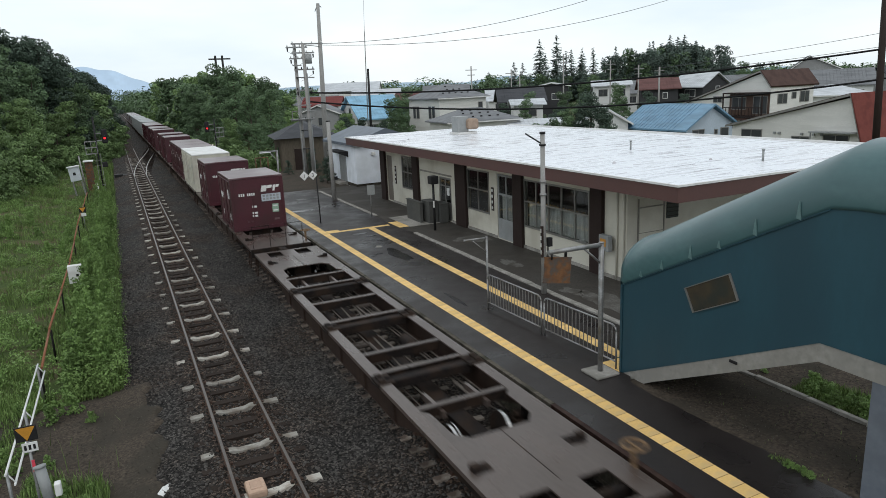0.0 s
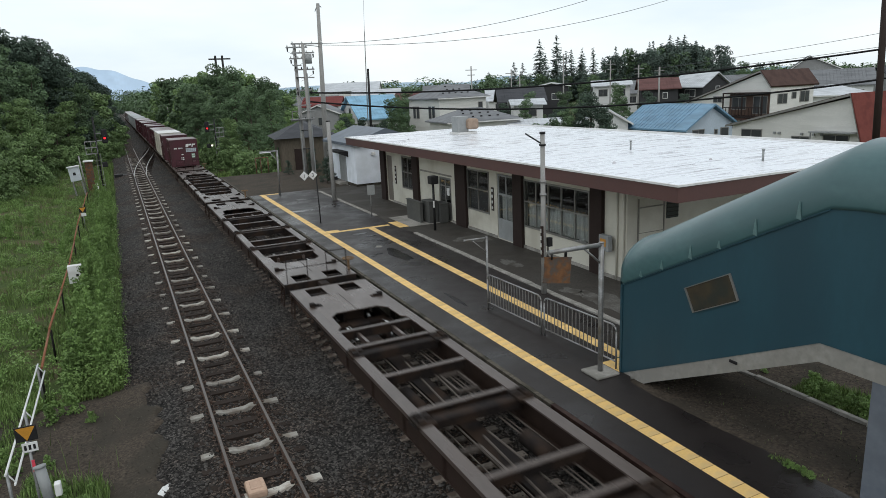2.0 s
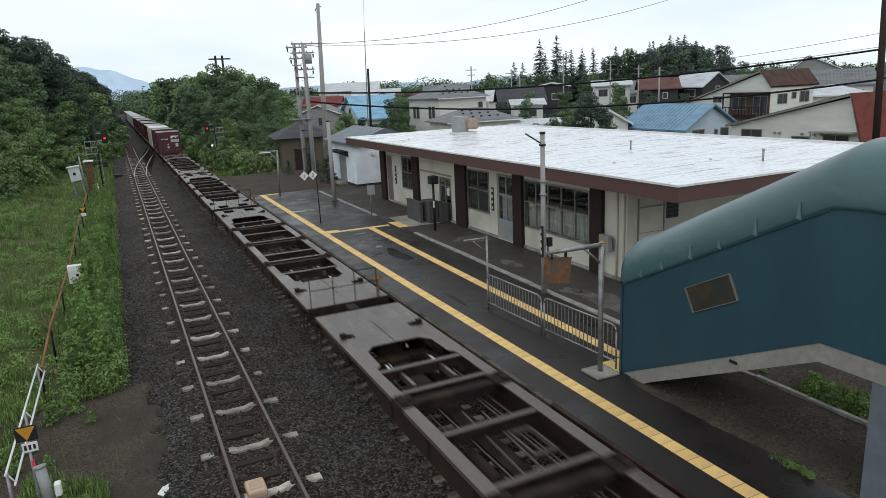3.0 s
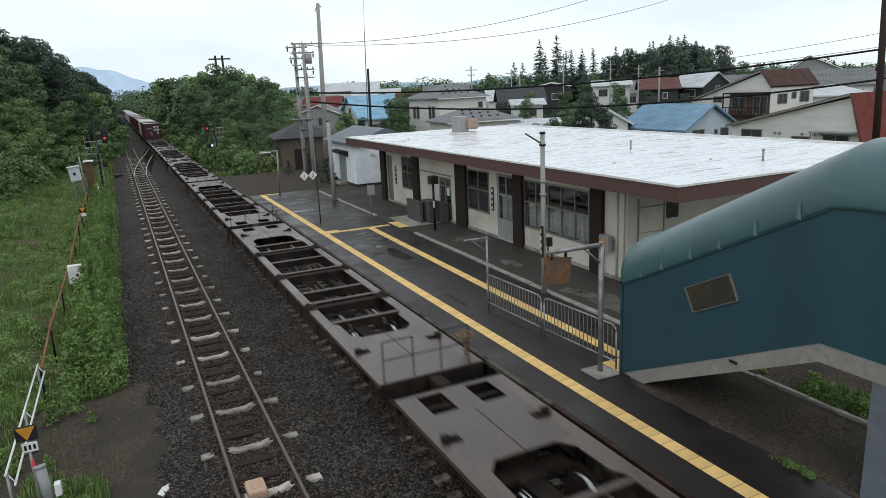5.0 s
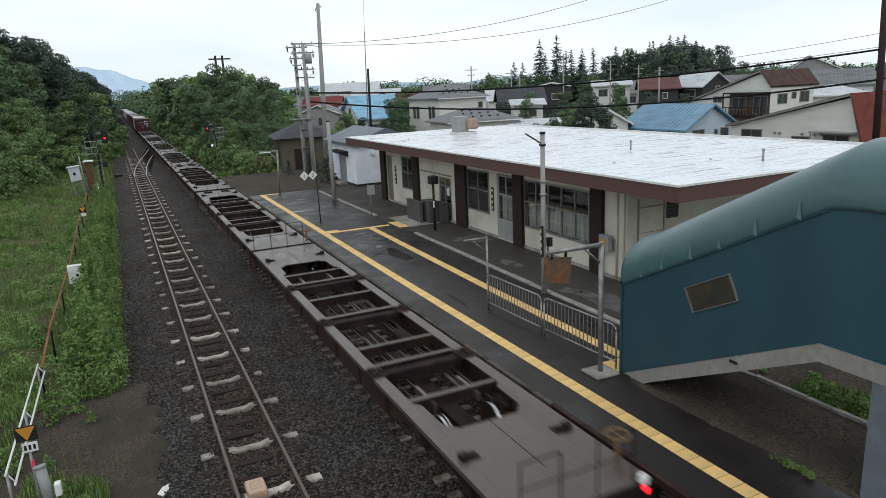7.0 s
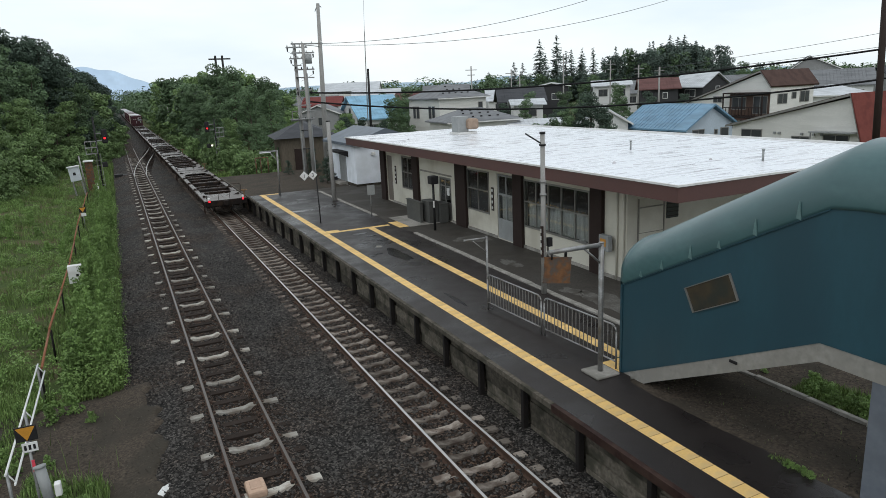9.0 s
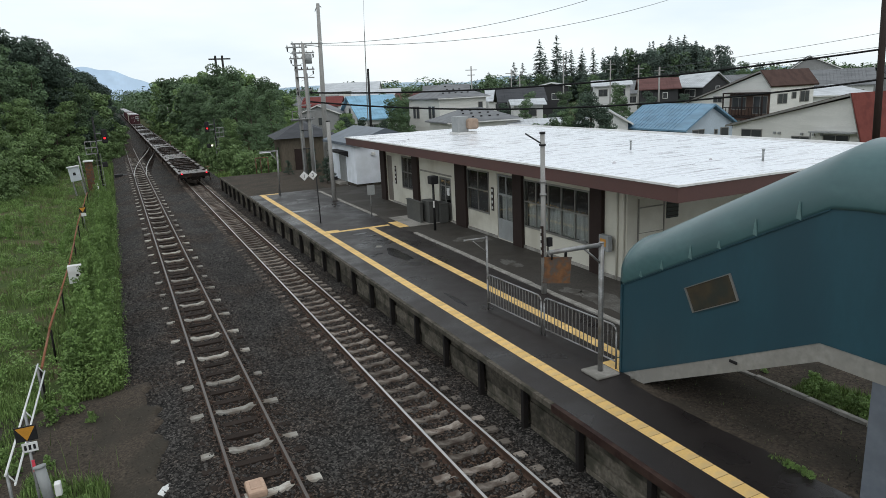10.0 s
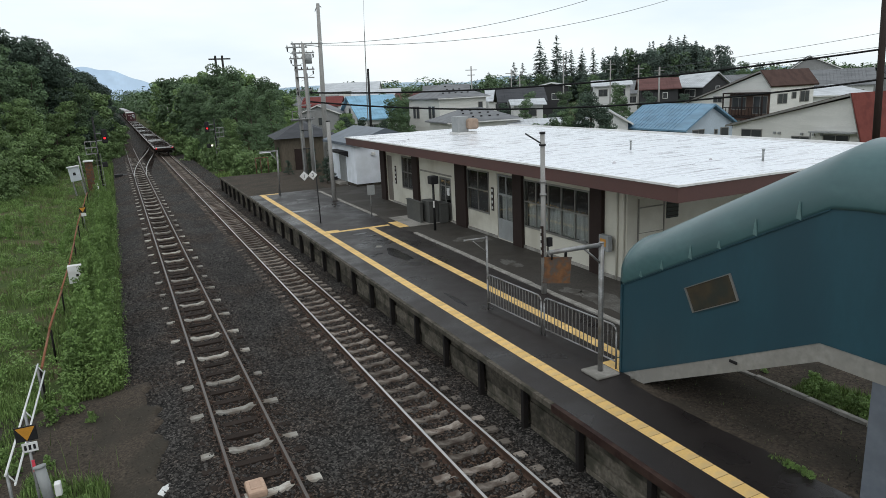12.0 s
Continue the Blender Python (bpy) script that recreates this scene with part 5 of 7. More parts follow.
def platform_things():
    sign_gallows(11.06, 3.27, 1.94, 3.82, 0.055, True, True)
    sign_gallows(16.35, 3.45, 2.72, 2.98, 0.032, False, False)
    fence_panel(3.70, 3.54, 11.05, 13.62)
    fence_panel(3.53, 3.42, 13.74, 16.32)
    # tall pole before the building, with cable boxes
    p = thing("platform_pole", "slender grey concrete pole with cable boxes and a short bracket", "pole")
    part("pole", tubes(((5.54, 16.6, PLAT_Z - 0.1), (5.54, 16.6, 5.72), 0.082, 0.066), n=12), M_POLE, p)
    part("cap", tubes(((5.54, 16.6, 5.70), (5.54, 16.6, 5.76), 0.085), n=12), M_DARKMETAL, p)
    part("bracket", tubes(((5.54, 16.6, 5.40), (5.02, 16.7, 5.74), 0.022)), M_DARKMETAL, p)
    for z in (5.36, 4.28, 3.9):
        part("band", tubes(((5.54, 16.6, z), (5.54, 16.6, z + 0.05), 0.10), n=12), M_GALV if z < 5 else M_DARKMETAL, p)
    nb = part("number_board", boxes((5.38, 5.45, 16.46, 16.52, 2.05, 3.0)), M_DARKFRAME, p, "narrow dark board with pale marks")
    for k in range(4):
        part("lettering", boxes((5.372, 5.379, 16.47, 16.51, 2.15 + 0.22 * k, 2.27 + 0.22 * k)), M_WHITE, nb)
    part("switch_box", boxes((5.62, 5.76, 16.44, 16.58, 2.35, 2.62), bevel=0.01), M_DARKMETAL, p)
    part("cable", tubes(((5.64, 16.52, 2.35), (5.66, 16.55, 1.2), 0.02), n=6), M_CABLE, p)
    # post with a dark loudspeaker-like head beside the gate
    q = thing("ticket_post", "grey post with a dark hooded head beside the ticket gate", "post")
    part("post", tubes(((6.82, 27.2, PLAT_Z), (6.82, 27.2, 3.1), 0.055), n=10), M_DARKMETAL, q)
    part("head", boxes((6.64, 7.02, 27.0, 27.4, 2.98, 3.34), bevel=0.04), M_DARKMETAL, q, "dark hooded head")
    part("plate", boxes((6.70, 6.76, 27.0, 27.02, 1.95, 2.25)), M_WHITE, q, "white notice plate")
    # ticket barrier boxes
    for x0, x1, y0, y1, h, lab in ((6.95, 7.10, 29.1, 30.75, 0.98, "dark grey railing panel of the ticket gate"), (7.25, 7.72, 28.7, 29.6, 1.02, "grey steel ticket booth box"), (7.74, 8.16, 28.5, 29.3, 0.90, "dark grey steel booth panel")):
        b = thing("ticket_gate", lab, "ticket gate", "ticket gate panels")
        part("body", boxes((x0, x1, y0, y1, PLAT_Z, PLAT_Z + h), bevel=0.02), M_BOOTH, b)
        part("top_board", boxes((x0 - 0.03, x1 + 0.03, y0 - 0.03, y1 + 0.03, PLAT_Z + h, PLAT_Z + h + 0.03), bevel=0.006), M_BOOTH, b)
    # diamond stop markers
    s = thing("stop_marker", "thin post carrying two white diamond plates with numerals", "sign")
    part("post", tubes(((2.95, 32.3, PLAT_Z), (2.92, 32.3, 3.28), 0.028)), M_DARKMETAL, s)
    part("arm", tubes(((2.92, 32.3, 3.20), (2.2, 32.3, 3.20), 0.018)), M_GALV, s)
    for x, ch in ((2.33, "1"), (2.75, "3")):
        dm = part("diamond_plate", boxes((-0.16, 0.16, -0.01, 0.01, -0.16, 0.16), bevel=0.004), M_WHITE, s, "white diamond plate", at=pose(x, 32.27, 3.28, 0, 45, 0))
        tx = bpy.data.curves.new("numeral", "FONT")
        tx.body, tx.size, tx.align_x, tx.align_y, tx.extrude = ch, 0.26, "CENTER", "CENTER", 0.004
        tx.materials.append(M_DARKMETAL)
        t = new("numeral", tx)
        t.parent, t.matrix_basis = dm, pose(0, -0.015, 0, 90, 0, 0) @ pose(0, 0, 0, 0, 0, 45)
    n = thing("notice_post", "thin post with a small pale grey notice plate", "sign")
    part("post", tubes(((5.56, 32.1, PLAT_Z), (5.58, 32.1, 2.5), 0.025)), M_GALV, n)
    part("plate", boxes((5.40, 5.80, 32.06, 32.09, 2.03, 2.52), bevel=0.005), M_GREYBOX, n, "pale grey notice plate")
    lp = thing("platform_lamp", "steel lamp post with a flat horizontal lamp arm", "lamp post")
    part("post", tubes(((3.42, 43.6, PLAT_Z), (3.52, 43.6, 3.68), 0.06)), M_GALV, lp)
    part("arm", boxes((2.42, 3.58, 43.55, 43.66, 3.64, 3.72), bevel=0.01), M_GALV, lp)
    part("brace", tubes(((3.50, 43.6, 3.0), (3.05, 43.6, 3.62), 0.03)), M_GALV, lp)
    part("lamp_head", boxes((2.42, 3.1, 43.52, 43.69, 3.60, 3.66), bevel=0.01), M_WHITE, lp)
    sp = thing("utility_pole", "short weathered pole at the kerb", "pole", "poles")
    part("pole", tubes(((5.62, 38.8, PLAT_Z - 0.1), (5.61, 38.8, 5.52), 0.14, 0.11), n=12), M_POLE, sp)
    part("switch_box", boxes((5.70, 5.88, 38.65, 38.8, 2.1, 2.3)), M_DARKMETAL, sp)
    part("cap", tubes(((5.61, 38.8, 5.5), (5.61, 38.8, 5.56), 0.12), n=12), M_DARKMETAL, sp)
    # trackside things
    a = thing("track_transponder", "pinkish-beige signalling box lying between the rails", "signalling box")
    part("box", boxes((-4.32, -3.95, 11.75, 12.25, -0.22, -0.04), bevel=0.05), mat("faded_beige_plastic", (0.55, 0.38, 0.28), rough=0.6, grain=15, stain=4), a)
    part("lid", boxes((-4.24, -4.03, 11.85, 12.15, -0.045, -0.03), bevel=0.01), mat("beige_lid", (0.50, 0.34, 0.25), rough=0.6), a)
    rk = bmesh.new()
    bmesh.ops.create_icosphere(rk, subdivisions=1, radius=0.25)
    for v in rk.verts:
        v.co = Vector((v.co.x * 0.62, v.co.y * 1.25, v.co.z * 0.6)) * (1 + 0.6 * noise.noise(v.co * 7))
    tagged(part("rock", rk, M_WHITE, at=pose(-5.70, 13.1, -0.36, 0, 0, -20)), "pale broken concrete lump beside the ballast", "rock")
    pm = thing("point_motor", "black point machine beside the turnout", "point machine")
    part("case", boxes((-6.25, -5.45, 76.7, 77.4, -0.35, -0.05), bevel=0.04), M_DARKMETAL, pm)
    part("rod", tubes(((-5.45, 77.0, -0.12), (-4.4, 77.0, -0.12), 0.03)), M_GALV, pm)
    tr = thing("cable_trough", "rusty pipe handrail on short posts through the weeds", "handrail")
    ys = [19.5, 23, 28, 33, 38, 43, 48, 53, 59]
    for a0, b0 in zip(ys, ys[1:]):
        part("pipe", tubes(((-8.22 + 0.05 * math.sin(a0), a0, 0.48), (-8.22 + 0.05 * math.sin(b0), b0, 0.44), 0.035)), mat("rusty_pipe", (0.30, 0.13, 0.07), (0.18, 0.08, 0.05), stain=3) if a0 == 19.5 else bpy.data.materials["rusty_pipe"], tr)
    for y in ys:
        part("post", tubes(((-8.24, y, -0.6), (-8.22, y, 0.44), 0.03)), M_BLACKPOST, tr)
    hr = thing("white_handrail", "white tubular handrail with two pipes in the weeds", "handrail")
    for x, z in ((-8.28, 0.62), (-8.16, 0.40)):
        part("pipe", tubes(((x, 13.5, z), (x + 0.03, 19.45, z), 0.022)), M_WHITE, hr)
    for y in (13.6, 16.5, 19.4):
        part("post", tubes(((-8.27, y, -0.62), (-8.27, y, 0.62), 0.03)), M_GALV, hr)
        part("tie", tubes(((-8.27, y, 0.60), (-8.16, y, 0.40), 0.014)), M_WHITE, hr)
    orange = mat("orange_triangle", (0.60, 0.27, 0.03), rough=0.5)
    for x, y, z, s, num in ((-7.75, 13.0, 1.55, 1.0, True), (-8.08, 47.0, 0.75, 1.15, False)):
        t = thing("triangle_marker", "black plate with an orange downward triangle on a short post", "sign")
        part("post", tubes(((x, y + 0.03, -0.62), (x, y + 0.03, z), 0.025)), M_GALV, t)
        part("plate", boxes((x - 0.17 * s, x + 0.17 * s, y - 0.01, y + 0.01, z - 0.13 * s, z + 0.15 * s)), M_DARKMETAL, t)
        part("triangle", prism([(x - 0.15 * s, z + 0.13 * s), (x + 0.15 * s, z + 0.13 * s), (x, z - 0.12 * s)], "y", y - 0.018, y - 0.011), orange, t, "orange triangle")
        pl = part("number_plate", boxes((x - 0.10 * s, x + 0.14 * s, y - 0.012, y + 0.01, z - 0.34 * s, z - 0.17 * s)), M_WHITE, t, "small white plate")
        if num:
            for k in range(3):
                part("lettering", boxes((x - 0.07 + 0.07 * k, x - 0.03 + 0.07 * k, y - 0.018, y - 0.012, z - 0.30, z - 0.21)), M_DARKMETAL, pl)
            part("ribbon", boxes((x + 0.0, x + 0.05, y - 0.03, y - 0.02, z - 0.72, z - 0.5), m=None), mat("pink_ribbon", (0.75, 0.08, 0.12), rough=0.7), t, "bright pink marker ribbon")
    dl = thing("track_lamp", "grey cylindrical lamp head on a stub post", "lamp")
    part("post", tubes(((-7.5, 12.2, -0.62), (-7.5, 12.2, 0.75), 0.04)), M_GALV, dl)
    part("head", tubes(((-7.46, 12.1, 0.68), (-7.53, 12.25, 1.22), 0.085), ((-7.53, 12.25, 1.22), (-7.535, 12.26, 1.26), 0.10), n=14), M_GREYBOX, dl)
    part("side_box", boxes((-7.36, -7.26, 12.05, 12.2, 0.72, 0.95), bevel=0.02), M_WHITE, dl)
    wb = thing("relay_box", "white steel relay box on a post among weeds", "relay box")
    part("body", boxes((-8.14, -7.62, 30.75, 31.05, -0.02, 0.72), bevel=0.015), M_WHITE, wb)
    part("plate", boxes((-7.85, -7.75, 30.74, 30.752, 0.25, 0.36)), M_DARKMETAL, wb)
    part("post", tubes(((-7.88, 30.9, -0.7), (-7.88, 30.9, 0.0), 0.05)), M_GALV, wb)
    cb = thing("equipment_cabinet", "pale blue-white leaning trackside cabinet with a small dark panel", "cabinet", at=pose(-8.97, 65.85, -0.6, 0, -6, 0) @ pose(8.97, -65.85, 0.6))
    part("body", boxes((-9.4, -8.55, 65.6, 66.1, 0.75, 1.95), bevel=0.03), mat("pale_cabinet", (0.62, 0.66, 0.70), rough=0.5), cb)
    part("lid", boxes((-9.46, -8.49, 65.5, 66.2, 1.95, 2.02)), M_WHITE, cb)
    part("panel", boxes((-9.1, -8.9, 65.58, 65.6, 1.25, 1.5)), M_DARKMETAL, cb)
    for x in (-9.3, -8.6):
        part("leg", boxes((x - 0.05, x + 0.05, 65.7, 66.1, -0.7, 0.66)), M_GALV, cb)
    rc = thing("rusty_shed", "small rusty-brown sheet-metal hut with pale roof", "hut")
    part("body", boxes((-8.4, -7.8, 67.5, 68.4, -0.6, 2.15)), M_RUST, rc)
    part("roof", boxes((-8.5, -7.7, 67.3, 68.6, 2.15, 2.22)), M_WHITE, rc)
    part("lean_pole", tubes(((-8.55, 67.2, -0.6), (-8.75, 67.2, 2.75), 0.06)), M_POLE, rc, "pale leaning pole")


def signal(x, y, base, head_x, red_z, white, top, cage_z):
    s = thing("railway_signal", "colour-light railway signal showing red above a ladder cage", "railway signal", "signals")
    part("post", tubes(((x, y, base), (x, y, top), 0.07)), M_DARKMETAL, s)
    hd = part("head", boxes((head_x - 0.22, head_x + 0.22, y - 0.12, y + 0.10, red_z - 0.42, red_z + 0.72), bevel=0.10), M_DARKMETAL, s, "black signal head")
    part("lens", tubes(((head_x, y - 0.13, red_z), (head_x, y - 0.15, red_z), 0.09), n=16), M_REDLIGHT, hd, "glowing red aspect")
    part("hood", tubes(((head_x, y - 0.12, red_z + 0.17), (head_x, y - 0.36, red_z + 0.15), 0.05)), M_DARKMETAL, hd)
    part("arm", tubes(((x, y, red_z - 0.2), (head_x, y, red_z - 0.2), 0.04), ((x, y, red_z + 0.4), (head_x, y, red_z + 0.4), 0.04)), M_GALV, s)
    sd = -1 if head_x > x else 1
    x1 = x + 0.85 * sd
    cage = []
    for z in (cage_z, cage_z + 0.5, cage_z + 1.0):
        cage += [((x, y - 0.3, z), (x1, y - 0.3, z), 0.022), ((x, y + 0.3, z), (x1, y + 0.3, z), 0.022), ((x1, y - 0.3, z), (x1, y + 0.3, z), 0.022)]
    for xx in (x, (x + x1) / 2, x1):
        cage += [((xx, y - 0.3, cage_z), (xx, y - 0.3, cage_z + 1.0), 0.022), ((xx, y + 0.3, cage_z), (xx, y + 0.3, cage_z + 1.0), 0.022)]
    part("cage", tubes(*cage, n=6), M_GALV, s, "galvanised work cage")
    part("ladder", tubes(((x - 0.18, y - 0.35, base), (x - 0.18, y - 0.35, cage_z), 0.02), ((x + 0.18, y - 0.35, base), (x + 0.18, y - 0.35, cage_z), 0.02), *[((x - 0.18, y - 0.35, base + 0.4 * k), (x + 0.18, y - 0.35, base + 0.4 * k), 0.014) for k in range(1, 9)], n=5), M_GALV, s)
    low = part("lower_head", boxes((head_x - 0.22 - 0.3 * (head_x > x), head_x + 0.22 - 0.3 * (head_x > x), y - 0.1, y + 0.1, white - 0.2, white + 0.22), bevel=0.05), M_DARKMETAL, s)
    return low


def signals():
    signal(-7.1, 63.0, -0.65, -6.42, 4.32, 2.15, 6.1, 3.1)
    low = signal(4.25, 78.0, -0.65, 3.45, 3.95, 2.05, 4.9, 2.95)
    part("lens", tubes(((3.75, 77.88, 2.10), (3.75, 77.86, 2.10), 0.085), n=14), M_WHITELIGHT, low, "lit white aspect")
    s = thing("striped_post", "short white and red trackside marker post", "post")
    part("post", tubes(((-7.42, 60, -0.65), (-7.48, 60, 1.0), 0.10)), M_WHITE, s)
    part("band", tubes(((-7.44, 60, 0.1), (-7.46, 60, 0.4), 0.11)), mat("faded_red", (0.45, 0.08, 0.06)), s)


def power_poles():
    # twin pole with cross-arms and a transformer, and the tall mast tied to it
    h = thing("twin_power_pole", "twin concrete power poles with cross-arms and a transformer", "power pole", "poles")
    for x, y in ((7.30, 51.9), (7.85, 51.5)):
        part("pole", tubes(((x, y, 0.3), (x, y, 10.75), 0.17, 0.12), n=12), M_POLE, h)
    for x0, x1, z in ((6.6, 8.2, 10.5), (7.0, 9.4, 10.75), (7.0, 8.7, 10.1), (6.8, 7.8, 9.7), (7.1, 8.6, 8.9), (7.1, 8.3, 7.4), (6.5, 8.2, 5.2)):
        part("cross_arm", boxes((x0, x1, 51.55, 51.68, z - 0.05, z + 0.05)), M_GALV, h)
        for k in range(4):
            xx = x0 + 0.1 + (x1 - x0 - 0.2) * k / 3
            part("insulator", tubes(((xx, 51.6, z + 0.05), (xx, 51.6, z + 0.2), 0.05, 0.03)), M_WHITE if z > 9 else M_DARKMETAL, h)
    part("transformer", tubes(((8.15, 51.3, 9.3), (8.15, 51.3, 10.0), 0.24), n=16), M_GREYBOX, h, "grey transformer can")
    for x0, x1, z in ((6.95, 7.6, 9.2), (7.5, 8.5, 8.3), (6.9, 8.1, 6.3)):
        part("cross_arm", boxes((x0, x1, 51.40, 51.50, z - 0.04, z + 0.04)), M_GALV, h)
    for x, z in ((6.7, 10.2), (8.6, 9.75), (6.9, 9.35), (8.5, 8.55), (7.2, 7.05), (8.2, 7.05)):
        part("hanging_insulator", tubes(((x, 51.6, z), (x, 51.6, z + 0.25), 0.045, 0.06)), M_DARKMETAL, h)
        part("jumper_wire", tubes(((x, 51.6, z), (7.55, 51.6, z - 0.5), 0.012), n=5), M_CABLE, h)
    part("working_stage", boxes((6.5, 8.3, 51.2, 52.0, 5.25, 5.31), (6.5, 6.55, 51.2, 51.25, 5.31, 5.9), (8.25, 8.3, 51.2, 51.25, 5.31, 5.9), (6.5, 8.3, 51.2, 51.24, 5.86, 5.9)), M_GALV, h, "galvanised working stage with a rail")
    part("riser_pipe", tubes(((7.95, 51.33, 0.8), (7.95, 51.33, 8.6), 0.04), ((7.2, 51.72, 0.8), (7.2, 51.72, 6.0), 0.03), n=6), M_GREYBOX, h)
    for z in (8.3, 4.4, 3.0):
        part("band", boxes((7.2, 8.0, 51.5, 51.8, z, z + 0.06)), M_DARKMETAL, h)
    m = thing("steel_mast", "tall slender steel mast with a small head bracket", "mast", "poles")
    part("pole", tubes(((9.6, 54.0, 0.0), (9.98, 54.0, 13.9), 0.24, 0.13), n=14), M_POLE, m)
    part("bracket", tubes(((9.7, 54, 13.3), (9.98, 54, 13.9), 0.03), ((9.98, 54, 13.85), (10.25, 54, 13.6), 0.03)), M_GALV, m)
    part("tie", tubes(((9.8, 54, 10.7), (8.0, 52, 10.7), 0.03)), M_GALV, m)
    a = thing("radio_antenna", "thin tall radio antenna on a black pole", "antenna", "poles")
    part("pole", tubes(((19.3, 70, 0), (19.45, 70, 9.4), 0.16, 0.12)), M_DARKMETAL, a)
    part("whip", tubes(((19.1, 70.2, 3.0), (19.42, 70.2, 13.2), 0.06, 0.045), ((19.42, 70.2, 13.2), (19.6, 70.2, 17.5), 0.02, 0.012), n=6), M_GALV, a)
    f = thing("twin_power_pole", "distant twin power poles above the trees", "power pole", "poles")
    for x in (9.6, 10.6):
        part("pole", tubes(((x, 110, -0.5), (x, 110, 13.3), 0.16)), M_DARKMETAL, f)
    part("cross_arm", boxes((8.6, 11.8, 109.9, 110.1, 12.7, 12.9)), M_DARKMETAL, f)
    for x, y, z, r in ((4.7, 150.0, 9.2, 0.14), (53.6, 82.7, 11.0, 0.12), (47.9, 85.4, 8.2, 0.12), (46.8, 85.9, 9.2, 0.1), (41.6, 88.3, 9.9, 0.13), (59.7, 79.8, 9.8, 0.12), (63.4, 78.1, 9.0, 0.12), (66.1, 76.8, 8.6, 0.16)):
        s = thing("street_pole", "distant grey concrete street pole", "power pole", "poles")
        part("pole", tubes(((x, y, 0), (x, y, z), r * 0.9, r * 0.72)), M_POLE, s)
        part("cross_arm", boxes((x - 0.9, x + 0.9, y - 0.05, y + 0.05, z - 0.6, z - 0.5), (x - 0.6, x + 0.6, y - 0.05, y + 0.05, z - 1.3, z - 1.2)), M_GALV, s)
    r = thing("roadside_pole", "dark brown roadside pole carrying thick black cables", "power pole", "poles")
    part("pole", tubes(((34.9, 25.2, 0), (34.5, 25.4, 13.0), 0.21, 0.17), n=12), M_DARKFRAME, r)

    def wire(name, a, b, sag, rad, material, label):
        bm = bmesh.new()
        n = 24
        a, b = Vector(a), Vector(b)
        pts = [a.lerp(b, i / n) - Vector((0, 0, sag * 4 * (i / n) * (1 - i / n))) for i in range(n + 1)]
        rings = [[bm.verts.new(q + Vector((0, 0, rad * math.sin(j * math.tau / 5))) + (b - a).cross(Vector((0, 0, 1))).normalized() * rad * math.cos(j * math.tau / 5)) for j in range(5)] for q in pts]
        for r0, r1 in zip(rings, rings[1:]):
            for j in range(5):
                bm.faces.new((r0[j], r0[(j + 1) % 5], r1[(j + 1) % 5], r1[j]))
        tagged(part(name, bm, material), label, "cable", "overhead cables")

    wire("overhead_cable", (7.9, 51.6, 7.2), (34.6, 25.3, 8.13), 0.73, 0.06, M_CABLE, "thick black overhead cable across the station")
    wire("overhead_cable", (7.9, 51.6, 6.55), (34.7, 25.3, 6.44), 1.06, 0.06, M_CABLE, "thick black overhead cable across the station")
    wire("overhead_cable", (34.6, 25.3, 8.3), (70, -3, 9.3), 0.3, 0.045, M_CABLE, "thick black overhead cable beyond the pole")
    wire("overhead_cable", (34.7, 25.3, 6.5), (70, -3, 7.8), 0.3, 0.045, M_CABLE, "thick black overhead cable beyond the pole")
    wire("overhead_cable", (9.95, 54, 10.9), (44.0, 48, 17.5), 1.6, 0.02, M_THINWIRE, "thin overhead wire rising out of view")
    wire("overhead_cable", (9.95, 54, 10.8), (52.0, 48, 17.0), 2.0, 0.02, M_THINWIRE, "thin overhead wire rising out of view")
    wire("overhead_cable", (66.1, 76.8, 8.4), (120, 45, 17), 0.8, 0.03, M_THINWIRE, "thin distant overhead wire")
    wire("overhead_cable", (66.1, 76.8, 7.6), (120, 45, 14), 0.8, 0.03, M_THINWIRE, "thin distant overhead wire")


# ------------------------------------------------------------------ houses
def roof_mat(name, a, rough=0.5):
    return mat(name, a, tuple(v * 0.8 for v in a), rough=rough, grain=4, stain=0.6, bump=0.25, c=tuple(v * 0.7 for v in a), streak=(1, 3, 3))


R_GREY, R_BLUE, R_BROWN = roof_mat("grey_roof", (0.20, 0.205, 0.215), 0.6), roof_mat("blue_roof", (0.24, 0.46, 0.63)), roof_mat("brown_roof", (0.088, 0.052, 0.044), 0.7)
R_STEEL = roof_mat("dull_blue_roof", (0.16, 0.30, 0.43))
R_RED, R_DARK, R_PALE = roof_mat("red_roof", (0.20, 0.055, 0.045), 0.7), roof_mat("dark_roof", (0.075, 0.077, 0.085), 0.7), roof_mat("pale_roof", (0.55, 0.57, 0.60))
R_DULL = roof_mat("dull_red_roof", (0.15, 0.075, 0.07), 0.7)
W_CREAM, W_WHITE, W_GREY = mat("cream_siding", (0.77, 0.755, 0.715), grain=9, stain=0.5, streak=(1, 1, 6)), mat("white_siding", (0.76, 0.76, 0.75), grain=9, stain=0.5, streak=(1, 1, 6)), mat("grey_siding", (0.30, 0.30, 0.30), grain=9, stain=0.5)
W_DARK, W_BROWN, W_BLUE = mat("charcoal_siding", (0.055, 0.055, 0.058), grain=9, stain=0.5), mat("weathered_brown_boards", (0.155, 0.130, 0.100), (0.085, 0.071, 0.056), grain=6, stain=1, streak=(6, 6, 0.5)), mat("pale_blue_siding", (0.52, 0.60, 0.68), grain=9, stain=0.5)


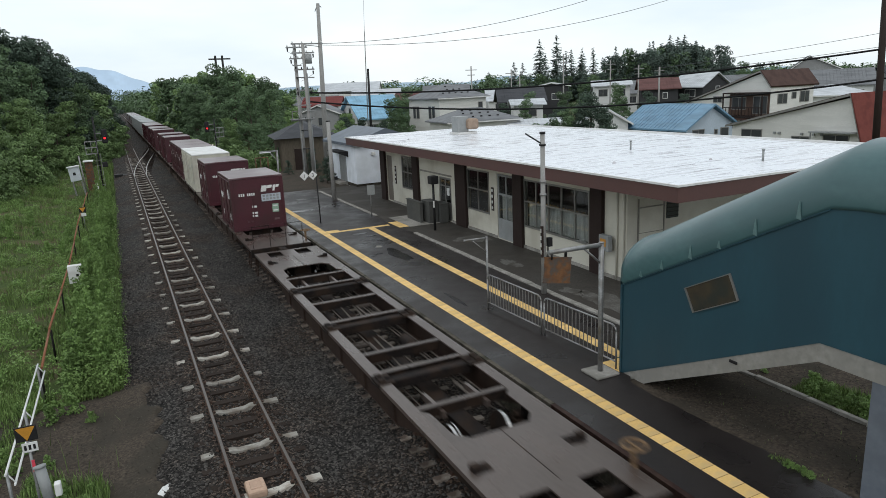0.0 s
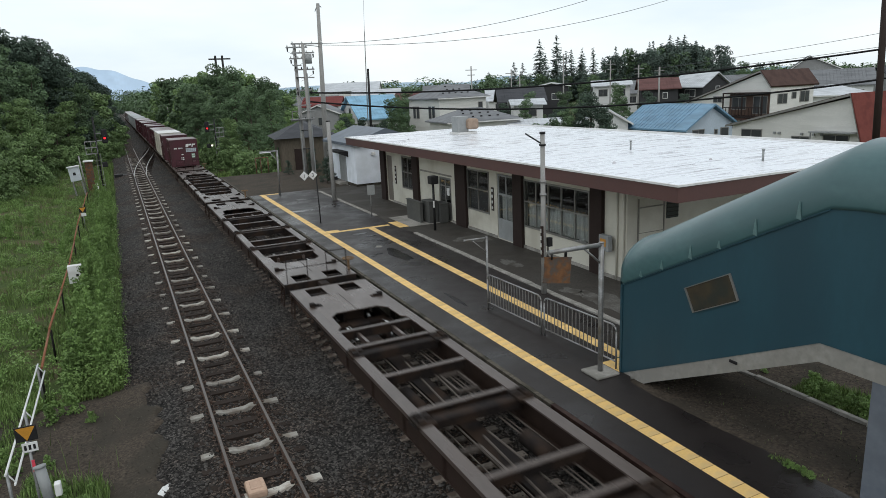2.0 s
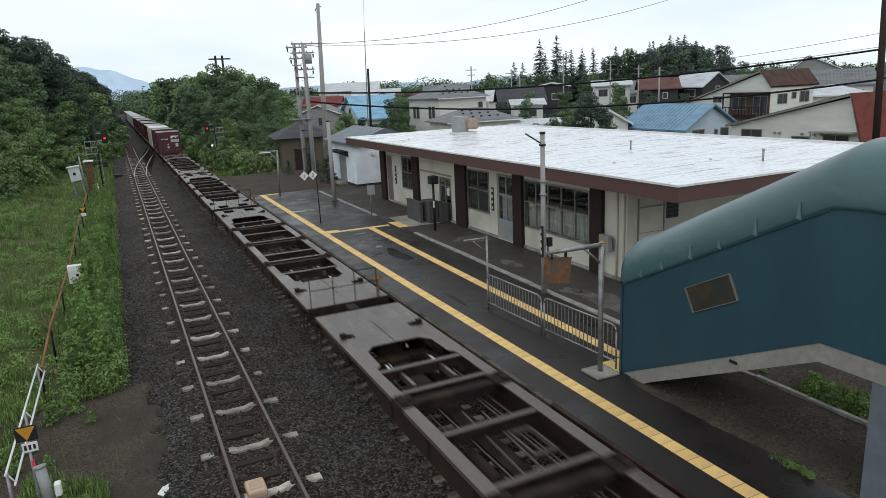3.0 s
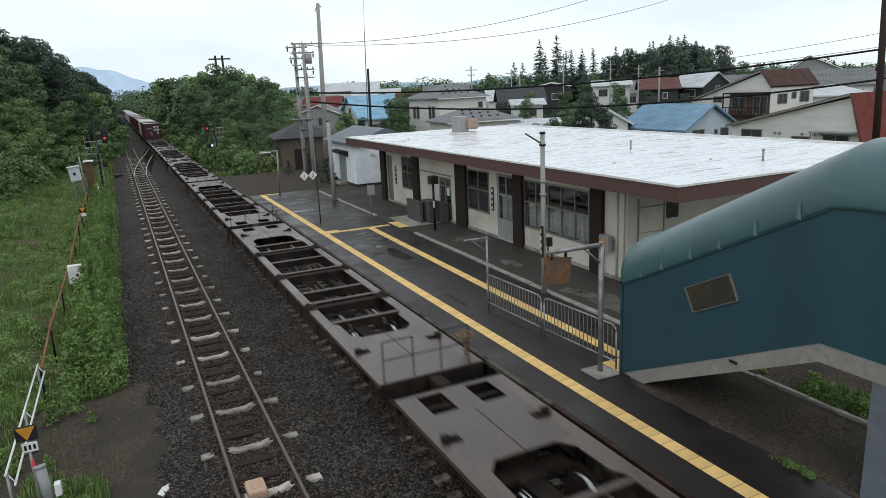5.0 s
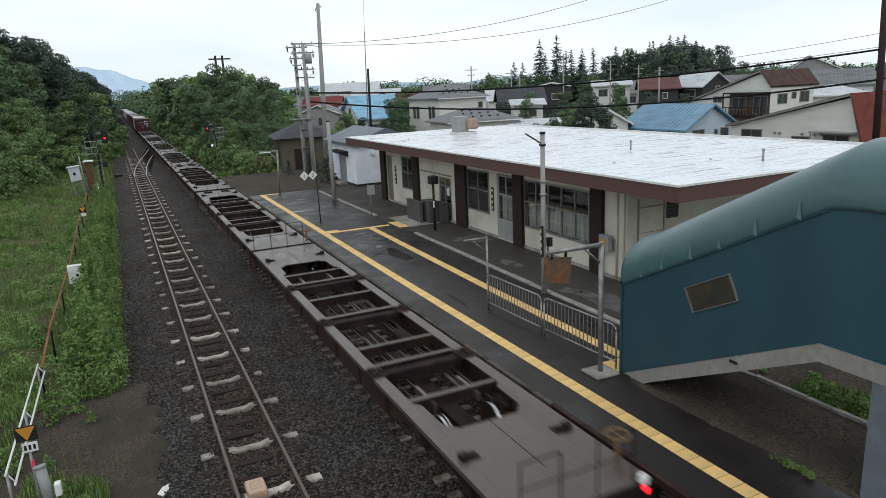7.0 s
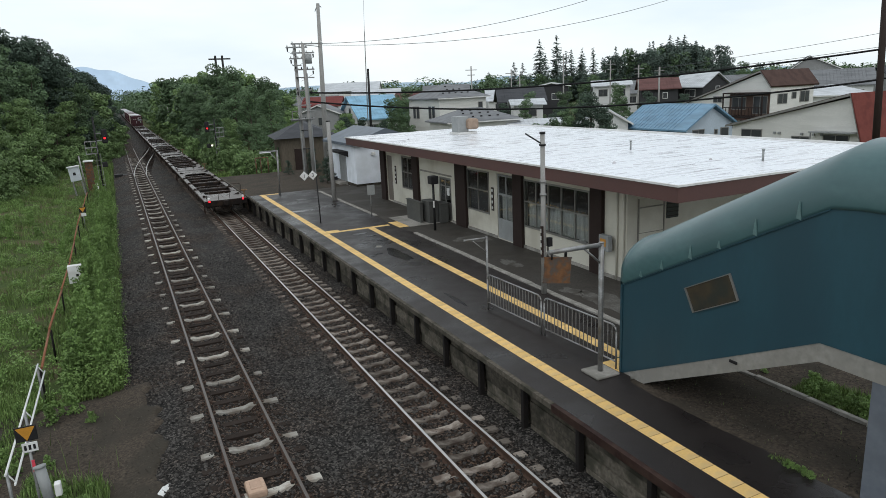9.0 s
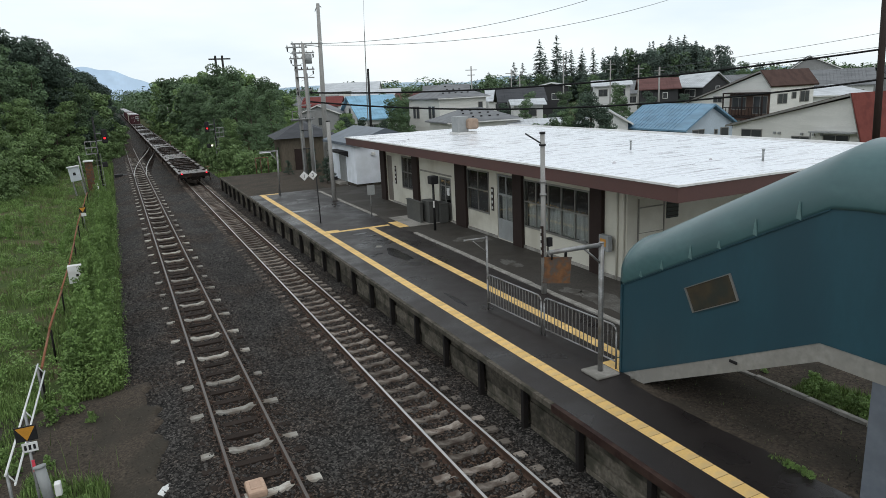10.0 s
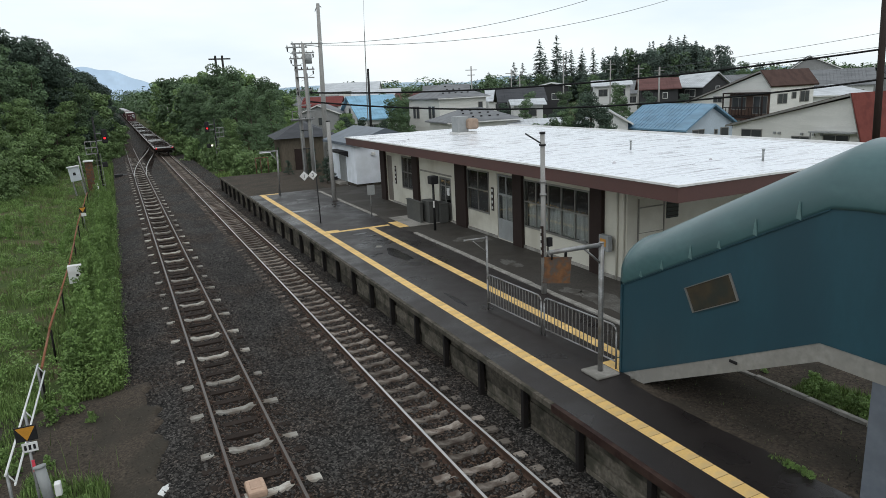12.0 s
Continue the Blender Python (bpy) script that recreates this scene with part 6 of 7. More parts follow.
def house(label, x, y, rz, w, d, base, eave, ridge, form, wall, roof, windows=(), over=0.45, shift=0.0, eave2=None, roof2=None):
    """form 'x': ridge along the front, 'y': gable to the front, 'hip'. windows: (u, z, width, height) on the front, or with 'r'/'l' for a side. shift moves the ridge."""
    h = thing("house", label, "house", "houses", at=pose(x, y, 0, 0, 0, rz))
    hw, hd = w / 2, d / 2
    if form == "y":
        part("wall", prism([(-hw, base), (hw, base), (hw, eave2 or eave), (shift, ridge - 0.12), (-hw, eave)], "y", -hd, hd), wall, h)
        for s in (-1, 1):
            ev, ov = (eave2 or eave, 0.15 if eave2 else over) if s > 0 else (eave, over)
            ex, ez = s * (hw + ov), ev - ov * (ridge - ev) / abs(hw - s * shift)
            part("roof", prism([(shift, ridge), (ex, ez), (ex + (0.1 if eave2 and s > 0 else 0), ez + 0.14), (shift + (0.04 if eave2 and s > 0 else 0), ridge + 0.16)], "y", -hd - over * 0.6, hd + over), roof2 if roof2 and s > 0 else roof, h)
            part("fascia", prism([(shift, ridge - 0.03), (ex, ez - 0.03), (ex, ez + 0.12), (shift, ridge + 0.12)], "y", -hd - over * 0.6 - 0.04, -hd - over * 0.6 - 0.003), M_ALU if eave2 else M_WHITE, h)
    elif form == "x":
        part("wall", prism([(-hd, base), (hd, base), (hd, eave), (shift, ridge - 0.12), (-hd, eave)], "x", -hw, hw), wall, h)
        for s in (-1, 1):
            ey, ez = s * (hd + over), eave - over * (ridge - eave) / abs(hd - s * shift)
            part("roof", prism([(shift, ridge), (ey, ez), (ey, ez + 0.14), (shift, ridge + 0.16)], "x", -hw - over, hw + over), roof, h)
        for k in range(int(w / 0.45)):
            xx = -hw - over + 0.2 + 0.45 * k
            part("roof_seam", prism([(shift, ridge + 0.16), (-hd - over, eave - over * (ridge - eave) / (hd + shift) + 0.14), (-hd - over, eave - over * (ridge - eave) / (hd + shift) + 0.175), (shift, ridge + 0.195)], "x", xx, xx + 0.035), roof, h)
    else:
        part("wall", boxes((-hw, hw, -hd, hd, base, eave)), wall, h)
        bm = bmesh.new()
        o, rl = over, max(hw - hd, 0.4)
        for dz in (0.0, 0.14):
            c = [bm.verts.new((sx * (hw + o), sy * (hd + o), eave + dz)) for sx, sy in ((-1, -1), (1, -1), (1, 1), (-1, 1))]
            r = [bm.verts.new((-rl, 0, ridge + dz)), bm.verts.new((rl, 0, ridge + dz))]
            bm.faces.new((c[0], c[1], r[1], r[0])), bm.faces.new((c[2], c[3], r[0], r[1])), bm.faces.new((c[1], c[2], r[1])), bm.faces.new((c[3], c[0], r[0]))
            if dz == 0:
                c0 = c
        for i in range(4):
            bm.faces.new((c0[i], c0[(i + 1) % 4], c[(i + 1) % 4], c[i]))
        part("roof", bm, roof, h)
        part("gutter", boxes((-hw - o, hw + o, -hd - o - 0.05, -hd - o + 0.02, eave - 0.02, eave + 0.1)), M_WHITE, h)
        if ridge - eave > 1.2:
            for r0 in (0.3, 0.55, 0.78):
                for k in range(int((w - 2 * r0 * hd) / 0.95)):
                    yy, zz = -hd - o + (hd + o) * r0, eave + 0.16 + (ridge - eave) * r0
                    xx = -hw + r0 * hd + 0.95 * k + (0.45 if r0 == 0.55 else 0)
                    part("snow_guard", boxes((xx, xx + 0.22, yy - 0.05, yy + 0.05, zz - 0.02, zz + 0.1)), M_DARKMETAL, h)
    for wd in windows:
        u, z, ww, hh = wd[:4]
        side = wd[4] if len(wd) > 4 else "f"
        if side == "f":
            fr, pn = (u - ww / 2 - 0.07, u + ww / 2 + 0.07, -hd - 0.05, -hd + 0.02, z - 0.07, z + hh + 0.07), (u - ww / 2, u + ww / 2, -hd - 0.058, -hd - 0.052, z, z + hh)
            mu = (u - 0.03, u + 0.03, -hd - 0.075, -hd - 0.059, z, z + hh)
        else:
            s = 1 if side == "r" else -1
            f0 = sorted((s * (hw - 0.02), s * (hw + 0.05)))
            p0, m0 = sorted((s * (hw + 0.052), s * (hw + 0.058))), sorted((s * (hw + 0.059), s * (hw + 0.075)))
            fr, pn, mu = (*f0, u - ww / 2 - 0.07, u + ww / 2 + 0.07, z - 0.07, z + hh + 0.07), (*p0, u - ww / 2, u + ww / 2, z, z + hh), (*m0, u - 0.03, u + 0.03, z, z + hh)
        wn_ = part("window", boxes(fr), M_ALU if wall is not W_DARK else M_WHITE, h)
        part("pane", boxes(pn), M_PANE, wn_)
        if ww > 0.9:
            part("mullion", boxes(mu), M_ALU, wn_)
    return h


def town():
    cam_rz = -25.0
    v = Vector((0.425, 0.905))

    def at(x, y, back):
        return x + v.x * back, y + v.y * back

    house("white two-storey house with a grey hipped roof", 33.8, 80.6, 9, 7.3, 7.0, 0, 5.72, 7.4, "hip", W_CREAM, R_GREY,
          [(2.2, 3.4, 0.5, 1.4, "l"), (1.4, 3.4, 0.5, 1.4, "l"), (-1.4, 3.4, 0.5, 1.4, "l"), (-2.2, 3.4, 0.5, 1.4, "l"), (2.7, 4.3, 0.6, 0.8)])
    house("low annex with a dark grey hipped roof and snow guards", 29.1, 64.9, -4, 7.7, 5.6, 0, 3.5, 4.75, "hip", W_CREAM, R_GREY, [(-2.6, 2.6, 1.0, 0.7)])
    house("white house with a light blue metal roof", 24.6, 84.4, 0, 5.6, 8.0, 0, 3.9, 6.4, "x", W_WHITE, R_BLUE, [(0, 4.0, 0.6, 1.0, "l"), (-1.2, 2.0, 1.0, 1.0)])
    house("white house with a dark red roof", *at(21.9, 98, 3.0), cam_rz, 5.0, 6.0, 0, 5.3, 6.4, "x", W_WHITE, roof_mat("deep_red_roof", (0.19, 0.05, 0.045), 0.7), [(-1.5, 3.6, 1.6, 1.1), (1.4, 3.6, 1.0, 1.1)])
    house("grey-white house beside the red-roofed one", *at(17.5, 84, 3.0), cam_rz, 5.0, 6.0, 0, 4.6, 5.6, "y", W_GREY, R_GREY, [(0.3, 3.2, 0.6, 0.9), (-1.5, 3.0, 0.8, 0.9)])
    house("long distant hall with a pale low-pitched roof", *at(56.5, 192, 9), cam_rz, 17, 16, 0, 7.3, 9.6, "x", W_WHITE, R_PALE, [])
    house("distant pale hall with a vaulted roof", *at(48, 150, 6), cam_rz, 12, 10, 0, 5.0, 7.2, "y", W_WHITE, R_PALE, [])
    house("pale blue house with a bright blue metal roof", 39.6, 46.0, -90, 7.6, 5.6, 0, 2.95, 4.65, "x", W_BLUE, R_STEEL,
          [(-0.4, 1.9, 2.2, 0.7), (2.4, 2.0, 1.2, 0.6), (-1.4, 1.9, 1.2, 0.8, "r"), (0.6, 2.3, 0.25, 0.3, "r"), (1.6, 1.9, 0.8, 0.8, "r")])
    h = house("cream two-storey house with a long sweeping gable and brown balcony", 53.7, 51.2, -90, 11.4, 6.0, 0, 4.0, 7.2, "y", W_CREAM, R_BROWN,
              [(2.1, 3.7, 1.6, 1.1), (4.6, 3.3, 1.5, 1.6), (3.6, 1.9, 2.4, 0.8), (-0.6, 4.4, 1.0, 0.5), (-1.4, 4.2, 1.2, 0.85, "r"), (0.2, 4.6, 0.5, 0.55, "r"), (1.7, 4.25, 1.2, 0.95, "r")], shift=4.6, eave2=5.9)
    # flat panel; the recess's shadow is mixed into its brown
    part("balcony_wall", boxes((0.95, 5.65, -3.035, -3.003, 3.1, 5.15)), mat("shadowed_brown_siding", (0.125, 0.078, 0.060), (0.085, 0.055, 0.044), rough=0.6, grain=8, stain=1), h, "flat reddish brown siding imitating the shadowed balcony recess")
    part("balcony_roof", boxes((0.8, 5.75, -3.9, -3.04, 5.2, 5.32)), M_DARKFRAME, h)
    part("balcony_floor", boxes((0.9, 5.7, -4.0, -3.06, 2.95, 3.1)), M_DARKFRAME, h, "dark brown balcony floor")
    for k in range(13):
        part("balcony_bar", boxes((0.92 + 0.39 * k, 0.97 + 0.39 * k, -3.98, -3.93, 3.1, 3.85)), M_DARKFRAME, h)
    part("balcony_rail", boxes((0.9, 5.7, -4.0, -3.92, 3.85, 3.93)), M_DARKFRAME, h)
    for k in range(3):
        part("balcony_post", boxes((0.9 + 2.3 * k, 1.0 + 2.3 * k, -4.0, -3.9, 3.1, 5.3)), M_DARKFRAME, h)
    part("porch_roof", boxes((-1.6, 6.0, -4.6, -3.0, 2.72, 2.86)), R_BROWN, h)
    h = house("long cream house with a gently rising roof and dark windows", 40.6, 32.9, -90, 10.2, 6.4, 0, 3.3, 5.45, "y", W_CREAM, R_BROWN,
              [(-3.3, 2.0, 1.7, 1.0), (-1.0, 1.95, 0.35, 0.5), (-0.3, 1.95, 0.35, 0.5), (0.8, 1.9, 1.3, 0.75), (3.4, 1.7, 1.7, 1.15)], shift=4.3, eave2=2.8, roof2=R_RED)
    part("porch_roof", boxes((1.9, 4.9, -4.0, -3.25, 3.05, 3.13)), M_GREYBOX, h, "flat grey porch roof")
    part("porch_post", boxes((2.0, 2.06, -3.95, -3.89, 0, 3.05)), M_GREYBOX, h)
    for u in (-1.3, -0.9, 0.9, 1.8, 2.4):
        part("wall_vent", boxes((u - 0.10, u + 0.10, -3.32, -3.2, 2.78, 2.95), bevel=0.03), M_GREYBOX, h)
    part("meter_box", boxes((4.3, 4.6, -3.36, -3.2, 1.6, 2.1)), M_GREYBOX, h)
    v = Vector((0.70, 0.714))
    house("charcoal house with a pale roof and white trim", 78.5, 81.1, -90, 6.6, 5.6, 0, 5.6, 7.4, "x", W_DARK, R_PALE, [(-2.2, 4.1, 0.8, 1.0), (0.8, 4.0, 2.0, 1.0), (0.3, 4.6, 0.7, 0.8, "r")])
    house("tall house with a dark grey mansard-like roof", *at(105.5, 80.5, 5), -50, 9.5, 9.0, 0, 6.8, 9.5, "y", W_GREY, R_DARK, [(1.0, 5.0, 1.4, 1.0)], shift=-1.0)
    house("low house with a pale grey hipped roof", *at(75.5, 55.8, 4), -50, 8.5, 8.0, 0, 3.9, 5.1, "hip", W_WHITE, R_PALE, [(0, 2.6, 1.4, 0.9)])
    house("grey-roofed house behind the brown-roofed one", *at(87, 64, 4), -50, 9.5, 8.0, 0, 5.0, 7.0, "x", W_WHITE, R_GREY, [(0, 3.2, 1.6, 1.1), (3, 3.2, 1.2, 1.0)])
    house("charcoal flat-fronted house among the roofs", *at(54.4, 87.8, 3.5), -36, 5.0, 6.0, 0, 6.5, 7.0, "y", W_DARK, R_PALE, [(0.8, 4.6, 1.4, 0.8)])
    house("white house with long balcony railings", *at(66.0, 87.8, 3.5), -36, 5.6, 6.0, 0, 6.2, 6.9, "x", W_WHITE, R_PALE, [(-1.4, 4.6, 1.3, 1.0), (1.2, 4.6, 1.6, 1.0)])
    house("dark house with a dull red roof", *at(69.4, 80.8, 3.5), -36, 5.4, 6.0, 0, 5.5, 6.9, "x", W_DARK, R_DULL, [(0.8, 4.0, 0.6, 0.8)])
    house("dark house with a dark brown roof", *at(44.5, 81.5, 3.5), cam_rz, 6.0, 6.0, 0, 4.9, 6.5, "x", W_DARK, R_DARK, [])
    house("small white outbuilding between the houses", *at(40.2, 72.4, 2), cam_rz, 3.6, 3.5, 0, 4.6, 5.1, "x", W_WHITE, R_PALE, [(0.5, 3.2, 0.9, 0.7)])
    house("small white flat-roofed garage with dark doors", *at(33.5, 60.5, 2), cam_rz, 5.5, 4.0, 0, 2.9, 3.3, "x", W_WHITE, R_PALE, [])
    house("pale house behind the round tree", *at(33.9, 49.5, 2.5), -36, 4.0, 5.0, 0, 3.4, 4.6, "y", W_WHITE, R_PALE, [(0, 2.1, 1.0, 0.8)])
    for x, y, rf, wl2, ridge in ((44, 112, R_DULL, W_WHITE, 6.5), (38, 118, R_PALE, W_WHITE, 7.2), (52, 118, R_GREY, W_CREAM, 7.4), (62, 112, R_PALE, W_WHITE, 6.3), (78, 100, R_GREY, W_WHITE, 6.6), (92, 86, R_GREY, W_CREAM, 6.8), (112, 70, R_DARK, W_GREY, 7.2), (30, 130, R_GREY, W_WHITE, 6.4), (122, 62, R_GREY, W_CREAM, 7.0)):
        house("distant house among the town's roofs", x, y, cam_rz, 8.0, 7.0, 0, ridge - 1.9, ridge, "x", wl2, rf, [(-2, ridge - 3.6, 1.4, 1.0), (1.6, ridge - 3.6, 1.4, 1.0)])
    # sheds beside the platform
    s = thing("white_shed", "white rendered station shed with a grey-blue roof and grey door", "shed")
    part("wall", boxes((8.65, 13.0, 43.5, 49.5, 0.6, 3.62)), M_RENDER, s)
    bm = bmesh.new()
    part("roof", prism([(8.3, 3.60), (13.4, 3.60), (13.4, 3.78), (10.8, 4.65), (8.3, 3.78)], "y", 43.2, 49.9), roof_mat("slate_blue_roof", (0.13, 0.155, 0.19)), s, "slate-blue sheet roof")
    dr = part("door", boxes((8.60, 8.648, 45.6, 47.0, 0.85, 2.95)), M_GREYBOX, s, "grey steel door")
    part("awning", boxes((7.95, 8.64, 45.0, 47.6, 3.05, 3.16)), M_DARKMETAL, s, "dark door awning")
    part("awning_side", prism([(7.95, 3.05), (8.64, 3.05), (8.64, 2.75)], "y", 45.0, 45.05), M_DARKMETAL, s)
    part("step", boxes((8.0, 8.64, 45.4, 47.2, 0.8, 1.0)), M_CONCRETE, s)
    part("plinth", boxes((8.6, 8.648, 43.45, 49.5, 0.8, 1.02), (8.65, 13.0, 43.44, 43.498, 0.8, 1.02)), M_CONCDARK, s)
    b = thing("brown_shed", "old brown boarded shed with a dark hipped roof", "shed", at=pose(9.7, 61.5, 0, 0, 0, -6))
    part("wall", boxes((-2.3, 2.3, -2.7, 2.7, -0.2, 3.5)), W_BROWN, b)
    for k in range(11):
        part("board", boxes((-2.33, -2.30, -2.7 + 0.5 * k, -2.67 + 0.5 * k, 0, 3.5)), W_BROWN, b)
        if k < 10:
            part("board", boxes((-2.3 + 0.48 * k, -2.27 + 0.48 * k, -2.73, -2.7, 0, 3.5)), W_BROWN, b)
    bm = bmesh.new()
    c = [bm.verts.new(q) for q in ((-2.85, -3.25, 3.45), (2.85, -3.25, 3.45), (2.85, 3.25, 3.45), (-2.85, 3.25, 3.45), (-0.3, -0.6, 4.75), (0.3, 0.6, 4.75))]
    for f in ((0, 1, 4), (1, 2, 5, 4), (2, 3, 5), (3, 0, 4, 5), (3, 2, 1, 0)):
        bm.faces.new([c[i] for i in f])
    part("roof", bm, R_DARK, b, "dark grey hipped roof")
    part("door", boxes((-1.2, -0.2, -2.77, -2.7, 0.2, 2.5)), M_DARKFRAME, b)
    part("window", boxes((-2.36, -2.3, -1.0, 0.2, 1.4, 2.6)), M_PANE, b)
    g = thing("gate_frame", "rusty brown frame gate at the platform end", "gate", at=pose(5.1, 57.6, 0.80))
    part("frame", tubes(((-0.5, 0, 0), (-0.5, 0, 1.3), 0.05), ((0.5, 0, 0), (0.5, 0, 1.3), 0.05), ((-0.5, 0, 1.3), (0.5, 0, 1.3), 0.05), ((-0.1, 0, 0), (-0.1, 0, 1.2), 0.04)), M_RUST, g)


# ------------------------------------------------------------------ plants
def leaf_cloud(name, seed, lobes, per, leaf, material, flat=0.0):
    """Leaves as small bent quads in shells round the lobes (x, y, z, rx, rz)."""
    rng = np.random.default_rng(seed)
    V, F = [], []
    for x, y, z, r, rz in lobes:
        n = int(per * r * r)
        d = rng.normal(size=(n, 3))
        d /= np.linalg.norm(d, axis=1)[:, None]
        rad = rng.uniform(0.62, 1.08, n) ** 0.6
        ctr = np.array([x, y, z]) + d * rad[:, None] * np.array([r, r, rz])
        nn = d + rng.normal(size=(n, 3)) * 0.50 + np.array([0, 0, 0.40 + flat])
        nn /= np.linalg.norm(nn, axis=1)[:, None]
        t = np.cross(nn, rng.normal(size=(n, 3)))
        t /= np.linalg.norm(t, axis=1)[:, None]
        b = np.cross(nn, t)
        s = leaf * rng.uniform(0.5, 1.4, n)[:, None]
        k0 = len(V)
        tri = np.stack([ctr - t * s, ctr - b * s * 0.7 + t * s * 0.5, ctr + b * s * 0.7 + t * s * 0.6 + nn * s * 0.25], 1).reshape(-1, 3)
        V.extend(map(tuple, tri.tolist()))
        F.extend((k0 + 3 * i, k0 + 3 * i + 1, k0 + 3 * i + 2) for i in range(n))
    return raw(name, V, F, material)


def broadleaf_model(seed, h, spread, material, leaf=0.16, per=240, low=0.15, limbs=True):
    rnd = random.Random(seed)
    lobes, tips = [], []
    for k in range(30):
        u = k / 29
        z = h * (low + (0.93 - low) * u)
        rr = spread * (0.45 + 0.75 * math.sin(min(u * 1.15 + 0.25, 1) * math.pi)) * 0.75
        a = k * 2.4 + rnd.uniform(-0.5, 0.5)
        off = rr * (rnd.uniform(0.55, 1.02) if k % 3 else rnd.uniform(0.1, 0.5))
        r = spread * rnd.uniform(0.15, 0.32)
        p = (off * math.cos(a), off * math.sin(a), z + rnd.uniform(-0.03, 0.03) * h, r, r * rnd.uniform(0.50, 0.75))
        lobes.append(p), tips.append(p[:3])
    crown = leaf_cloud("crown", seed, lobes, per, leaf, material)
    if not limbs:
        return crown, None
    bm = bmesh.new()
    add_tube(bm, (0, 0, -0.4), (0.1, 0, h * 0.5), 0.05 + h * 0.016, h * 0.010, n=7)
    add_tube(bm, (0.1, 0, h * 0.5), (0, 0.1, h * 0.88), h * 0.010, 0.03, n=6)
    for p in tips[::4]:
        add_tube(bm, (0.05, 0, p[2] * 0.6), p, h * 0.006, 0.015, n=5)
    return crown, mesh_of("trunk", bm, M_BARK)


def conifer_model(seed, h, r, sparse=1.0):
    rng = np.random.default_rng(seed)
    V, F = [], []
    levels = int(h / 0.55)
    for j in range(levels):
        u = j / levels
        z = h * (0.12 + 0.88 * u)
        rad = r * (1 - u) ** 0.75 * rng.uniform(0.75, 1.1) + 0.10
        nb = max(6, int(26 * (1 - u) * sparse) + 5)
        for b in range(nb):
            if rng.random() < 0.14:
                continue
            a = rng.uniform(0, math.tau)
            ln, zb = rad * rng.uniform(0.45, 1.2), z + rng.uniform(-0.4, 0.4)
            for s in range(max(2, int(ln / 0.32))):
                q = (s + 0.7) / max(2, int(ln / 0.32)) * ln
                cx, cy, cz = q * math.cos(a), q * math.sin(a), zb - 0.22 * q + 0.05 * q * q + rng.uniform(-0.14, 0.14)
                w = 0.34 * rng.uniform(0.5, 1.3)
                k = len(V)
                ta, tz = a + rng.uniform(-0.7, 0.7), rng.uniform(-0.5, 0.2)
                dx, dy = math.cos(ta), math.sin(ta)
                V += [(cx - dx * w, cy - dy * w, cz - tz * w), (cx + dy * w * 0.5, cy - dx * w * 0.5, cz - 0.08), (cx + dx * w, cy + dy * w, cz + tz * w), (cx - dy * w * 0.5, cy + dx * w * 0.5, cz + 0.1)]
                F.append((k, k + 1, k + 2, k + 3))
    bm = tubes(((0, 0, -0.5), (0, 0, h * 0.98), 0.05 + h * 0.013, 0.02), n=7)
    return raw("crown", V, F, M_HAZY_LEAF), mesh_of("trunk", bm, M_BARK)


def plant(name, model, x, y, z, scale, rz, label, category, group, stretch=1.0):
    t = thing(name, label, category, group, at=Matrix.Translation((x, y, z)) @ Matrix.Rotation(rz, 4, "Z") @ Matrix.Diagonal((scale, scale, scale * stretch, 1)))
    part("crown", model[0], None, t)
    if model[1]:
        part("trunk", model[1], None, t)
    return t


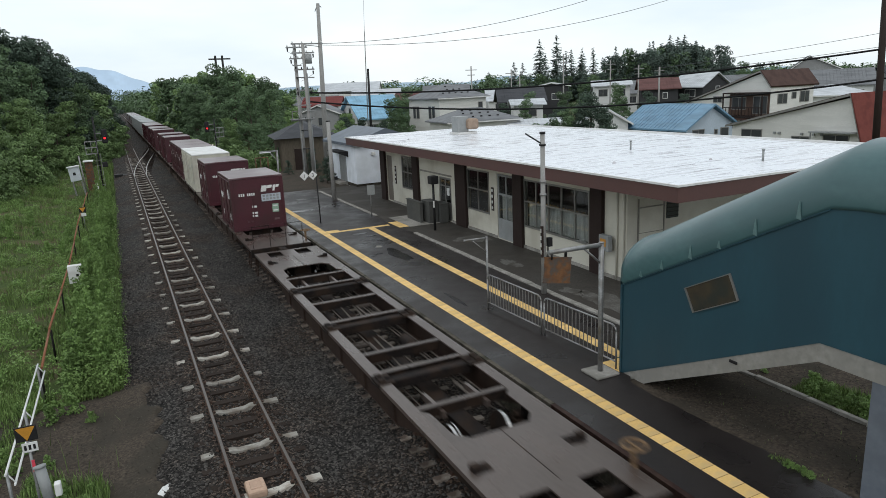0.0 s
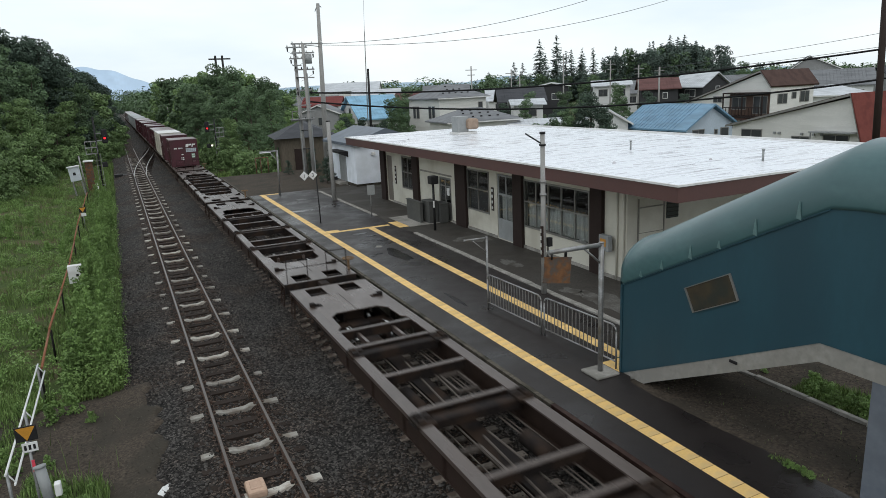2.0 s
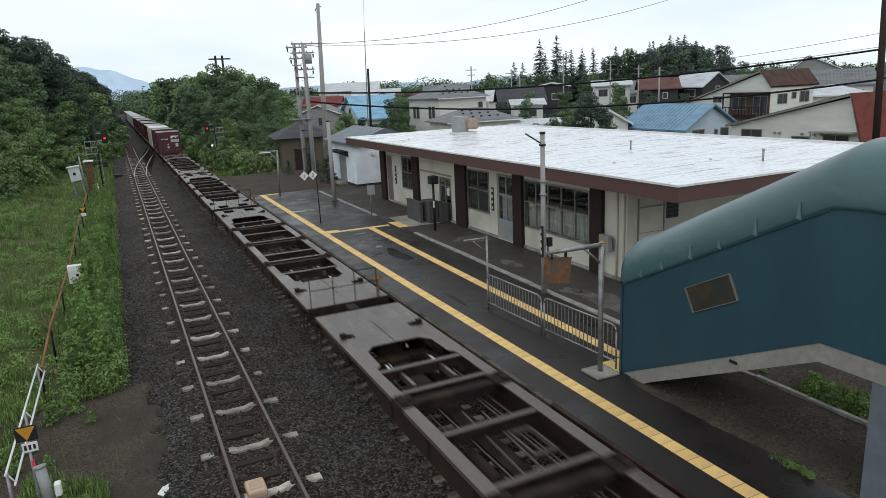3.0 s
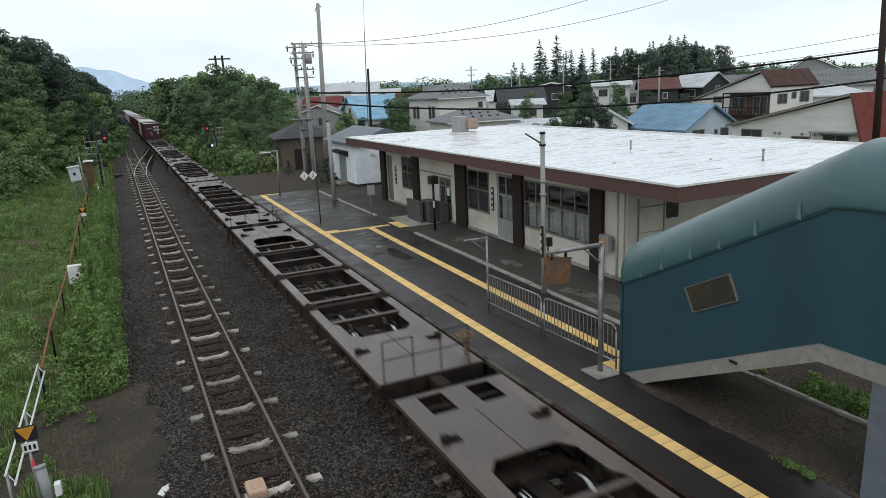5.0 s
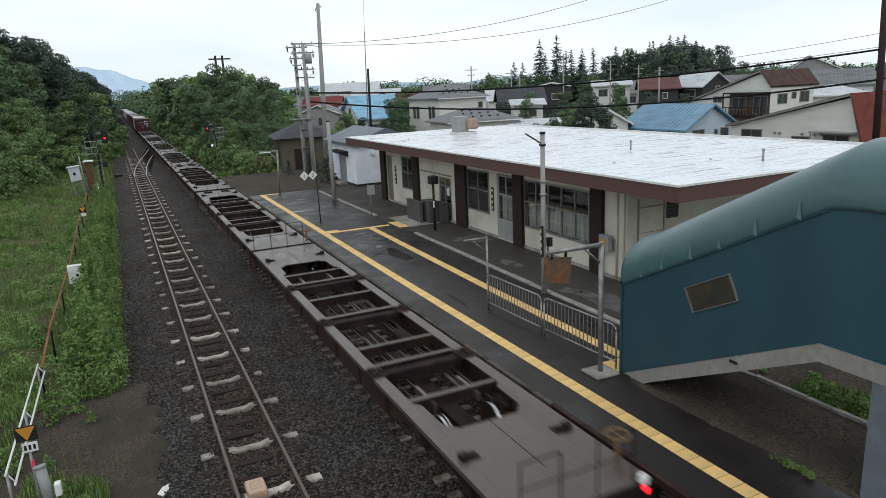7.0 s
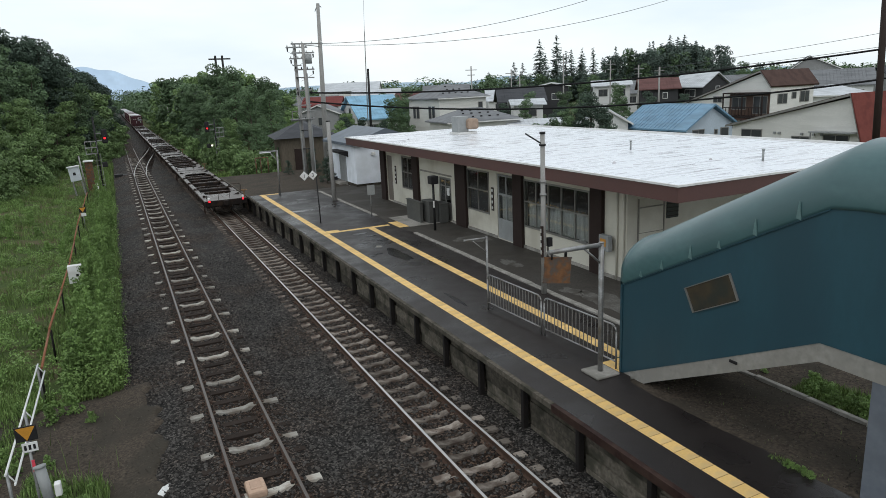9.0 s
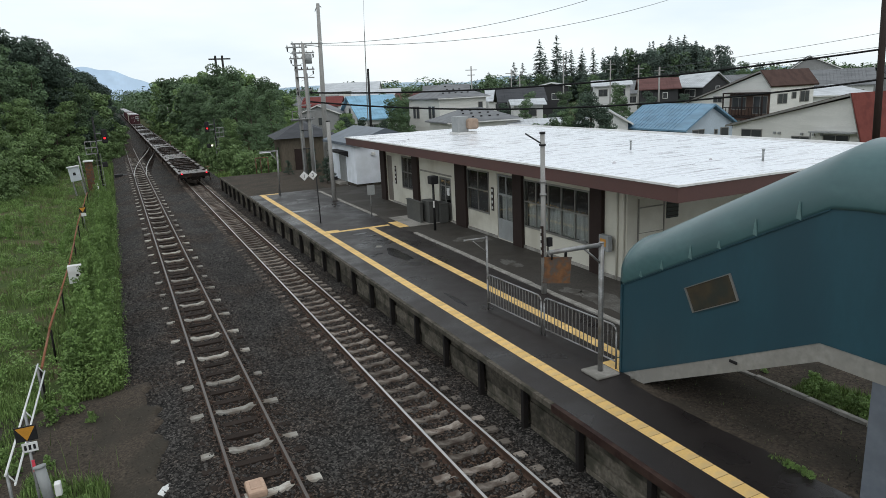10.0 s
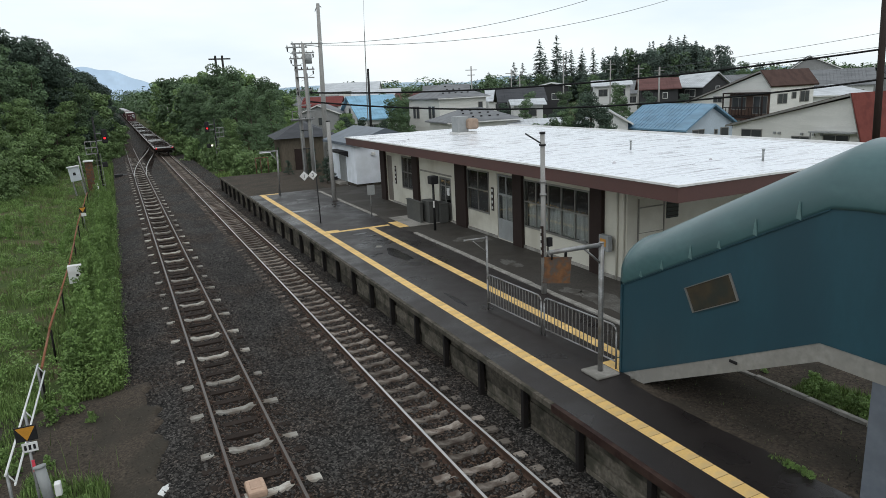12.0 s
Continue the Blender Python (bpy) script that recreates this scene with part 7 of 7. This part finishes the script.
def woods():
    rnd = random.Random(77)
    leafm = [broadleaf_model(31 + i, 9.0, 3.4, M_LEAF, leaf=0.125, per=370) for i in range(3)]
    darkm = [broadleaf_model(51 + i, 11.0, 3.6, M_LEAFD, leaf=0.125, per=370) for i in range(3)]
    shadem = [broadleaf_model(151 + i, 11.0, 3.6, M_PINE, leaf=0.12, per=380) for i in range(2)]
    bushm = [broadleaf_model(71 + i, 3.2, 2.0, M_LEAF, leaf=0.135, per=260, low=0.05) for i in range(3)]
    farm = [broadleaf_model(41 + i, 10.0, 3.6, (M_LEAF, M_LEAFD)[i % 2], leaf=0.25, per=95) for i in range(4)]
    weedm = [broadleaf_model(171 + i, 3.2, 2.0, M_WEED, leaf=0.20, per=130, low=0.05, limbs=False) for i in range(3)]
    grovem = [broadleaf_model(61 + i, 10.0, 3.6, M_HAZY_LEAF if i else M_LEAFD, leaf=0.2, per=110) for i in range(3)]
    tallm = [broadleaf_model(191 + i, 3.2, 0.85, M_WEED, leaf=0.085, per=760, low=0.04, limbs=False) for i in range(3)]
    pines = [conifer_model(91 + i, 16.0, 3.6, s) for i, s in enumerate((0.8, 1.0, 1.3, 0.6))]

    def edge_left(y):
        return -15.0 + 8.6 * min(max((y - 66) / 44, 0), 1)

    # wooded slope west of the line
    y = 62.0
    while y < 190:
        step = 6.0 + (y - 62) * 0.03
        x = edge_left(y) - 1.8
        k = 0
        while x > -34 and (x + 5.6) / y > -0.22:
            xx, yy = x + rnd.uniform(-1.2, 1.2), y + rnd.uniform(-2, 2)
            far = edge_left(y) - x
            m = rnd.choice(leafm if far < 6 and rnd.random() < 0.8 else darkm)
            m = rnd.choice(farm) if y > 115 else m
            sc = ((0.78 if y < 95 else 0.95) + far * (0.040 if y < 95 else 0.050) + max(0, far - 9.5) * 0.07)
            sc = min(sc, 1.6 if y > 120 else 1.3) * rnd.uniform(0.88, 1.12) * (0.86 if far < 8 and y > 95 else 1.0)
            plant("tree", m, xx, yy, terrain(xx, yy), sc, rnd.uniform(0, 6), "leafy green tree on the wooded slope by the line" if far < 6 else "dark green tree on the wooded slope by the line", "tree", "trees of the wooded slope")
            x -= 4.6
            k += 1
        y += step
    for _ in range(70):
        yy = rnd.uniform(60, 190)
        xx = edge_left(yy) + rnd.uniform(-1.0, 1.6)
        plant("bush", rnd.choice(bushm), xx, yy, terrain(xx, yy) - 0.1, rnd.uniform(0.5, 1.0), rnd.uniform(0, 6), "dense green bush at the wood's edge", "bush", "bushes along the line")

    # woods east of the line beyond the platform
    def edge_right(y):
        return 6.2 - 2.6 * min(max((y - 66) / 30, 0), 1)

    y = 67.0
    while y < 190:
        x = edge_right(y) + 2.0
        while x < -5.6 + 0.222 * y + 1.0:
            xx, yy = x + rnd.uniform(-1.0, 1.0), y + rnd.uniform(-2, 2)
            sc = rnd.uniform(0.80, 1.02) * (0.90 if y < 90 else 1.05 + (y - 90) * 0.003) * (0.75 if x < edge_right(y) + 3 and y < 100 else 1.0)
            sc *= 0.76 if (xx + 5.6) / yy > 0.205 else 0.84 if (xx + 5.6) / yy > 0.18 else 1.0
            # mostly darker foliage nearby: the wood's shade is put into leaf colour
            plant("tree", rnd.choice(leafm[:1] + darkm if y < 110 else farm), xx, yy, terrain(xx, yy), sc, rnd.uniform(0, 6), "leafy green tree beside the running line", "tree", "trees beyond the platform")
            x += 4.0
        y += 6.0 + (y - 67) * 0.03
    for _ in range(75):
        yy = 61 + 130 * rnd.random() ** 1.5
        xx = edge_right(yy) + rnd.uniform(-1.4, 1.2) + (2.2 if yy < 66 else 0)
        plant("bush", rnd.choice(bushm), xx, yy, terrain(xx, yy) - 0.1, rnd.uniform(0.45, 1.0), rnd.uniform(0, 6), "dense green bush beside the track", "bush", "bushes along the line")
    # trees of the town
    for x, y, sc, m in ((22.9, 72.8, 0.56, 1), (25.0, 75.5, 0.58, 2), (26.4, 78.0, 0.50, 0), (29.0, 92.0, 0.62, 1), (32.0, 95.0, 0.60, 2), (35.0, 97.0, 0.62, 0), (43.5, 76.0, 0.55, 0), (39.0, 70.0, 0.50, 1), (48.0, 75.0, 0.55, 2), (58.0, 76.0, 0.6, 0), (14.5, 66.0, 0.5, 1), (17.0, 70.0, 0.55, 2), (50.5, 66.0, 0.45, 1), (46.0, 62.0, 0.4, 0), (88.0, 78.0, 0.7, 1), (70.0, 66.0, 0.5, 2)):
        plant("tree", (darkm if x > 20 else leafm)[m], x, y, 0.0, sc, rnd.uniform(0, 6), "round green garden tree between the houses", "tree", "garden trees")
    for x, y, sc in ((29.8, 45.6, 0.58), (28.6, 45.0, 0.50), (27.4, 45.6, 0.46), (31.0, 45.6, 0.48), (32.0, 46.6, 0.40), (26.3, 45.8, 0.40), (25.2, 46.4, 0.36)):
        plant("tree", rnd.choice(shadem if sc > 0.47 else darkm), x, y, 0.0, sc, rnd.uniform(0, 6), "dense dark green garden tree behind the station roof", "tree", "garden trees")
    for x, y, sc in ((37.5, 62.0, 0.36), (39.5, 64.0, 0.42), (42.0, 63.5, 0.38), (44.5, 66.5, 0.42), (47.5, 68.0, 0.40), (52.0, 64.0, 0.42), (55.0, 66.5, 0.45), (60.0, 72.0, 0.50), (36.0, 70.0, 0.46), (19.0, 72.0, 0.40), (21.0, 70.5, 0.36), (16.0, 68.0, 0.44), (64.0, 70.0, 0.46)):
        plant("tree", rnd.choice(shadem), x, y, 0.0, sc, rnd.uniform(0, 6), "small dark green garden tree between the houses", "tree", "garden trees")
    for x, y, sc in ((7.6, 47.0, 0.7), (8.0, 52.5, 0.8), (6.6, 54.5, 0.45), (12.0, 56.0, 0.9)):
        plant("bush", rnd.choice(shadem), x, y, 0.7, sc * 0.27, rnd.uniform(0, 6), "dark leafy bush beside the shed", "bush", "bushes by the sheds")
    for k in range(20):
        u = rnd.random()
        x, y, sc = 5.98 + 0.75 * rnd.random(), 8.35 - 1.5 * u, rnd.uniform(0.07, 0.12)
        plant("weed_clump", rnd.choice(weedm), x, y, PLAT_Z, sc, rnd.uniform(0, 6), "low bright green weeds in the dirt beside the stairs", "weeds", "weeds by the stairs", stretch=0.85)
    for k in range(6):
        plant("weed_clump", rnd.choice(weedm), 3.56 + rnd.uniform(-0.06, 0.06), 6.2 + 0.08 * k, PLAT_Z, rnd.uniform(0.028, 0.05), rnd.uniform(0, 6), "tiny weeds at the asphalt's edge", "weeds", "weeds by the stairs", stretch=0.8)
    for x, y in ((6.27, 9.3), (6.5, 9.5), (6.1, 9.6)):
        plant("weed_clump", rnd.choice(weedm), x, y, PLAT_Z, 0.05, rnd.uniform(0, 6), "tiny weeds under the stairs", "weeds", "weeds by the stairs", stretch=0.6)
    for k in range(135):
        verge = k < 105
        x = rnd.uniform(-7.6, -6.5) if verge else rnd.uniform(-14.5, -8.7)
        y = 20.5 + (45 if verge else 50) * rnd.random() ** 1.4
        if x < -7.25 and 25 < y < 31.2:
            continue
        plant("weed_clump", rnd.choice(tallm if verge else weedm), x, y, terrain(x, y) - 0.05, rnd.uniform(0.26, 0.42) if verge else rnd.uniform(0.12, 0.24), rnd.uniform(0, 6), "lush feathery green weeds beside the ballast" if verge else "leafy green weeds in the meadow", "weeds", "weeds beside the track", stretch=rnd.uniform(1.1, 1.9))
    for x, y, sc in ((-7.6, 18.4, 0.16), (-8.0, 18.0, 0.14), (-7.1, 17.6, 0.08), (-8.4, 16.6, 0.12), (-7.9, 15.6, 0.09), (-7.0, 11.9, 0.12), (-6.7, 11.4, 0.14), (-7.2, 11.2, 0.16), (-6.4, 11.7, 0.10), (-8.3, 12.4, 0.13)):
        plant("weed_clump", rnd.choice(weedm), x, y, -0.50, sc, rnd.uniform(0, 6), "small green weeds on the dirt path", "weeds", "weeds beside the track", stretch=1.2)
    for k in range(80):
        x, y = rnd.uniform(-7.75, -6.65), 19.8 + 20 * rnd.random() ** 1.4
        plant("tall_weed", rnd.choice(tallm), x, y, terrain(x, y) - 0.05, rnd.uniform(0.34, 0.48), rnd.uniform(0, 6), "tall feathery green weed beside the ballast", "weeds", "tall weeds beside the track", stretch=rnd.uniform(0.9, 1.3))
    for k in range(26):
        x, y = (rnd.uniform(-8.3, -6.9), rnd.uniform(13.2, 14.9)) if k < 13 else (rnd.uniform(-9.6, -8.45), rnd.uniform(14.5, 19.8))
        plant("weed_clump", rnd.choice(weedm), x, y, -0.50, rnd.uniform(0.07, 0.14), rnd.uniform(0, 6), "small green weeds on the dirt path", "weeds", "weeds beside the track", stretch=1.1)
    for k in range(34):
        u = k / 33
        plant("tree", rnd.choice(grovem), 62 + 72 * u + rnd.uniform(-3, 3), 138 - 40 * u + rnd.uniform(-8, 8), 0, rnd.uniform(0.58, 0.84), rnd.uniform(0, 6), "dark leafy tree behind the town's houses", "tree", "grove behind the town")
    for x, y, top in ((-17.8, 100, 17.0), (-16.2, 99, 16.4), (-14.6, 101, 15.7), (-13.3, 99, 15.6), (-12.3, 101, 13.7), (-11.4, 100, 12.2), (-12.4, 125, 13.6), (-11.0, 126, 13.0), (-9.6, 125, 12.4), (-8.4, 126, 11.6), (-8.0, 158, 11.6), (-6.9, 165, 10.9), (-6.2, 182, 10.4), (-10.2, 140, 13.2), (-9.0, 142, 12.3)):
        plant("tree", rnd.choice(shadem), x, y + 8, terrain(x, y), (top - terrain(x, y)) * 1.03 / 11.0, rnd.uniform(0, 6), "tall dark rounded tree on the wooded slope's crest", "tree", "trees of the wooded slope", stretch=1.0)
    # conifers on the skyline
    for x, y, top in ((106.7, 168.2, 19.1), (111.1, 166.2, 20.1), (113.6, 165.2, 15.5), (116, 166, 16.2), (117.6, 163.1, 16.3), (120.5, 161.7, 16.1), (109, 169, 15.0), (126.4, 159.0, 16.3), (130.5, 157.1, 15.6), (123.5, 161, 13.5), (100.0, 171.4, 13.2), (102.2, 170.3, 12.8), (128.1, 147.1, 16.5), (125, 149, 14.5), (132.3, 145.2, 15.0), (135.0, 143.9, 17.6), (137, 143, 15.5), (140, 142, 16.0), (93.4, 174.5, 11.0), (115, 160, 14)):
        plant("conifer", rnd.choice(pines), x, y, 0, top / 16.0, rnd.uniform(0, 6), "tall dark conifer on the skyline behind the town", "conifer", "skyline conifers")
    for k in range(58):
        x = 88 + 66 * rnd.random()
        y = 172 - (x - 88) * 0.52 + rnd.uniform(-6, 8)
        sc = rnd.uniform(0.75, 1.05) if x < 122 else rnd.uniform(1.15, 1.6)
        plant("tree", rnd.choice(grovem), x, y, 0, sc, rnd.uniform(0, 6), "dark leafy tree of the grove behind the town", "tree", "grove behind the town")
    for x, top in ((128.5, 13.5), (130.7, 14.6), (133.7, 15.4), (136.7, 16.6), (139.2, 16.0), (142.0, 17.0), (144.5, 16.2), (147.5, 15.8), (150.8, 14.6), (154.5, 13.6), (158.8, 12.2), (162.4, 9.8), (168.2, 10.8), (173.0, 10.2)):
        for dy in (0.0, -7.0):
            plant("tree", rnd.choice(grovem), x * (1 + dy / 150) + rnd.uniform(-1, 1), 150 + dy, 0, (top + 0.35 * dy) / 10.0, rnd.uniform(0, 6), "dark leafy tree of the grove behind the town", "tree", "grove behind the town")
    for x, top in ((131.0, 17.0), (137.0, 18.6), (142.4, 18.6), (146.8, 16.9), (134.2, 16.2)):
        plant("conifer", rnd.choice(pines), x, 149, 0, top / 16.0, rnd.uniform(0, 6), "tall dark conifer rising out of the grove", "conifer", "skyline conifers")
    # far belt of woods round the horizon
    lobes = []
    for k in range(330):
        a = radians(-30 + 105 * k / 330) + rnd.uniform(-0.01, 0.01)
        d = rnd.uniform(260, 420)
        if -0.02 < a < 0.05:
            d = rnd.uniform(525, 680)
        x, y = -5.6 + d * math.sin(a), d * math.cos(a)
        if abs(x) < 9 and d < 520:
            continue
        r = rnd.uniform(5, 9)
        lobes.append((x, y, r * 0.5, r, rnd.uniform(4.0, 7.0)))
    for k in range(210):
        y = 180 + 340 * rnd.random()
        for x in (rnd.uniform(-24, -8.5), rnd.uniform(5.5, 26)):
            lobes.append((x, y, 3.5 + rnd.uniform(0, 3.0), rnd.uniform(2.8, 4.0), rnd.uniform(4.5, 6.5)))
    for k in range(30):
        lobes.append((rnd.uniform(-40, 40), rnd.uniform(560, 600), 7.0, rnd.uniform(4, 7), rnd.uniform(6.5, 10.5)))
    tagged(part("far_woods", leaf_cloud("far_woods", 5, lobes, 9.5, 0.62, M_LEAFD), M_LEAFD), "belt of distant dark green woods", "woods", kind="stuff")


def grass():
    rng = np.random.default_rng(9)

    def blades(name, n, x0, x1, y0, y1, hmin, hmax, wide, label, power=1.6, keep=None, base=terrain):
        V, F = [], []
        xs, ys = rng.uniform(x0, x1, n), y0 + (y1 - y0) * rng.uniform(0, 1, n) ** power
        for x, y in zip(xs.tolist(), ys.tolist()):
            c = noise.noise((x * 0.7, y * 0.5, 1.0))
            if c < (-0.42 if x > -7.9 else -0.26) or (keep and not keep(x, y)):
                continue
            h = rng.uniform(hmin, hmax) * (0.62 if x < -8.3 else 1.0) * (0.75 + 0.8 * max(c, -0.2))
            a, lean = rng.uniform(0, math.tau), rng.uniform(0.1, 0.45) * h
            w = wide * rng.uniform(0.6, 1.4) * (1 + y * 0.012)
            z = base(x, y) - 0.03
            k = len(V)
            dx, dy = math.cos(a), math.sin(a)
            V += [(x - dy * w, y + dx * w, z), (x + dy * w, y - dx * w, z), (x + dx * lean * 0.35 + dy * w * 0.7, y + dy * lean * 0.35 - dx * w * 0.7, z + h * 0.6), (x + dx * lean * 0.35 - dy * w * 0.7, y + dy * lean * 0.35 + dx * w * 0.7, z + h * 0.6), (x + dx * lean, y + dy * lean, z + h)]
            F += [(k, k + 1, k + 2, k + 3), (k + 3, k + 2, k + 4)]
        tagged(part(name, raw(name, V, F, M_GRASS), M_GRASS), label, "grass", kind="stuff")

    def off_path(x, y):
        return y > 19.2 + 0.5 * noise.noise((x, 0, 0)) or x < -9.3 or rng.random() < 0.02

    blades("meadow_grass", 92000, -17.0, -6.35, 13.0, 95.0, 0.22, 0.75, 0.009, "tall green grass and weeds beside the track", 1.9, off_path)
    blades("verge_weeds", 17000, -7.7, -6.35, 19.8, 70.0, 0.45, 1.15, 0.011, "lush tall weeds along the ballast", 1.5)
    # low leafy weeds fill the meadow and the verge
    for name, count, x0, x1, y0, y1, small, large, lift, label in (("meadow_weeds", 1500, -16.0, -8.0, 19.0, 75.0, 0.10, 0.32, 0.75, "low leafy weeds scattered through the meadow"), ("verge_herbs", 820, -7.75, -6.3, 19.4, 60.0, 0.09, 0.24, 2.3, "feathery green herbs crowding the verge")):
        lobes = []
        for _ in range(count):
            x, y, q = rng.uniform(x0, x1), y0 + (y1 - y0) * rng.random() ** 1.7, rng.uniform(small, large)
            if noise.noise((x * 0.5, y * 0.35, 6.0)) > -0.15 or lift > 1:
                lobes.append((x, y, terrain(x, y) + q * lift * rng.uniform(0.5, 1.2), q, q * lift))
        tagged(part(name, leaf_cloud(name, 14, lobes, 1800.0, 0.034, M_WEED), M_WEED), label, "weeds", kind="stuff")
    path = lambda x, y: -0.47 + 0.32 * min(max((x + 6.9) / 1.5, 0), 1)
    blades("near_weeds", 5000, -8.6, -6.7, 12.8, 15.3, 0.12, 0.45, 0.008, "weeds around the trackside lamp", 1.0, lambda x, y: y < 14.9 - 0.75 * (x + 7.8) + 0.5 * noise.noise((x * 2, y * 2, 0)), path)
    blades("fence_weeds", 5200, -9.9, -8.1, 14.0, 20.5, 0.15, 0.55, 0.009, "green weeds along the fence rail", 1.0, lambda x, y: x < -8.55 + 0.45 * noise.noise((x, y * 0.9, 4)) + (0.3 if y > 18.6 else 0), path)
    blades("verge_grass", 9000, 2.6, 9.0, 57.3, 70.0, 0.3, 0.8, 0.02, "grass beyond the platform end", 1.0)
    level = lambda x, y: PLAT_Z - 0.01
    blades("stair_weeds", 3600, 5.98, 6.85, 6.85, 8.45, 0.07, 0.26, 0.010, "small green weeds beside the stairs", 1.0, None, level)
    blades("edge_weeds", 350, 3.48, 3.66, 6.15, 6.95, 0.03, 0.12, 0.007, "small weeds along the asphalt's edge", 1.0, None, level)
    blades("sparse_weeds", 900, 3.7, 9.0, 4.0, 10.4, 0.02, 0.09, 0.005, "sparse tiny weeds in the dirt yard", 1.0, None, level)
    tagged(part("dirt_path", sheet("dirt_path", -9.6, -5.35, 9.0, 19.6, 50, 100, lambda x, y: -0.47 + 0.32 * min(max((x + 6.9) / 1.5, 0), 1) + 0.03 * noise.noise((x * 1.3, y * 1.3, 9)) + 0.012 * noise.noise((x * 6, y * 6, 4)) - 0.25 * max(0, y - 18.8) - 0.4 * min(max((x + 5.75 + 0.45 * noise.noise((y * 0.7, 3, 0)) + 0.2 * noise.noise((y * 2.5, 7, 0))) / 0.35, 0), 1), M_DIRT), M_DIRT), "bare brown gravelly dirt path to the track", "path", kind="structure")
    scatter_stones("dirt_stones", 4500, -9.0, -5.6, 9.5, 19.0, 0.012, lambda x, y: -0.46 + 0.32 * min(max((x + 6.9) / 1.5, 0), 1), M_PEBBLE, "small pale stones on the dirt path", 3)
    scatter_stones("yard_stones", 6000, 3.75, 9.0, 3.5, 10.4, 0.013, lambda x, y: PLAT_Z - 0.006, M_PEBBLE, "small stones in the dirt beside the stairs", 6)


def mountains():
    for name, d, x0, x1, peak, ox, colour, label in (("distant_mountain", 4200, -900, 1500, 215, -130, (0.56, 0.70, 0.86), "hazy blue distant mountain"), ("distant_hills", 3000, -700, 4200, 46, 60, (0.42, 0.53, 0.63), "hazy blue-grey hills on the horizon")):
        V, F, n = [], [], 140
        for i in range(n + 1):
            x = x0 + (x1 - x0) * i / n
            if name == "distant_mountain":
                z = peak * math.exp(-((x - ox) / (300 if x < ox else 420)) ** 2) * (0.95 + 0.06 * noise.noise((x * 0.012, 0, 0)))
            else:
                z = peak * (0.75 + 0.5 * noise.noise((x * 0.003, 4, 0)) + 0.12 * noise.noise((x * 0.02, 1, 0)))
            V += [(x, d, -20), (x, d + z * 0.8, max(z, 0)), (x, d + 900, -20)]
        for i in range(n):
            k = 3 * i
            F += [(k, k + 3, k + 4, k + 1), (k + 1, k + 4, k + 5, k + 2)]
        # aerial haze is painted into the ridge's pale blue base colour
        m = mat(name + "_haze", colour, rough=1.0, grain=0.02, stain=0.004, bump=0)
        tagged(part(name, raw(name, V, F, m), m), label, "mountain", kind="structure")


platform_things()
signals()
power_poles()
town()
woods()
grass()
mountains()
scatter_stones("ballast_stones", 21000, -6.3, 1.5, 7.5, 34, 0.032, bed_height, M_STONE, "loose crushed ballast stones between the tracks", 21)


# ------------------------------------------------------------------ what moves
TAIL, SPEED = 10.92, 17.95


def motions():
    for ob, offset, height in MOVING:
        walk(ob, [(t, pose(0, TAIL + SPEED * (t - 7.2) + offset, height)) for t in (0.0, 3.0, 6.0, 9.0, 12.0)])


motions()
